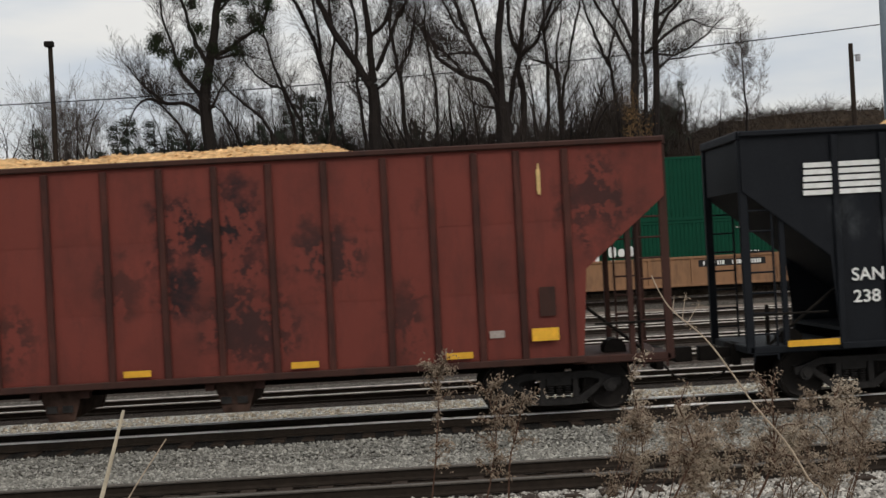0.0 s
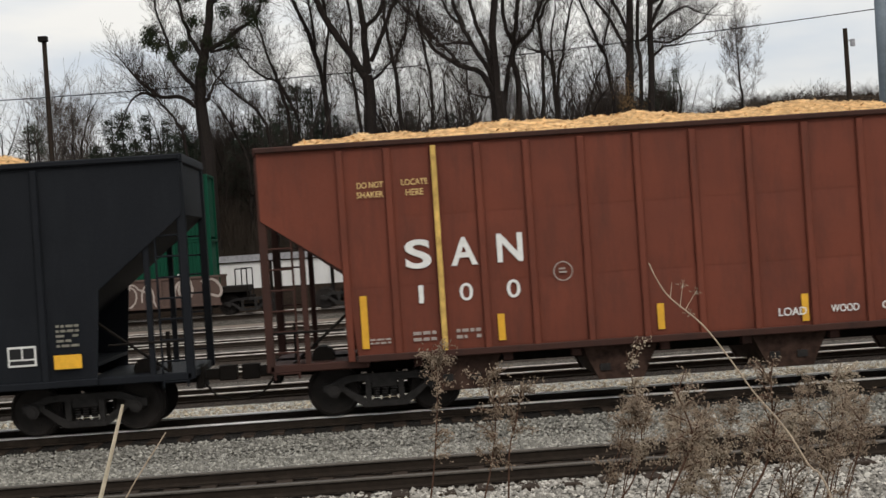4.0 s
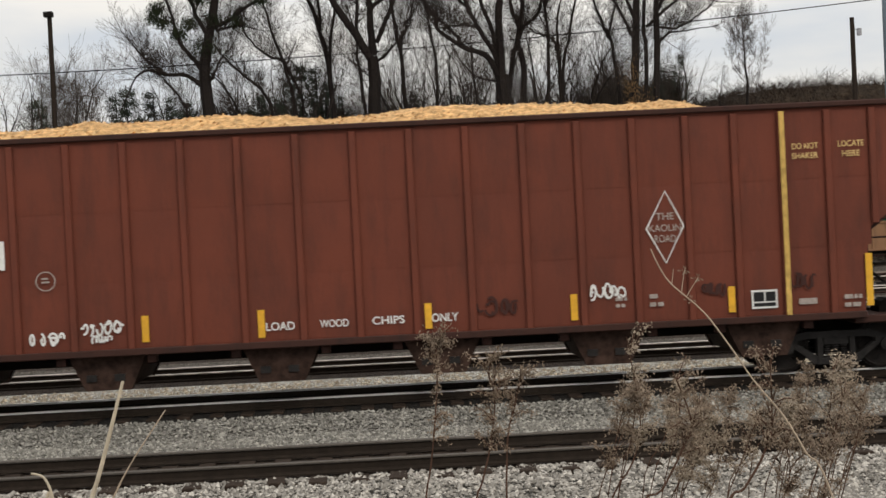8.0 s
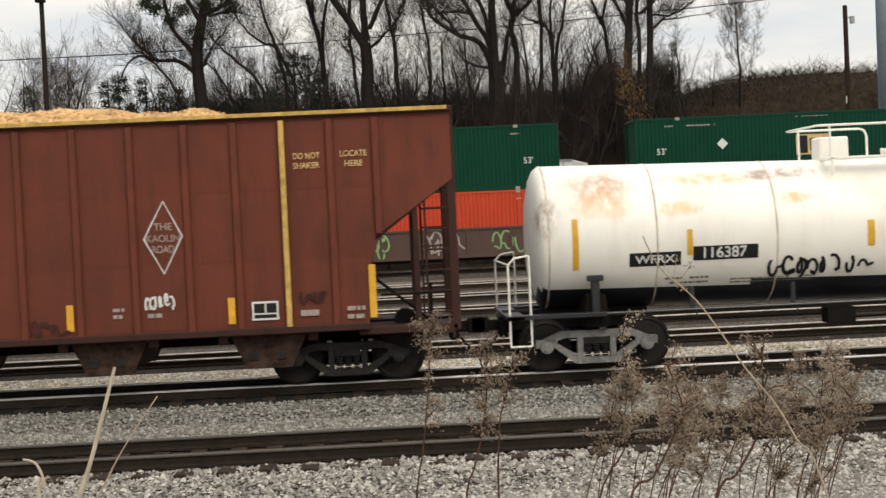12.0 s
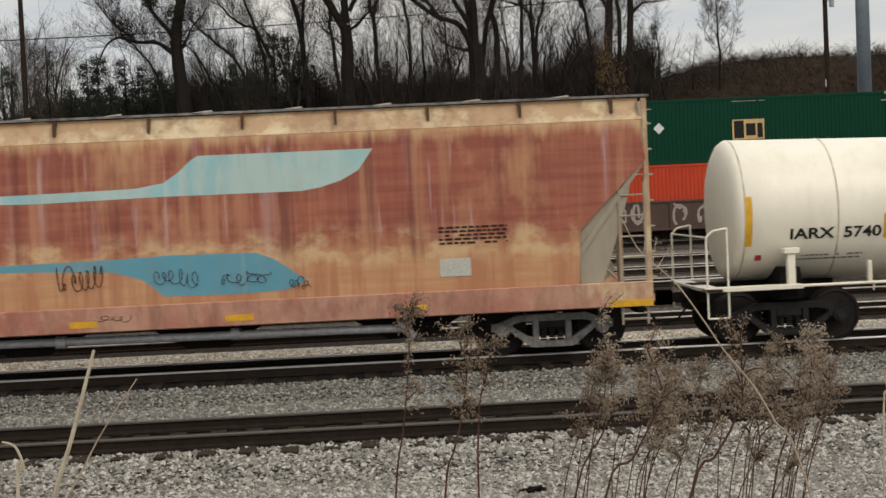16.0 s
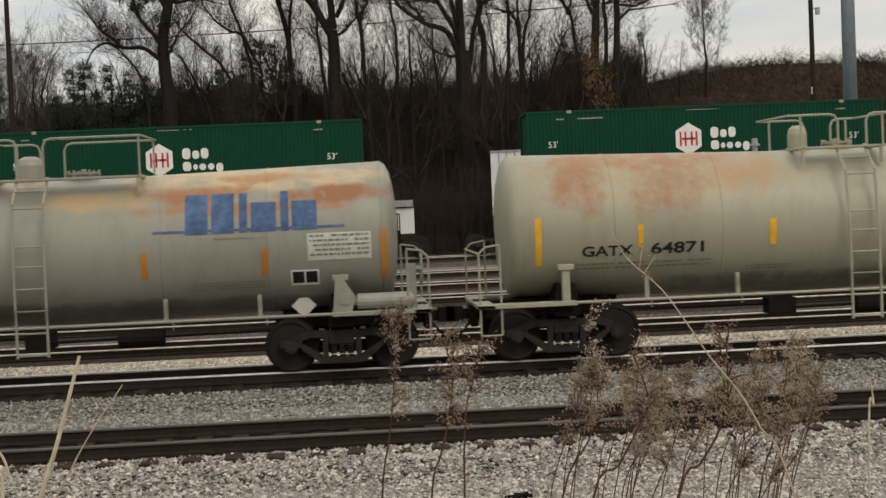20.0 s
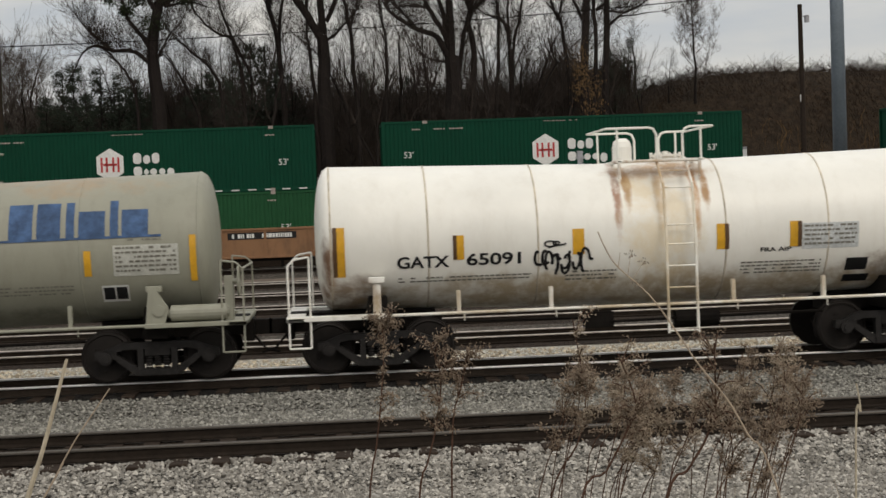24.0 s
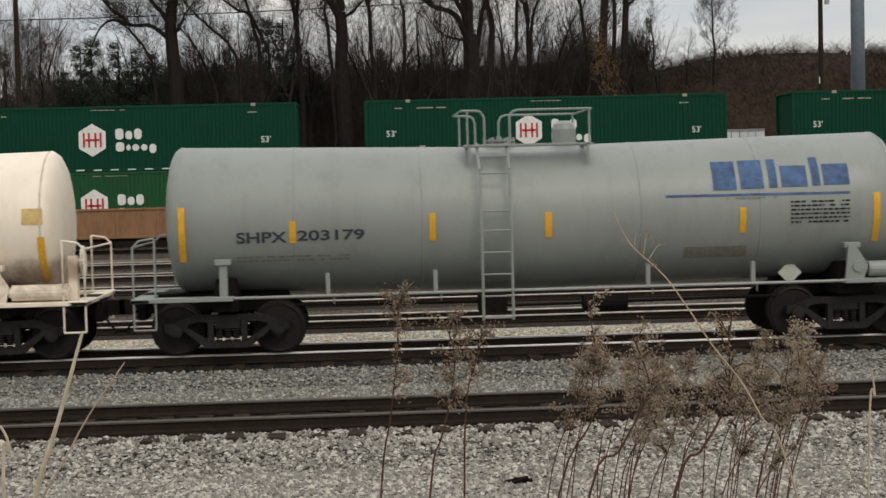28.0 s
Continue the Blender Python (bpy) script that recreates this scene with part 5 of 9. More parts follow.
def container_meshes(material):
    L, W, Hh = 16.15, 2.59, 2.84
    out = {}
    bm = bmesh.new()
    box(bm, 0.1, L - 0.1, -W / 2 + 0.04, W / 2 - 0.04, 0.1, Hh - 0.05)
    out["shell"] = mesh_of("shell", bm, material)
    n = 88
    for sy, key in ((-1, "near_side"), (1, "far_side")):
        bm = bmesh.new()
        y0, y1 = sy * (W / 2 - 0.045), sy * (W / 2 - 0.012)
        prev = None
        for k in range(n):
            x0 = 0.16 + (L - 0.32) * k / n
            w = (L - 0.32) / n
            for x, y in ((x0, y0), (x0 + w * 0.25, y1), (x0 + w * 0.65, y1), (x0 + w * 0.9, y0)):
                cur = [bm.verts.new((x, y, z)) for z in (0.14, Hh - 0.12)]
                if prev:
                    bm.faces.new((prev[0], cur[0], cur[1], prev[1]))
                prev = cur
        out[key] = mesh_of("corrugated_side", bm, material)
    bm = bmesh.new()
    for sy in (-1, 1):
        box(bm, 0, L, *sorted((sy * (W / 2 - 0.06), sy * W / 2)), Hh - 0.11, Hh)
        box(bm, 0, L, *sorted((sy * (W / 2 - 0.06), sy * W / 2)), 0, 0.15)
    for x in (0.0, L - 0.12, 1.85, L - 1.97):
        for sy in (-1, 1):
            box(bm, x, x + 0.12, *sorted((sy * (W / 2 - 0.09), sy * (W / 2 + 0.004))), 0, Hh)
    box(bm, 0, 0.1, -W / 2, W / 2, Hh - 0.1, Hh)
    box(bm, L - 0.1, L, -W / 2, W / 2, Hh - 0.1, Hh)
    out["frame"] = mesh_of("frame", bm, material, bevel=0.008)
    bm = bmesh.new()
    box(bm, -0.03, 0.17, -W / 2 - 0.012, -W / 2 + 0.02, 0, 0.13)
    out["corner_casting"] = mesh_of("corner_casting", bm, M["dull_white"])
    return out


C_MESH = {k: container_meshes(M[k]) for k in ("green", "green2", "orange")}


def hexagon(cx, cz, r, squash=1.0):
    return [(cx + r * squash * math.sin(k * math.tau / 6), cz + r * math.cos(k * math.tau / 6)) for k in range(6)]


def flat(ob, name, material, pts, y, label="", lift=0.006):
    bm = bmesh.new()
    prism(bm, pts, y - lift, y)
    return part(name, bm, material, ob, label)


def bars(ob, name, material, x0, x1, z0, z1, rows_n, y, seed=0, label="", gap=0.48):
    """Unreadable small print as rows of plain bars."""
    rnd = random.Random(seed)
    bm = bmesh.new()
    h = (z1 - z0) / rows_n
    for k in range(rows_n):
        z = z1 - h * k
        x = x0
        while x < x1 - 0.02:
            w = min(rnd.uniform(0.05, 0.15), x1 - x)
            if rnd.random() > 0.1:
                box(bm, x, x + w, y - 0.005, y, z - h * (1 - gap), z)
            x += w + 0.028
    return tagged(part(name, bm, material, ob), label or "rows of small print", kind="stuff")


def container(kind, x, upper, logo="hex", seed=0, dashes=False):
    tone = {"green": "dark green", "green2": "lighter green", "orange": "orange"}[kind]
    ob = thing("shipping_container", f"{tone} corrugated steel container {'stacked on another' if upper else 'sitting in a well car'}", "container", "containers of the stack train")
    for key, me in C_MESH[kind].items():
        if key == "corner_casting":
            for cx in (1.85, 14.18):
                for cz in (0.0, 2.72):
                    part(key, me, None, ob, "pale steel corner casting", at=pose(cx, 0, cz))
        else:
            part("corrugated_side" if "side" in key else key, me, None, ob)
    y = -1.30
    words(ob, "53'", 0.95, 1.22, 0.28, M["white"], y)
    words(ob, "53'", 14.55, 1.12, 0.28, M["white"], y)
    bars(ob, "serial_marks", M["dull_white"], 2.3, 3.6, 2.38, 2.5, 1, y, seed)
    bars(ob, "height_marks", M["dull_white"], 1.35, 1.7, 2.38, 2.5, 1, y, seed + 1)
    bars(ob, "rear_marks", M["dull_white"], 14.0, 14.4, 2.36, 2.48, 1, y, seed + 2)
    bars(ob, "top_marks", M["dull_white"], 7.2, 8.7, 2.62, 2.68, 1, y, seed + 3)
    flat(ob, "placard", M["dull_white"], [(2.4, 0.62), (2.65, 0.62), (2.65, 0.82), (2.4, 0.82)], y)
    if logo == "hex":
        cx = 7.25
        flat(ob, "emblem", M["white"], hexagon(cx, 1.38, 0.72, 0.93), y, "white hexagonal emblem with red bars")
        bm = bmesh.new()
        for dx in (-0.36, -0.14, 0.14, 0.36):
            box(bm, cx + dx - 0.045, cx + dx + 0.045, y - 0.012, y - 0.006, 1.06, 1.70)
        box(bm, cx - 0.3, cx + 0.3, y - 0.012, y - 0.007, 1.33, 1.43)
        part("emblem_bars", bm, M["red_mark"], ob)
        for x0, x1, z0, z1 in ((8.25, 8.60, 1.38, 1.86), (8.68, 8.98, 1.38, 1.74), (9.06, 9.38, 1.38, 1.84), (8.25, 8.62, 0.86, 1.26), (8.70, 8.90, 0.88, 1.16), (8.96, 9.26, 0.88, 1.16), (9.34, 9.62, 0.88, 1.16), (9.70, 10.0, 0.76, 1.16)):
            bm = bmesh.new()
            cut = 0.09
            prism(bm, [(x0 + cut, z0), (x1 - cut, z0), (x1, z0 + cut), (x1, z1 - cut), (x1 - cut, z1), (x0 + cut, z1), (x0, z1 - cut), (x0, z0 + cut)], y - 0.006, y)
            part("brand_block", bm, M["white"], ob, "plain white block")
    elif logo == "square":
        flat(ob, "emblem", M["cream"], [(7.2, 0.95), (8.65, 0.95), (8.65, 1.85), (7.2, 1.85)], y, "yellow square emblem with dark marks")
        bm = bmesh.new()
        for x0, x1, z0, z1 in ((7.28, 7.72, 1.02, 1.8), (7.82, 8.25, 1.12, 1.66), (8.33, 8.57, 1.02, 1.66)):
            box(bm, x0, x1, y - 0.012, y - 0.006, z0, z1)
        part("emblem_bars", bm, M["black"], ob)
        flat(ob, "diamond_placard", M["white"], [(3.9, 1.35), (4.15, 1.6), (3.9, 1.85), (3.65, 1.6)], y)
    if dashes:
        bm = bmesh.new()
        for k in range(21):
            box(bm, 0.6 + 0.74 * k, 0.95 + 0.74 * k, y - 0.006, y, 0.05, 0.10)
        tagged(part("edge_dashes", bm, M["white"], ob), "white dashes along the lower edge", kind="stuff")
    z = STACK_Z + 0.55 + (2.86 if upper else 0.0)
    moving_stack.append((ob, x, z))
    return ob


def well_car(x, tone, joint, scrawl=0):
    label = {"well_tan": "tan articulated well car unit", "well_brown": "dark brown well car unit with spray paint"}[tone]
    ob = thing("well_car", label + " carrying stacked containers", "well car", "well cars of the stack train")
    mm = M[tone]
    L = 16.15
    for sy in (-1, 1):
        bm = bmesh.new()
        prism(bm, [(-0.25, 0.55), (L + 0.25, 0.55), (L + 0.25, 1.75), (-0.25, 1.75)], sy * 1.44 - 0.05, sy * 1.44 + 0.05)
        part("well_side", bm, mm, ob)
        bm = bmesh.new()
        box(bm, -0.3, L + 0.3, *sorted((sy * 1.36, sy * 1.54)), 1.70, 1.80)
        box(bm, -0.3, L + 0.3, *sorted((sy * 1.36, sy * 1.54)), 0.48, 0.58)
        part("side_chord", bm, mm, ob, bevel=0.01)
    for k in range(9):
        bm = bmesh.new()
        xx = 0.4 + k * (L - 0.8) / 8
        box(bm, xx - 0.05, xx + 0.05, -1.55, -1.48, 0.55, 1.72)
        part("side_stake", bm, mm, ob)
    bm = bmesh.new()
    box(bm, 0, L, -1.3, 1.3, 0.35, 0.5)
    part("well_floor", bm, M["under"], ob)
    for xa, xb, w in ((-joint, -0.2, -1), (L + 0.2, L + joint, 1)):
        bm = bmesh.new()
        box(bm, xa, xb, -1.45, 1.45, 1.0, 1.25)
        box(bm, xa, xb, -0.4, 0.4, 0.7, 1.0)
        for y in (-1.4, 1.4):
            xe = xa if w < 0 else xb
            pipe(bm, [(xe, y, 0.6), (xe, y, 2.0), (xe - w * 0.5, y, 2.0), (xe - w * 0.5, y, 1.2)], 0.03)
        part("end_deck", bm, M["under"], ob)
    for cx in (-joint, L + joint):
        add_truck_plain(ob, cx)
    if scrawl:
        rnd = random.Random(scrawl)
        x0 = 0.8
        while x0 < 14.5:
            wide = rnd.uniform(1.2, 2.6)
            tone = M[rnd.choice(("dull_white", "scrawl_green", "dull_white", "scrawl_red", "scrawl_black"))]
            tag(ob, rnd.randint(2, 4), x0, x0 + wide, 0.72, 1.58, tone, scrawl * 50 + int(x0 * 10), y=-1.49, r=rnd.uniform(0.035, 0.06))
            x0 += wide + rnd.uniform(0.2, 1.6)
    elif tone == "well_tan":
        decal(ob, "number_plate", M["black"], 12.2, 15.2, 1.32, 1.62, -1.49, "black number field with white marks")
        bars(ob, "plate_marks", M["white"], 12.4, 13.4, 1.38, 1.56, 1, -1.5, 7, gap=0.0)
        bars(ob, "plate_marks", M["white"], 13.7, 15.0, 1.38, 1.56, 1, -1.5, 8, gap=0.0)
    moving_stack.append((ob, x, STACK_Z))
    return ob




def add_truck_plain(ob, x):
    tr = part("truck", BOLSTER, None, ob, at=pose(x, 0, 0))
    part("sideframe", SIDEFRAME, None, tr, at=pose(0, -1.0, 0))
    for dx in (-0.89, 0.89):
        ws = part("wheelset", WHEELSET, None, tr, at=pose(dx, 0, 0.457))
        turning.append((ws, None, x, dx))


STACK = [  # start, lower, upper, well tone, half joint, emblems
    (20.6, "green", "green", "well_tan", 1.45, "hex", "hex"),
    (1.45, "green", "green", "well_tan", 1.45, "hex", "hex"),
    (-17.95, "green", "green", "well_tan", 1.6, "hex", "square"),
    (-41.4, "green", "green", "well_brown", 1.45, "hex", "square"),
    (-60.95, "orange", "green", "well_brown", 1.45, "", "square"),
    (-80.1, "green", "green", "well_brown", 1.45, "", "hex"),
    (-103.5, "green2", "green", "well_tan", 1.45, "hex", "hex"),
    (-122.6, "green2", "green", "well_tan", 1.45, "hex", "hex"),
    (-141.7, "green2", "green", "well_tan", 1.45, "hex", "hex"),
    (-160.8, "green2", "green", "well_tan", 1.45, "hex", "hex"),
]
for k, (x, low, up, tone, joint, logo1, logo2) in enumerate(STACK):
    well_car(x, tone, joint, k + 1 if k in (3, 4, 5, 6) else 0)
    container(low, x, False, logo1, 10 * k)
    container(up, x, True, logo2, 10 * k + 5, k >= 6)


# ---- markings, lettering and stains on the cars ----
def squiggle(car, x0, x1, z0, z1, material, seed, y=None, skin=None, r=0.022, loops=6):
    """A spray-painted scrawl as a thin bent stroke on the car's side."""
    rnd = random.Random(seed)
    r = r * 0.72
    bm = bmesh.new()
    n = loops * 14
    fine, ph, amp = [], rnd.uniform(0, 6), 1.0
    turn = rnd.choice((0.9, 1.25, 1.6))
    for k in range(n + 1):
        f = k / n
        if k % 14 == 0:
            amp = rnd.uniform(0.45, 1.0)
            turn = rnd.choice((0.4, 0.8, 1.2, 1.7))
            way = rnd.choice((1, 1, -1))
            lift = rnd.uniform(-0.18, 0.18)
        ph += way * math.tau / 14 * (1.0 if k % 7 else 2.2)
        a = ph
        w = (x1 - x0) / loops
        x = x0 + w * 0.4 + (x1 - x0 - w * 0.8) * f + math.cos(a) * w * 0.42 * turn
        z = (z0 + z1) / 2 + (z1 - z0) * (0.5 * amp * math.sin(a) + lift * 0.6)
        fine.append((x, z))
    for _ in range(2):
        fine = [((fine[max(0, i - 1)][0] + fine[i][0] + fine[min(len(fine) - 1, i + 1)][0]) / 3, (fine[max(0, i - 1)][1] + fine[i][1] + fine[min(len(fine) - 1, i + 1)][1]) / 3) for i in range(len(fine))]
    ribbon(bm, [Vector((x, 0, z)) for x, z in fine], r, (lambda x, z: y - 0.012) if skin is None else (lambda x, z: skin(x, z) - 0.014))
    return part("spray_paint", bm, material, car, "looping spray-painted scrawl")


STROKES = {"V": "06 20 46", "I": "06 46/26 20/00 40", "C": "45 36 16 04 02 10 30 41", "e": "03 43 45 36 16 04 02 10 30 41", "E": "46 06 00 40/03 33",
           "K": "06 00/46 03 40", "L": "06 00 40", "M": "00 06 23 46 40", "-": "03 43", "G": "45 36 16 04 02 10 30 42 43 23", "N": "00 06 40 46",
           "R": "00 06 36 45 44 33 03 40", "H": "06 00/46 40/03 43", "B": "00 06 36 45 44 33 03 33 42 41 30 00", "O": "16 04 02 10 30 42 44 36 16"}


def sprayed(car, text, x0, x1, z0, z1, material, seed, skin=None, y=None, r=0.02, rise=0.0):
    """Hand-sprayed letters, each a bent ribbon of paint that follows the car's side."""
    rnd = random.Random(seed)
    w = (x1 - x0) / len(text)
    for k, ch in enumerate(text):
        if ch == " ":
            continue
        bm = bmesh.new()
        slant, up, tall = rnd.uniform(-0.02, 0.10), rise * k / len(text) + rnd.uniform(-0.06, 0.06) * (z1 - z0), rnd.uniform(0.85, 1.08)
        for stroke in STROKES[ch].split("/"):
            pts = []
            for c in stroke.split():
                u, v = int(c[0]) / 4, int(c[1]) / 6 * tall
                pts.append(Vector((x0 + w * (k + 0.06 + 0.80 * u) + slant * v * (z1 - z0) + rnd.uniform(-0.04, 0.04) * w, 0, z0 + up + (z1 - z0) * v + rnd.uniform(-0.03, 0.03) * (z1 - z0))))
            line = []
            for i in range(len(pts) - 1):
                a, b, c, d = pts[max(0, i - 1)], pts[i], pts[i + 1], pts[min(len(pts) - 1, i + 2)]
                for q in range(4):
                    t = q / 4
                    cur = 0.5 * ((2 * b) + (c - a) * t + (2 * a - 5 * b + 4 * c - d) * t * t + (3 * b - a - 3 * c + d) * t ** 3)
                    line.append(b.lerp(c, t).lerp(cur, 0.75))
            line.append(pts[-1])
            ribbon(bm, line, r, (lambda x, z: skin(x, z) - 0.013) if skin else (lambda x, z: y - 0.011))
        part("spray_paint", bm, material, car, "hand-sprayed letter")


def ring(car, cx, cz, r, w, material, y, name="emblem", label="thin round emblem"):
    bm = bmesh.new()
    n = 28
    vs = [[bm.verts.new((cx + rr * math.cos(k * math.tau / n), y - 0.008, cz + rr * math.sin(k * math.tau / n))) for k in range(n)] for rr in (r, r - w)]
    for k in range(n):
        bm.faces.new((vs[0][k], vs[0][(k + 1) % n], vs[1][(k + 1) % n], vs[1][k]))
    return part(name, bm, material, car, label)


def outline(car, pts, w, material, y, name, label=""):
    """A closed line of width w through the points."""
    bm = bmesh.new()
    n = len(pts)
    cx, cz = sum(p[0] for p in pts) / n, sum(p[1] for p in pts) / n
    inner = []
    for x, z in pts:
        d = math.hypot(x - cx, z - cz)
        inner.append((cx + (x - cx) * (1 - w / d), cz + (z - cz) * (1 - w / d)))
    for k in range(n):
        a, b, c, e = pts[k], pts[(k + 1) % n], inner[(k + 1) % n], inner[k]
        bm.faces.new([bm.verts.new((p[0], y - 0.008, p[1])) for p in (a, b, c, e)])
    return part(name, bm, material, car, label)


def plate(car, x0, x1, z0, z1, y):
    """A white-edged dark data plate."""
    decal(car, "data_plate", M["white"], x0, x1, z0, z1, y, "white-edged dark data plate", 0.005)
    w, h, e = x1 - x0, z1 - z0, 0.035
    bm = bmesh.new()
    box(bm, x0 + e, x0 + w * 0.48, y - 0.010, y - 0.006, z0 + h * 0.38, z1 - e)
    box(bm, x0 + w * 0.54, x1 - e, y - 0.010, y - 0.006, z0 + h * 0.38, z1 - e)
    box(bm, x0 + e, x1 - e, y - 0.010, y - 0.006, z0 + e, z0 + h * 0.3)
    part("plate_fields", bm, M["black"], car)


def blocks(car, x0, x1, z0, z1, material, skin=None, y=None, rise=0.0, shape=((0, 0.17, 1), (0.2, 0.37, 1), (0.41, 0.47, 1), (0.5, 0.69, 0.74), (0.725, 0.785, 1), (0.81, 1, 0.74))):
    """A brand name as a row of plain blocks."""
    for a, b, h in shape:
        bm = bmesh.new()
        xa, xb = x0 + (x1 - x0) * a, x0 + (x1 - x0) * b
        n = 6
        up = rise * (a + b) / 2
        for k in range(n):
            za, zb = z0 + (z1 - z0) * h * k / n + up, z0 + (z1 - z0) * h * (k + 1) / n + up
            bm.faces.new([bm.verts.new((x, (skin(x, z) - 0.012) if skin else y - 0.008, z)) for x, z in ((xa, za), (xb, za), (xb, zb), (xa, zb))])
        bmesh.ops.remove_doubles(bm, verts=bm.verts[:], dist=0.0005)
        part("brand_block", bm, material, car, "plain block of a brand name")


def wrap_bars(car, skin, x0, x1, z0, z1, n, material, seed, rise=0.0, name="small_print"):
    rnd = random.Random(seed)
    bm = bmesh.new()
    h = (z1 - z0) / n
    for k in range(n):
        z = z1 - h * k
        x = x0
        while x < x1 - 0.02:
            w = min(rnd.uniform(0.03, 0.11), x1 - x)
            if rnd.random() > 0.12:
                up = rise * (x - x0) / (x1 - x0)
                bm.faces.new([bm.verts.new((xx, skin(xx, zz) - 0.011, zz)) for xx, zz in ((x, z - h * 0.44 + up), (x + w, z - h * 0.44 + up), (x + w, z + up), (x, z + up))])
            x += w + 0.022
    return tagged(part(name, bm, material, car), "rows of small print", kind="stuff")



def hopper_art(car, digits):
    y, yb = S_Y, S_Y - 0.02
    far = 0.0 if digits == "111" else 0.55
    words(car, 'S', 2.451, 2.511, 0.504, M["white"], yb, 0.447, 0.035)
    words(car, 'A', 3.24, 2.519, 0.485, M["white"], yb, 0.457, 0.035)
    words(car, 'N', 4.041, 2.527, 0.496, M["white"], yb, 0.448, 0.035)
    words(car, digits[0], 2.571 + (0.07 if digits[0] == "1" else 0), 1.91, 0.311, M["white"], yb, 0.085 if digits[0] == "1" else 0.23, 0.01)
    words(car, digits[1], 3.35 + (0.07 if digits[1] == "1" else 0), 1.908, 0.302, M["white"], yb, 0.085 if digits[1] == "1" else 0.23, 0.01)
    words(car, digits[2], 4.17 + (0.07 if digits[2] == "1" else 0), 1.905, 0.312, M["white"], yb, 0.085 if digits[2] == "1" else 0.23, 0.01)
    words(car, 'DO NOT', 1.699, 3.95, 0.105, M["cream"], yb, 0.455, 0.02)
    words(car, 'SHAKER', 1.69, 3.785, 0.105, M["cream"], yb, 0.455, 0.02)
    words(car, 'LOCATE', 2.466, 3.961, 0.105, M["cream"], yb, 0.456, 0.02)
    words(car, 'HERE', 2.535, 3.783, 0.112, M["cream"], yb, 0.301, 0.02)
    words(car, 'DO NOT', 18.134, 3.949, 0.106, M["cream"], yb, 0.457, 0.02)
    words(car, 'SHAKER', 18.127, 3.782, 0.106, M["cream"], yb, 0.456, 0.02)
    words(car, 'LOCATE', 18.94, 3.96, 0.107, M["cream"], yb, 0.458, 0.02)
    words(car, 'HERE', 19.012, 3.789, 0.104, M["cream"], yb, 0.308, 0.02)
    words(car, 'LOAD', 8.875, 1.263, 0.142, M["white"], yb, 0.494, 0.02)
    words(car, 'WOOD', 9.799, 1.274, 0.132, M["white"], yb, 0.495, 0.02)
    words(car, 'CHIPS', 10.705, 1.276, 0.139, M["white"], yb, 0.554, 0.02)
    words(car, 'ONLY', 11.73, 1.272, 0.145, M["white"], yb, 0.458, 0.02)
    decal(car, "stripe", M["stripe"], 2.998, 3.088, 1.08, 4.62, S_Y - 0.088, "yellowed upright stripe")
    decal(car, "stripe", M["stripe"], 17.904, 17.994, 1.08, 4.62, S_Y - 0.088, "yellowed upright stripe")
    ring(car, 5.162, 2.304, 0.17, 0.018, M["dull_white"], yb)
    bars(car, "emblem_text", M["dull_white"], 5.092, 5.232, 2.244, 2.364, 2, yb, 5)
    decal(car, "reflector", M["yellow"], 1.619, 1.739, 1.189, 2.102, yb, "yellow reflective bar")
    decal(car, "reflector", M["yellow"], 3.976, 4.096, 1.18, 1.638, yb, "yellow reflective bar")
    decal(car, "reflector", M["yellow"], 6.754, 6.874, 1.18, 1.631, yb, "yellow reflective bar")
    decal(car, "reflector", M["yellow"], 8.738 + far, 8.858 + far, 1.152, 1.628, yb, "yellow reflective bar")
    decal(car, "reflector", M["yellow"], 11.613 + far, 11.733 + far, 1.16, 1.599, yb, "yellow reflective bar")
    decal(car, "reflector", M["yellow"], 14.145, 14.265, 1.176, 1.627, yb, "yellow reflective bar")
    decal(car, "reflector", M["yellow"], 16.901, 17.021, 1.172, 1.624, yb, "yellow reflective bar")
    decal(car, "reflector", M["yellow"], 19.335, 19.455, 1.168, 2.084, yb, "yellow reflective bar")
    outline(car, [(15.875, 3.349), (16.191, 2.725), (15.844, 2.074), (15.508, 2.69)], 0.03, M["white"], yb, "diamond_emblem", "thin white diamond emblem")
    words(car, 'THE', 15.696, 2.838, 0.122, M["dull_white"], yb, 0.315, 0.01)
    words(car, 'KAOLIN', 15.568, 2.637, 0.121, M["dull_white"], yb, 0.562, 0.01)
    words(car, 'ROAD', 15.658, 2.447, 0.129, M["dull_white"], yb, 0.374, 0.01)
    plate(car, 17.307, 17.763, 1.212, 1.535, yb)
    decal(car, "badge", M["dull_white"], 18.139, 18.457, 1.249, 1.352, yb)
    bars(car, "small_print", M["dull_white"], 2.504, 2.922, 1.21, 1.424, 2, yb, 20)
    bars(car, "small_print", M["dull_white"], 3.254, 3.673, 1.21, 1.424, 2, yb, 21)
    bars(car, "small_print", M["dull_white"], 18.943, 19.252, 1.099, 1.381, 2, yb, 22)
    bars(car, "small_print", M["dull_white"], 15.526, 15.773, 1.274, 1.557, 2, yb, 23)
    bars(car, "small_print", M["dull_white"], 14.934, 15.131, 1.305, 1.531, 2, yb, 24)
    bars(car, "small_print", M["dull_white"], 1.754, 2.113, 1.231, 1.35, 2, yb, 25)


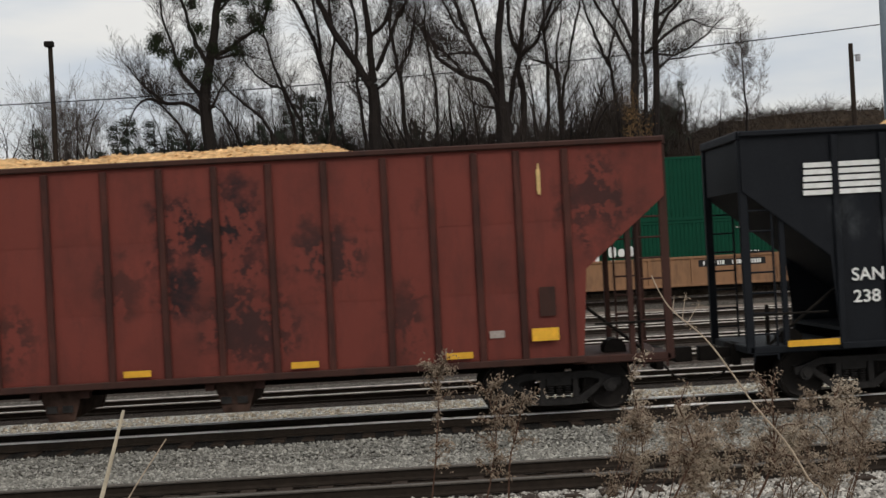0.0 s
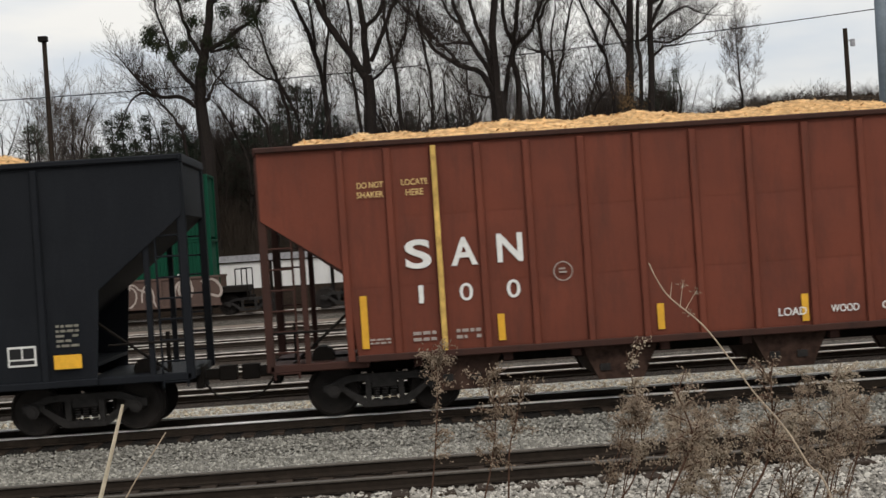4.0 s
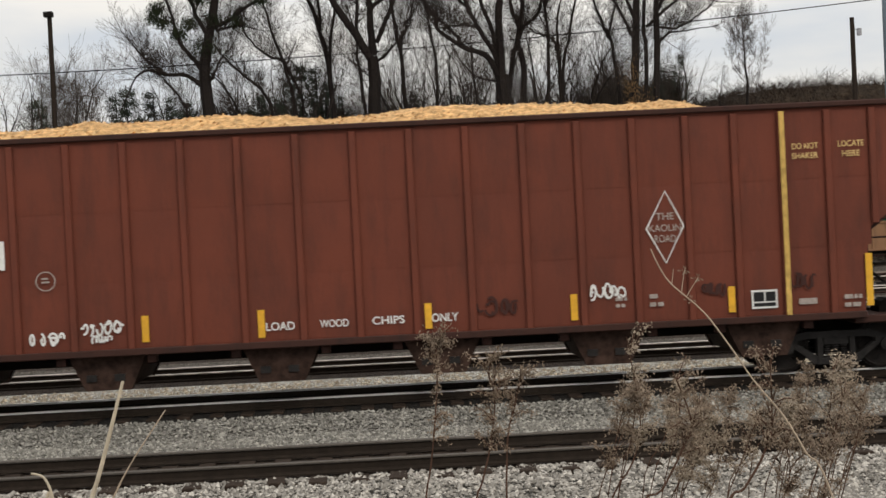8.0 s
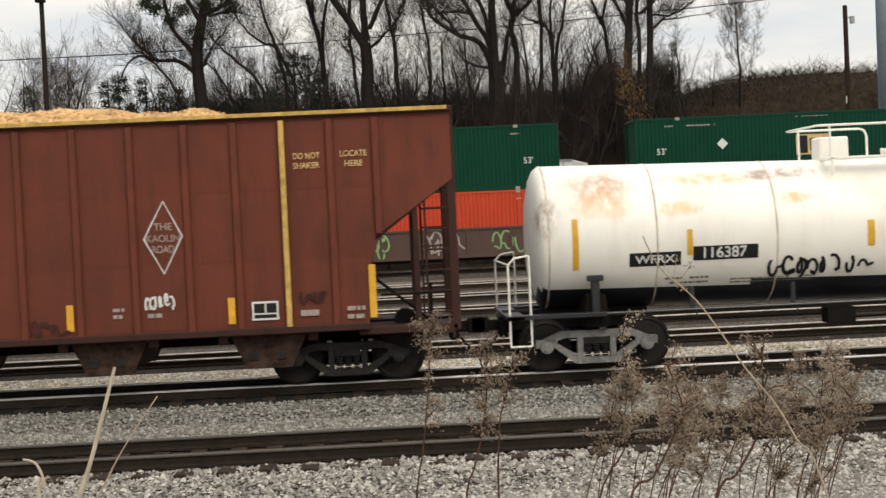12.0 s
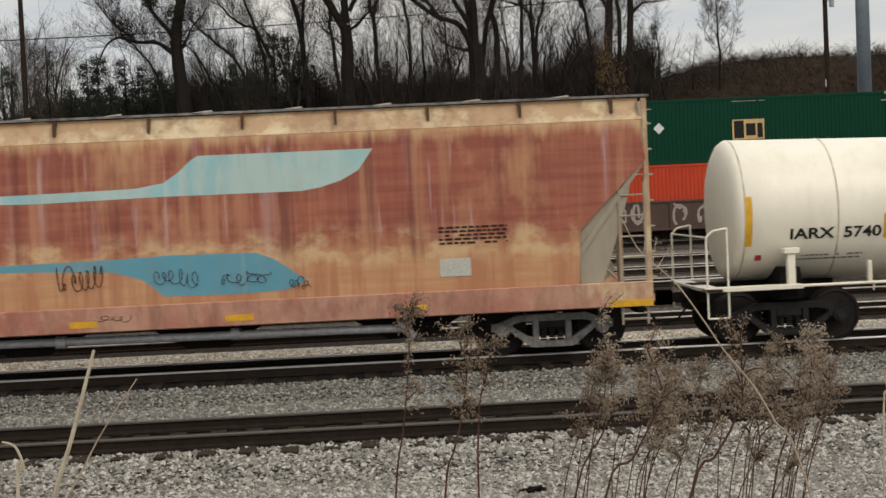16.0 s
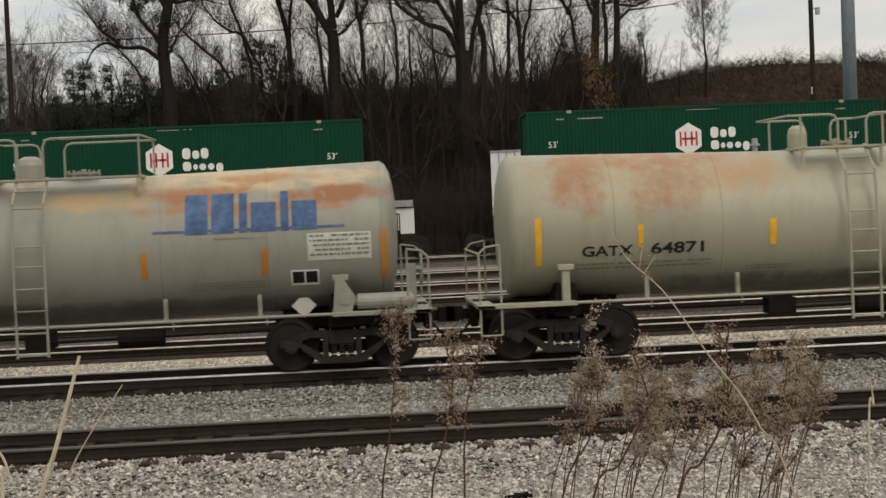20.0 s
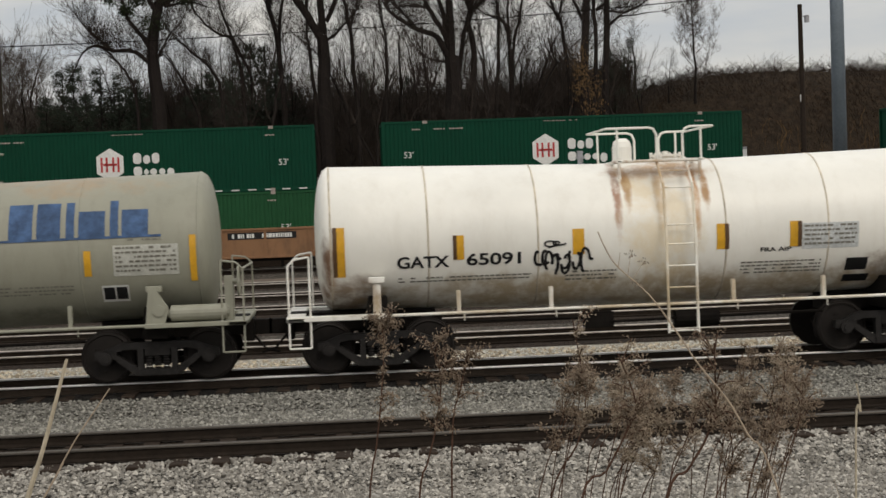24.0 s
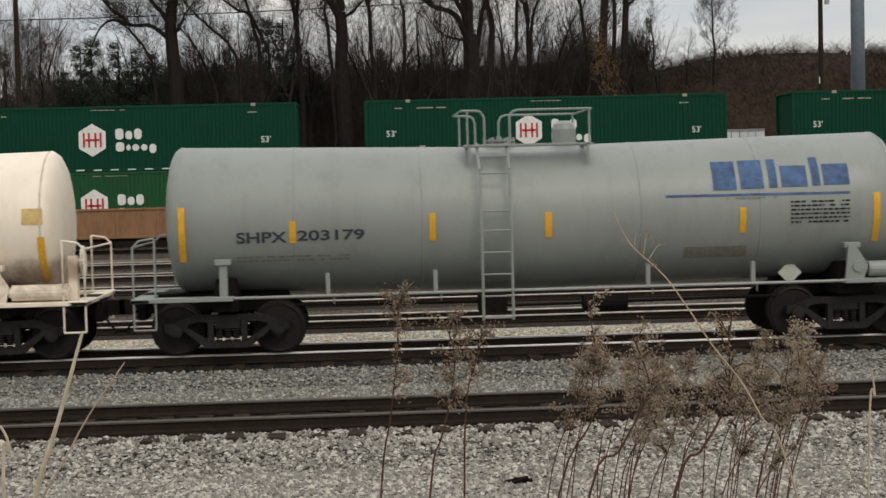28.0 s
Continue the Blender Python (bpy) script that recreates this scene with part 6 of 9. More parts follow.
M["stripe"] = plain("yellowed_stripe_paint", (0.55, 0.36, 0.10), 0.6, 0, 0.3, 6)
M["scrawl_dark"] = plain("faded_dark_spray_paint", (0.05, 0.018, 0.014), 0.7, 0, 0.2)
M["pale_panel"] = plain("pale_printed_panel", (0.52, 0.52, 0.47), 0.5, 0, 0.15, 30)
M["grey_panel"] = plain("pale_grey_printed_panel", (0.60, 0.62, 0.62), 0.5, 0, 0.25, 30)
M["dark_panel"] = plain("dark_printed_panel", (0.06, 0.065, 0.075), 0.5, 0, 0.5, 40)
M["brown_tape"] = plain("faded_brown_tape", (0.10, 0.05, 0.02), 0.5, 0, 0.1)
M["amber_tape"] = plain("faded_amber_tape", (0.42, 0.17, 0.03), 0.45, 0, 0.15)
hopper_art(c_car, "100")
hopper_art(d_car, "111")
hopper_art(e_car, "133")
decal(e_car, "top_stripe", M["stripe"], 11.0, 20.8, 4.70, 4.765, -1.612, "worn yellow stripe along the top chord")
tag(d_car, 4, 4.80, 5.47, 1.19, 1.42, M["white"], 101, y=S_Y - 0.02, r=0.02)
tag(d_car, 5, 5.70, 6.38, 1.36, 1.56, M["white"], 102, y=S_Y - 0.02, r=0.018)
squiggle(d_car, 5.877, 6.269, 1.208, 1.366, M["white"], 103, y=S_Y - 0.02, r=0.022, loops=5)
tag(d_car, 4, 12.5, 13.24, 1.36, 1.64, M["scrawl_dark"], 104, y=S_Y - 0.02, r=0.02)
tag(d_car, 5, 14.46, 15.10, 1.52, 1.74, M["white"], 105, y=S_Y - 0.02, r=0.018)
squiggle(d_car, 16.425, 16.87, 1.425, 1.748, M["scrawl_dark"], 106, y=S_Y - 0.02, r=0.03, loops=5)
squiggle(d_car, 18.016, 18.463, 1.492, 1.815, M["scrawl_dark"], 107, y=S_Y - 0.02, r=0.025, loops=5)
tag(e_car, 5, 15.47, 16.0, 1.50, 1.72, M["white"], 108, y=S_Y - 0.02, r=0.018)
tag(e_car, 4, 13.5, 14.14, 1.10, 1.34, M["scrawl_dark"], 109, y=S_Y - 0.02, r=0.02)
squiggle(e_car, 18.104, 18.6, 1.439, 1.682, M["scrawl_dark"], 110, y=S_Y - 0.02, r=0.03, loops=5)
decal(d_car, "sill_patch", M["white"], 1.522, 2.161, 1.047, 1.163, S_Y - 0.075, "white painted sill patch")
decal(d_car, "sill_patch", M["white"], 2.348, 2.979, 1.052, 1.158, S_Y - 0.075, "white painted sill patch")
decal(d_car, "sill_patch", M["white"], 3.166, 3.75, 1.047, 1.156, S_Y - 0.075, "white painted sill patch")
decal(b_car, "brand_stripe", M["white"], 1.09, 2.792, 4.066, 4.151, S_Y - 0.02, "white horizontal brand stripe")
decal(b_car, "brand_stripe", M["white"], 1.084, 2.757, 3.946, 4.031, S_Y - 0.02, "white horizontal brand stripe")
decal(b_car, "brand_stripe", M["white"], 1.078, 2.722, 3.826, 3.911, S_Y - 0.02, "white horizontal brand stripe")
decal(b_car, "brand_stripe", M["white"], 1.072, 2.686, 3.706, 3.791, S_Y - 0.02, "white horizontal brand stripe")
decal(b_car, "brand_stripe", M["white"], 1.066, 2.651, 3.586, 3.671, S_Y - 0.02, "white horizontal brand stripe")
flat(b_car, "brand_shape", M["white"], [(2.65, 3.57), (2.875, 4.165), (3.168, 4.151), (3.254, 3.902), (3.385, 4.17), (3.62, 4.159), (3.383, 3.543), (3.089, 3.558), (3.034, 3.815), (2.903, 3.557)], S_Y - 0.02, "worn white slanted brand shape")
flat(b_car, "brand_shape", M["white"], [(3.451, 3.54), (3.5, 3.734), (4.031, 3.747), (4.054, 3.805), (3.642, 3.825), (3.634, 4.05), (3.856, 4.167), (4.298, 4.156), (4.357, 3.967), (3.944, 3.967), (3.961, 3.907), (4.284, 3.872), (4.281, 3.627), (4.098, 3.518)], S_Y - 0.02, "worn white slanted brand shape")
words(b_car, 'SAN', 1.839, 2.058, 0.226, M["white"], S_Y - 0.02, 0.564, 0.02)
words(b_car, '238', 1.849, 1.677, 0.221, M["white"], S_Y - 0.02, 0.476, 0.02)
words(b_car, 'LOAD', 4.201, 1.798, 0.106, M["dull_white"], S_Y - 0.02, 0.432, 0.02)
words(b_car, 'WOOD', 5.157, 1.797, 0.106, M["dull_white"], S_Y - 0.02, 0.453, 0.02)
words(b_car, 'CHIPS', 6.077, 1.798, 0.105, M["dull_white"], S_Y - 0.02, 0.475, 0.02)
words(b_car, 'ONLY', 7.051, 1.806, 0.109, M["dull_white"], S_Y - 0.02, 0.407, 0.02)
outline(b_car, [(4.283, 1.98), (4.568, 1.98), (4.568, 2.25), (4.283, 2.25)], 0.03, M["dull_white"], S_Y - 0.02, "square_mark")
tag(b_car, 5, 6.88, 7.60, 1.30, 1.56, M["white"], 111, y=S_Y - 0.02, r=0.013)
tag(b_car, 3, 7.95, 8.50, 1.18, 1.62, M["white"], 112, y=S_Y - 0.02, r=0.013)
tag(b_car, 5, 8.80, 9.60, 1.16, 1.58, M["white"], 113, y=S_Y - 0.02, r=0.014)
decal(b_car, "reflector", M["yellow"], 0.636, 1.546, 0.972, 1.082, S_Y - 0.088, "yellow reflective bar")
decal(b_car, "reflector", M["yellow"], 5.197, 5.674, 0.958, 1.068, S_Y - 0.088, "yellow reflective bar")
decal(b_car, "reflector", M["yellow"], 8.055, 8.528, 0.962, 1.072, S_Y - 0.088, "yellow reflective bar")
decal(b_car, "reflector", M["yellow"], 10.954, 11.432, 0.97, 1.08, S_Y - 0.088, "yellow reflective bar")
decal(b_car, "reflector", M["yellow"], 13.856, 14.319, 0.971, 1.081, S_Y - 0.088, "yellow reflective bar")
decal(b_car, "reflector", M["yellow"], 16.728, 17.207, 0.96, 1.07, S_Y - 0.088, "yellow reflective bar")
decal(b_car, "reflector", M["yellow"], 19.39, 19.86, 1.205, 1.445, S_Y - 0.088, "yellow reflective bar")
plate(b_car, 18.595, 19.083, 1.285, 1.632, S_Y - 0.02)
bars(b_car, "small_print", M["grey_text"], 2.683, 3.122, 1.164, 1.436, 2, S_Y - 0.02, 40)
bars(b_car, "small_print", M["grey_text"], 3.388, 3.906, 1.175, 1.424, 2, S_Y - 0.02, 41)
bars(b_car, "small_print", M["grey_text"], 17.806, 18.244, 1.415, 1.588, 2, S_Y - 0.02, 42)
bars(b_car, "small_print", M["grey_text"], 19.436, 19.828, 1.535, 1.955, 5, S_Y - 0.02, 43)
decal(a_car, "reflector", M["yellow"], 12.743, 13.213, 1.08, 1.19, S_Y - 0.088, "yellow reflective bar")
decal(a_car, "reflector", M["yellow"], 15.603, 16.078, 1.079, 1.189, S_Y - 0.088, "yellow reflective bar")
decal(a_car, "reflector", M["yellow"], 18.263, 18.731, 1.086, 1.196, S_Y - 0.088, "yellow reflective bar")
decal(a_car, "reflector", M["yellow"], 19.767, 20.237, 1.319, 1.539, S_Y - 0.088, "yellow reflective bar")
squiggle(a_car, 19.988, 20.047, 3.727, 4.428, M["cream"], 114, y=S_Y - 0.02, r=0.014, loops=3)
decal(a_car, "badge", M["dull_white"], 19.043, 19.298, 1.408, 1.532, S_Y - 0.02)
decal(a_car, "access_plate", M["red_dark"], 19.935, 20.209, 1.74, 2.245, S_Y - 0.02, "dark access plate")
words(g_car, 'SHPX', 2.313, 2.429, 0.207, M["black"], S_Y - 0.006, 0.871, 0.03)
words(g_car, '43446', 2.295, 1.984, 0.217, M["black"], S_Y - 0.006, 1.082, 0.03)
flat(g_car, "blue_patch", M["blue_swoosh"], [(7.408, 3.215), (9.148, 3.234), (9.926, 3.248), (10.416, 3.324), (10.667, 3.488), (10.871, 3.674), (11.021, 3.765), (14.015, 3.762), (13.753, 3.402), (13.45, 3.239), (13.101, 3.136), (12.754, 3.083), (10.405, 3.091), (8.269, 3.06), (7.42, 3.079)], S_Y + 0.0, "faded light blue painted swoosh", 0.003)
flat(g_car, "blue_patch", M["blue_deep"], [(6.722, 2.016), (7.929, 2.036), (9.578, 2.056), (10.456, 2.084), (11.924, 2.064), (12.213, 1.952), (12.452, 1.794), (12.785, 1.533), (12.435, 1.402), (11.598, 1.364), (10.326, 1.386), (10.139, 1.561), (9.951, 1.697), (9.47, 1.837), (8.212, 1.897), (6.747, 1.937)], S_Y + 0.0, "faded light blue painted swoosh", 0.003)
decal(g_car, "reflector", M["yellow"], 3.651, 3.765, 0.881, 0.991, -1.572, "yellow reflective bar")
decal(g_car, "reflector", M["yellow"], 6.313, 6.793, 0.9, 1.01, -1.572, "yellow reflective bar")
decal(g_car, "reflector", M["yellow"], 8.71, 9.185, 0.909, 1.019, -1.572, "yellow reflective bar")
decal(g_car, "reflector", M["yellow"], 11.355, 11.845, 0.907, 1.017, -1.572, "yellow reflective bar")
decal(g_car, "reflector", M["yellow"], 14.344, 14.83, 0.919, 1.029, -1.572, "yellow reflective bar")
bars(g_car, "small_print", M["red_dark"], 15.089, 16.282, 2.015, 2.354, 5, S_Y - 0.006, 61)
decal(g_car, "placard", M["pale_panel"], 15.087, 15.623, 1.492, 1.802, S_Y - 0.004, "pale faded placard")
bars(g_car, "small_print", M["red_dark"], 2.274, 3.146, 1.51, 1.668, 2, S_Y - 0.006, 62)
squiggle(g_car, 8.447, 9.416, 1.467, 2.005, M["scrawl_dark"], 115, y=S_Y - 0.02, r=0.012, loops=6)
squiggle(g_car, 10.098, 11.024, 1.514, 1.861, M["scrawl_dark"], 116, y=S_Y - 0.02, r=0.009, loops=5)
squiggle(g_car, 11.219, 12.198, 1.46, 1.806, M["scrawl_dark"], 117, y=S_Y - 0.02, r=0.009, loops=5)
squiggle(g_car, 12.44, 12.882, 1.373, 1.626, M["scrawl_dark"], 118, y=S_Y - 0.02, r=0.009, loops=4)
squiggle(g_car, 8.366, 9.821, 0.962, 1.137, M["scrawl_dark"], 119, y=S_Y - 0.02, r=0.009, loops=8)

def prism_of(pts, y):
    bm = bmesh.new()
    prism(bm, pts, y - 0.01, y + 0.02)
    return bm



# white tank with the black belly
f_write('116387', 3.081, 1.9, 0.199, M["white"], 0.769, 0.02)
f_patch("number_plate", M["black"], 2.898, 4.051, 1.869, 2.119, "black number field", 0.006)
f_patch("number_plate", M["black"], 1.768, 2.68, 1.805, 2.047, "black number field", 0.006)
f_write("WFRX", 1.868, 1.855, 0.142, M["white"], 0.712, 0.02)
f_patch("reflector", M["yellow"], 2.796, 2.89, 1.975, 2.424, "yellow reflective bar")
f_patch("reflector", M["yellow"], 6.007, 6.129, 1.984, 2.444, "yellow reflective bar")
f_patch("reflector", M["yellow"], 9.209, 9.312, 2.075, 2.449, "yellow reflective bar")
f_patch("reflector", M["yellow"], 12.248, 12.379, 1.826, 2.72, "yellow reflective bar")
f_patch("reflector", M["yellow"], 0.769, 0.872, 1.792, 2.692, "yellow reflective bar")
tag(f_car, 8, 4.2, 6.0, 1.52, 1.82, M["scrawl_black"], 120, f_y, r=0.026)
sprayed(f_car, "VICe", 7.32, 8.95, 1.84, 2.20, M["scrawl_black"], 121, f_y, r=0.022, rise=0.10)
squiggle(f_car, 8.90, 9.48, 1.90, 2.06, M["scrawl_black"], 122, skin=f_y, r=0.026, loops=2)
f_write('CALCIUM CARBONATE OR', 10.606, 2.145, 0.092, M["black"], 1.447, 0.012)
f_write('CLAY SLURRY ONLY', 10.601, 2.005, 0.092, M["black"], 1.151, 0.012)
f_patch('panel', M["grey_panel"], 9.398, 10.483, 1.904, 2.349, '', 0.006)
wrap_bars(f_car, lambda x, z: f_y(x, z) - 0.004, 9.438, 10.443, 1.934, 2.319, 5, M["grey_text"], 123)
f_patch('data_plate', M["black"], 10.201, 10.561, 1.453, 1.654, 'small black data plate', 0.006)
wrap_bars(f_car, f_y, 3.58, 5.037, 1.399, 1.517, 2, M["grey_text"], 124)
wrap_bars(f_car, f_y, 7.967, 8.905, 1.45, 1.715, 3, M["grey_text"], 125)
wrap_bars(f_car, f_y, 2.412, 3.184, 1.415, 1.584, 2, M["grey_text"], 126)
# ivory tank
h_patch("reflector", M["yellow"], 0.357, 0.479, 1.747, 2.627, "yellow reflective bar")
h_patch("reflector", M["yellow"], 2.849, 2.943, 1.797, 2.235, "yellow reflective bar")
h_patch("reflector", M["yellow"], 4.191, 4.294, 1.812, 2.271, "yellow reflective bar")
h_patch("reflector", M["yellow"], 6.351, 6.464, 1.808, 2.268, "yellow reflective bar")
h_patch("reflector", M["yellow"], 8.856, 8.959, 1.818, 2.281, "yellow reflective bar")
h_patch("reflector", M["yellow"], 10.997, 11.138, 1.799, 2.681, "yellow reflective bar")
h_write('IARX', 1.166, 1.839, 0.193, M["black"], 0.798, 0.03)
h_write('5740', 2.133, 1.832, 0.199, M["black"], 0.673, 0.03)
wrap_bars(h_car, h_y, 1.265, 2.512, 1.42, 1.551, 2, M["grey_text"], 127)
wrap_bars(h_car, h_y, 3.362, 4.257, 1.41, 1.578, 3, M["grey_text"], 128)
wrap_bars(h_car, h_y, 5.448, 6.261, 1.474, 1.634, 3, M["grey_text"], 129)
wrap_bars(h_car, h_y, 7.419, 8.417, 1.612, 1.661, 1, M["grey_text"], 130)
wrap_bars(h_car, h_y, 6.842, 7.297, 1.381, 1.488, 2, M["grey_text"], 131)
h_patch('red_tag', M["red_mark"], 0.57, 0.689, 1.479, 1.578, '', 0.006)
h_write('FRA AIP', 9.204, 1.92, 0.105, M["black"], 0.574, 0.02)
h_patch('panel', M["dark_panel"], 9.827, 10.878, 1.766, 2.202, 'dark printed data panel', 0.006)
wrap_bars(h_car, lambda x, z: h_y(x, z) - 0.004, 9.867, 10.838, 1.796, 2.172, 4, M["grey_text"], 132)
h_patch('data_plate', M["black"], 9.301, 9.72, 1.463, 1.643, 'small black data plate', 0.006)
# grey tank with rust streaks
i_patch("reflector", M["amber_tape"], 0.418, 0.53, 1.58, 2.404, "yellow reflective bar")
i_patch("reflector", M["amber_tape"], 2.506, 2.628, 1.752, 2.18, "yellow reflective bar")
i_patch("reflector", M["amber_tape"], 4.252, 4.383, 1.769, 2.227, "yellow reflective bar")
i_patch("reflector", M["amber_tape"], 6.947, 7.059, 1.772, 2.222, "yellow reflective bar")
i_patch("reflector", M["amber_tape"], 9.019, 9.141, 1.742, 2.207, "yellow reflective bar")
i_patch("reflector", M["amber_tape"], 11.098, 11.22, 1.599, 2.463, "yellow reflective bar")
i_write('SHPX', 1.588, 1.978, 0.208, M["black"], 0.841, 0.03)
i_write('206046', 2.667, 1.997, 0.206, M["black"], 1.101, 0.03)
wrap_bars(i_car, i_y, 1.581, 3.435, 1.551, 1.73, 2, M["grey_text"], 133)
wrap_bars(i_car, i_y, 7.828, 9.08, 1.501, 1.654, 3, M["grey_text"], 134)
wrap_bars(i_car, i_y, 8.196, 9.05, 2.367, 2.427, 1, M["grey_text"], 135)
blocks(i_car, 7.733, 10.007, 2.504, 3.188, M["blue_mark"], skin=i_y, rise=0.012)
for k in range(8):
    i_patch("brand_line", M["blue_mark"], 7.172 + 0.413 * k, 7.172 + 0.413 * (k + 1), 2.542 + -0.001 * k, 2.582 + -0.001 * k)
i_patch('panel', M["pale_panel"], 9.825, 10.933, 1.971, 2.442, 'pale printed data panel', 0.006)
wrap_bars(i_car, lambda x, z: i_y(x, z) - 0.004, 9.865, 10.893, 2.001, 2.412, 5, M["grey_text"], 136)
i_patch("data_plate", M["white"], 9.513, 10.007, 1.534, 1.813, "white-edged dark data plate", 0.006)
i_patch("plate_field", M["black"], 9.543, 9.745, 1.576, 1.78)
i_patch("plate_field", M["black"], 9.775, 9.977, 1.576, 1.78)
part("placard_diamond", mesh_of("placard_diamond", prism_of([(9.706, 0.937), (9.926, 1.157), (9.706, 1.377), (9.486, 1.157)], i_y(9.706, 1.223) - 0.10), M["pale_panel"]), None, i_car, "diamond placard holder")
# olive tank with rust patches
j_patch("reflector", M["yellow"], 0.629, 0.742, 1.674, 2.539, "yellow reflective bar")
j_patch("reflector", M["yellow"], 2.456, 2.55, 1.937, 2.339, "yellow reflective bar")
j_patch("reflector", M["yellow"], 4.811, 4.933, 1.885, 2.349, "yellow reflective bar")
j_patch("reflector", M["yellow"], 7.234, 7.356, 1.932, 2.378, "yellow reflective bar")
j_patch("reflector", M["yellow"], 9.221, 9.334, 1.929, 2.339, "yellow reflective bar")
j_patch("reflector", M["yellow"], 11.041, 11.173, 1.69, 2.587, "yellow reflective bar")
j_write('GATX', 1.456, 1.806, 0.185, M["black"], 0.911, 0.03)
j_write('64871', 2.683, 1.807, 0.204, M["black"], 0.945, 0.03)
wrap_bars(j_car, j_y, 1.351, 3.764, 1.534, 1.686, 2, M["grey_text"], 137)
wrap_bars(j_car, j_y, 4.414, 5.347, 1.426, 1.528, 2, M["grey_text"], 138)
blocks(j_car, 8.418, 10.826, 2.481, 3.121, M["blue_mark"], skin=j_y, rise=0.014)
for k in range(8):
    j_patch("brand_line", M["blue_mark"], 7.535 + 0.413 * k, 7.535 + 0.413 * (k + 1), 2.466 + -0.001 * k, 2.506 + -0.001 * k)
j_patch('panel', M["pale_panel"], 8.047, 9.181, 1.784, 2.283, 'pale printed data panel', 0.006)
wrap_bars(j_car, lambda x, z: j_y(x, z) - 0.004, 8.087, 9.141, 1.814, 2.253, 6, M["grey_text"], 139)
wrap_bars(j_car, j_y, 7.549, 9.122, 1.434, 1.716, 4, M["grey_text"], 140)
j_patch("data_plate", M["white"], 9.341, 9.823, 1.43, 1.722, "white-edged dark data plate", 0.006)
j_patch("plate_field", M["black"], 9.371, 9.568, 1.474, 1.687)
j_patch("plate_field", M["black"], 9.596, 9.793, 1.474, 1.687)
wrap_bars(j_car, j_y, 10.008, 10.869, 2.086, 2.178, 2, M["grey_text"], 141)
# dull olive tank
k_write('RGCX', 1.536, 1.835, 0.221, M["black"], 0.906, 0.03)
k_write('29240', 2.664, 1.833, 0.221, M["black"], 1.088, 0.03)
k_patch("reflector", M["yellow"], 0.575, 0.675, 1.753, 2.386, "yellow reflective bar")
k_patch("reflector", M["yellow"], 2.528, 2.628, 1.958, 2.437, "yellow reflective bar")
k_patch("reflector", M["yellow"], 4.951, 5.051, 1.934, 2.403, "yellow reflective bar")
wrap_bars(k_car, k_y, 1.569, 3.343, 1.594, 1.735, 2, M["grey_text"], 142)
k_patch("reflector", M["yellow"], 11.099, 11.212, 1.762, 2.568, "yellow reflective bar")
k_patch("reflector", M["yellow"], 9.291, 9.413, 1.906, 2.346, "yellow reflective bar")
blocks(k_car, 8.027, 10.403, 2.537, 3.175, M["blue_mark"], skin=k_y, rise=0.031)
for k in range(8):
    k_patch("brand_line", M["blue_mark"], 7.512 + 0.389 * k, 7.512 + 0.389 * (k + 1), 2.533 + 0.003 * k, 2.573 + 0.003 * k)
k_patch('panel', M["pale_panel"], 9.79, 10.905, 1.891, 2.426, 'pale printed data panel', 0.006)
wrap_bars(k_car, lambda x, z: k_y(x, z) - 0.004, 9.83, 10.865, 1.921, 2.396, 6, M["grey_text"], 143)
k_patch("data_plate", M["white"], 9.558, 10.019, 1.441, 1.735, "white-edged dark data plate", 0.006)
k_patch("plate_field", M["black"], 9.588, 9.775, 1.485, 1.7)
k_patch("plate_field", M["black"], 9.802, 9.989, 1.485, 1.7)
wrap_bars(k_car, k_y, 7.826, 9.111, 1.572, 1.761, 3, M["grey_text"], 144)
wrap_bars(k_car, k_y, 10.044, 10.612, 2.467, 2.528, 1, M["grey_text"], 145)
# bright white tank
l_patch("reflector", M["yellow"], 0.395, 0.602, 1.707, 2.579, "yellow reflective bar")
l_patch("reflector", M["brown_tape"], 0.393, 0.465, 1.71, 2.582, "yellow reflective bar", 0.017)
l_patch("reflector", M["yellow"], 2.497, 2.684, 1.945, 2.371, "yellow reflective bar")
l_patch("reflector", M["brown_tape"], 2.493, 2.559, 1.947, 2.374, "yellow reflective bar", 0.017)
l_patch("reflector", M["yellow"], 4.603, 4.81, 1.961, 2.409, "yellow reflective bar")
l_patch("reflector", M["yellow"], 7.178, 7.394, 1.95, 2.401, "yellow reflective bar")
l_patch("reflector", M["brown_tape"], 7.324, 7.399, 1.947, 2.398, "yellow reflective bar", 0.017)
l_patch("reflector", M["yellow"], 8.503, 8.709, 1.948, 2.401, "yellow reflective bar")
l_patch("reflector", M["brown_tape"], 8.643, 8.715, 1.945, 2.399, "yellow reflective bar", 0.017)
l_patch("reflector", M["yellow"], 10.942, 11.139, 1.668, 2.539, "yellow reflective bar")
l_patch("reflector", M["brown_tape"], 10.938, 11.007, 1.67, 2.541, "yellow reflective bar", 0.017)
l_write('GATX', 1.509, 1.82, 0.208, M["black"], 0.911, 0.03)
l_write('65091', 2.729, 1.831, 0.217, M["black"], 0.956, 0.03)
tag(l_car, 6, 3.86, 4.92, 1.66, 2.02, M["scrawl_black"], 146, l_y, r=0.024)
squiggle(l_car, 4.067, 4.467, 2.087, 2.228, M["scrawl_black"], 147, skin=l_y, r=0.02, loops=2)
wrap_bars(l_car, l_y, 1.523, 3.876, 1.535, 1.654, 2, M["grey_text"], 148)
wrap_bars(l_car, l_y, 4.478, 5.39, 1.461, 1.668, 3, M["grey_text"], 149)
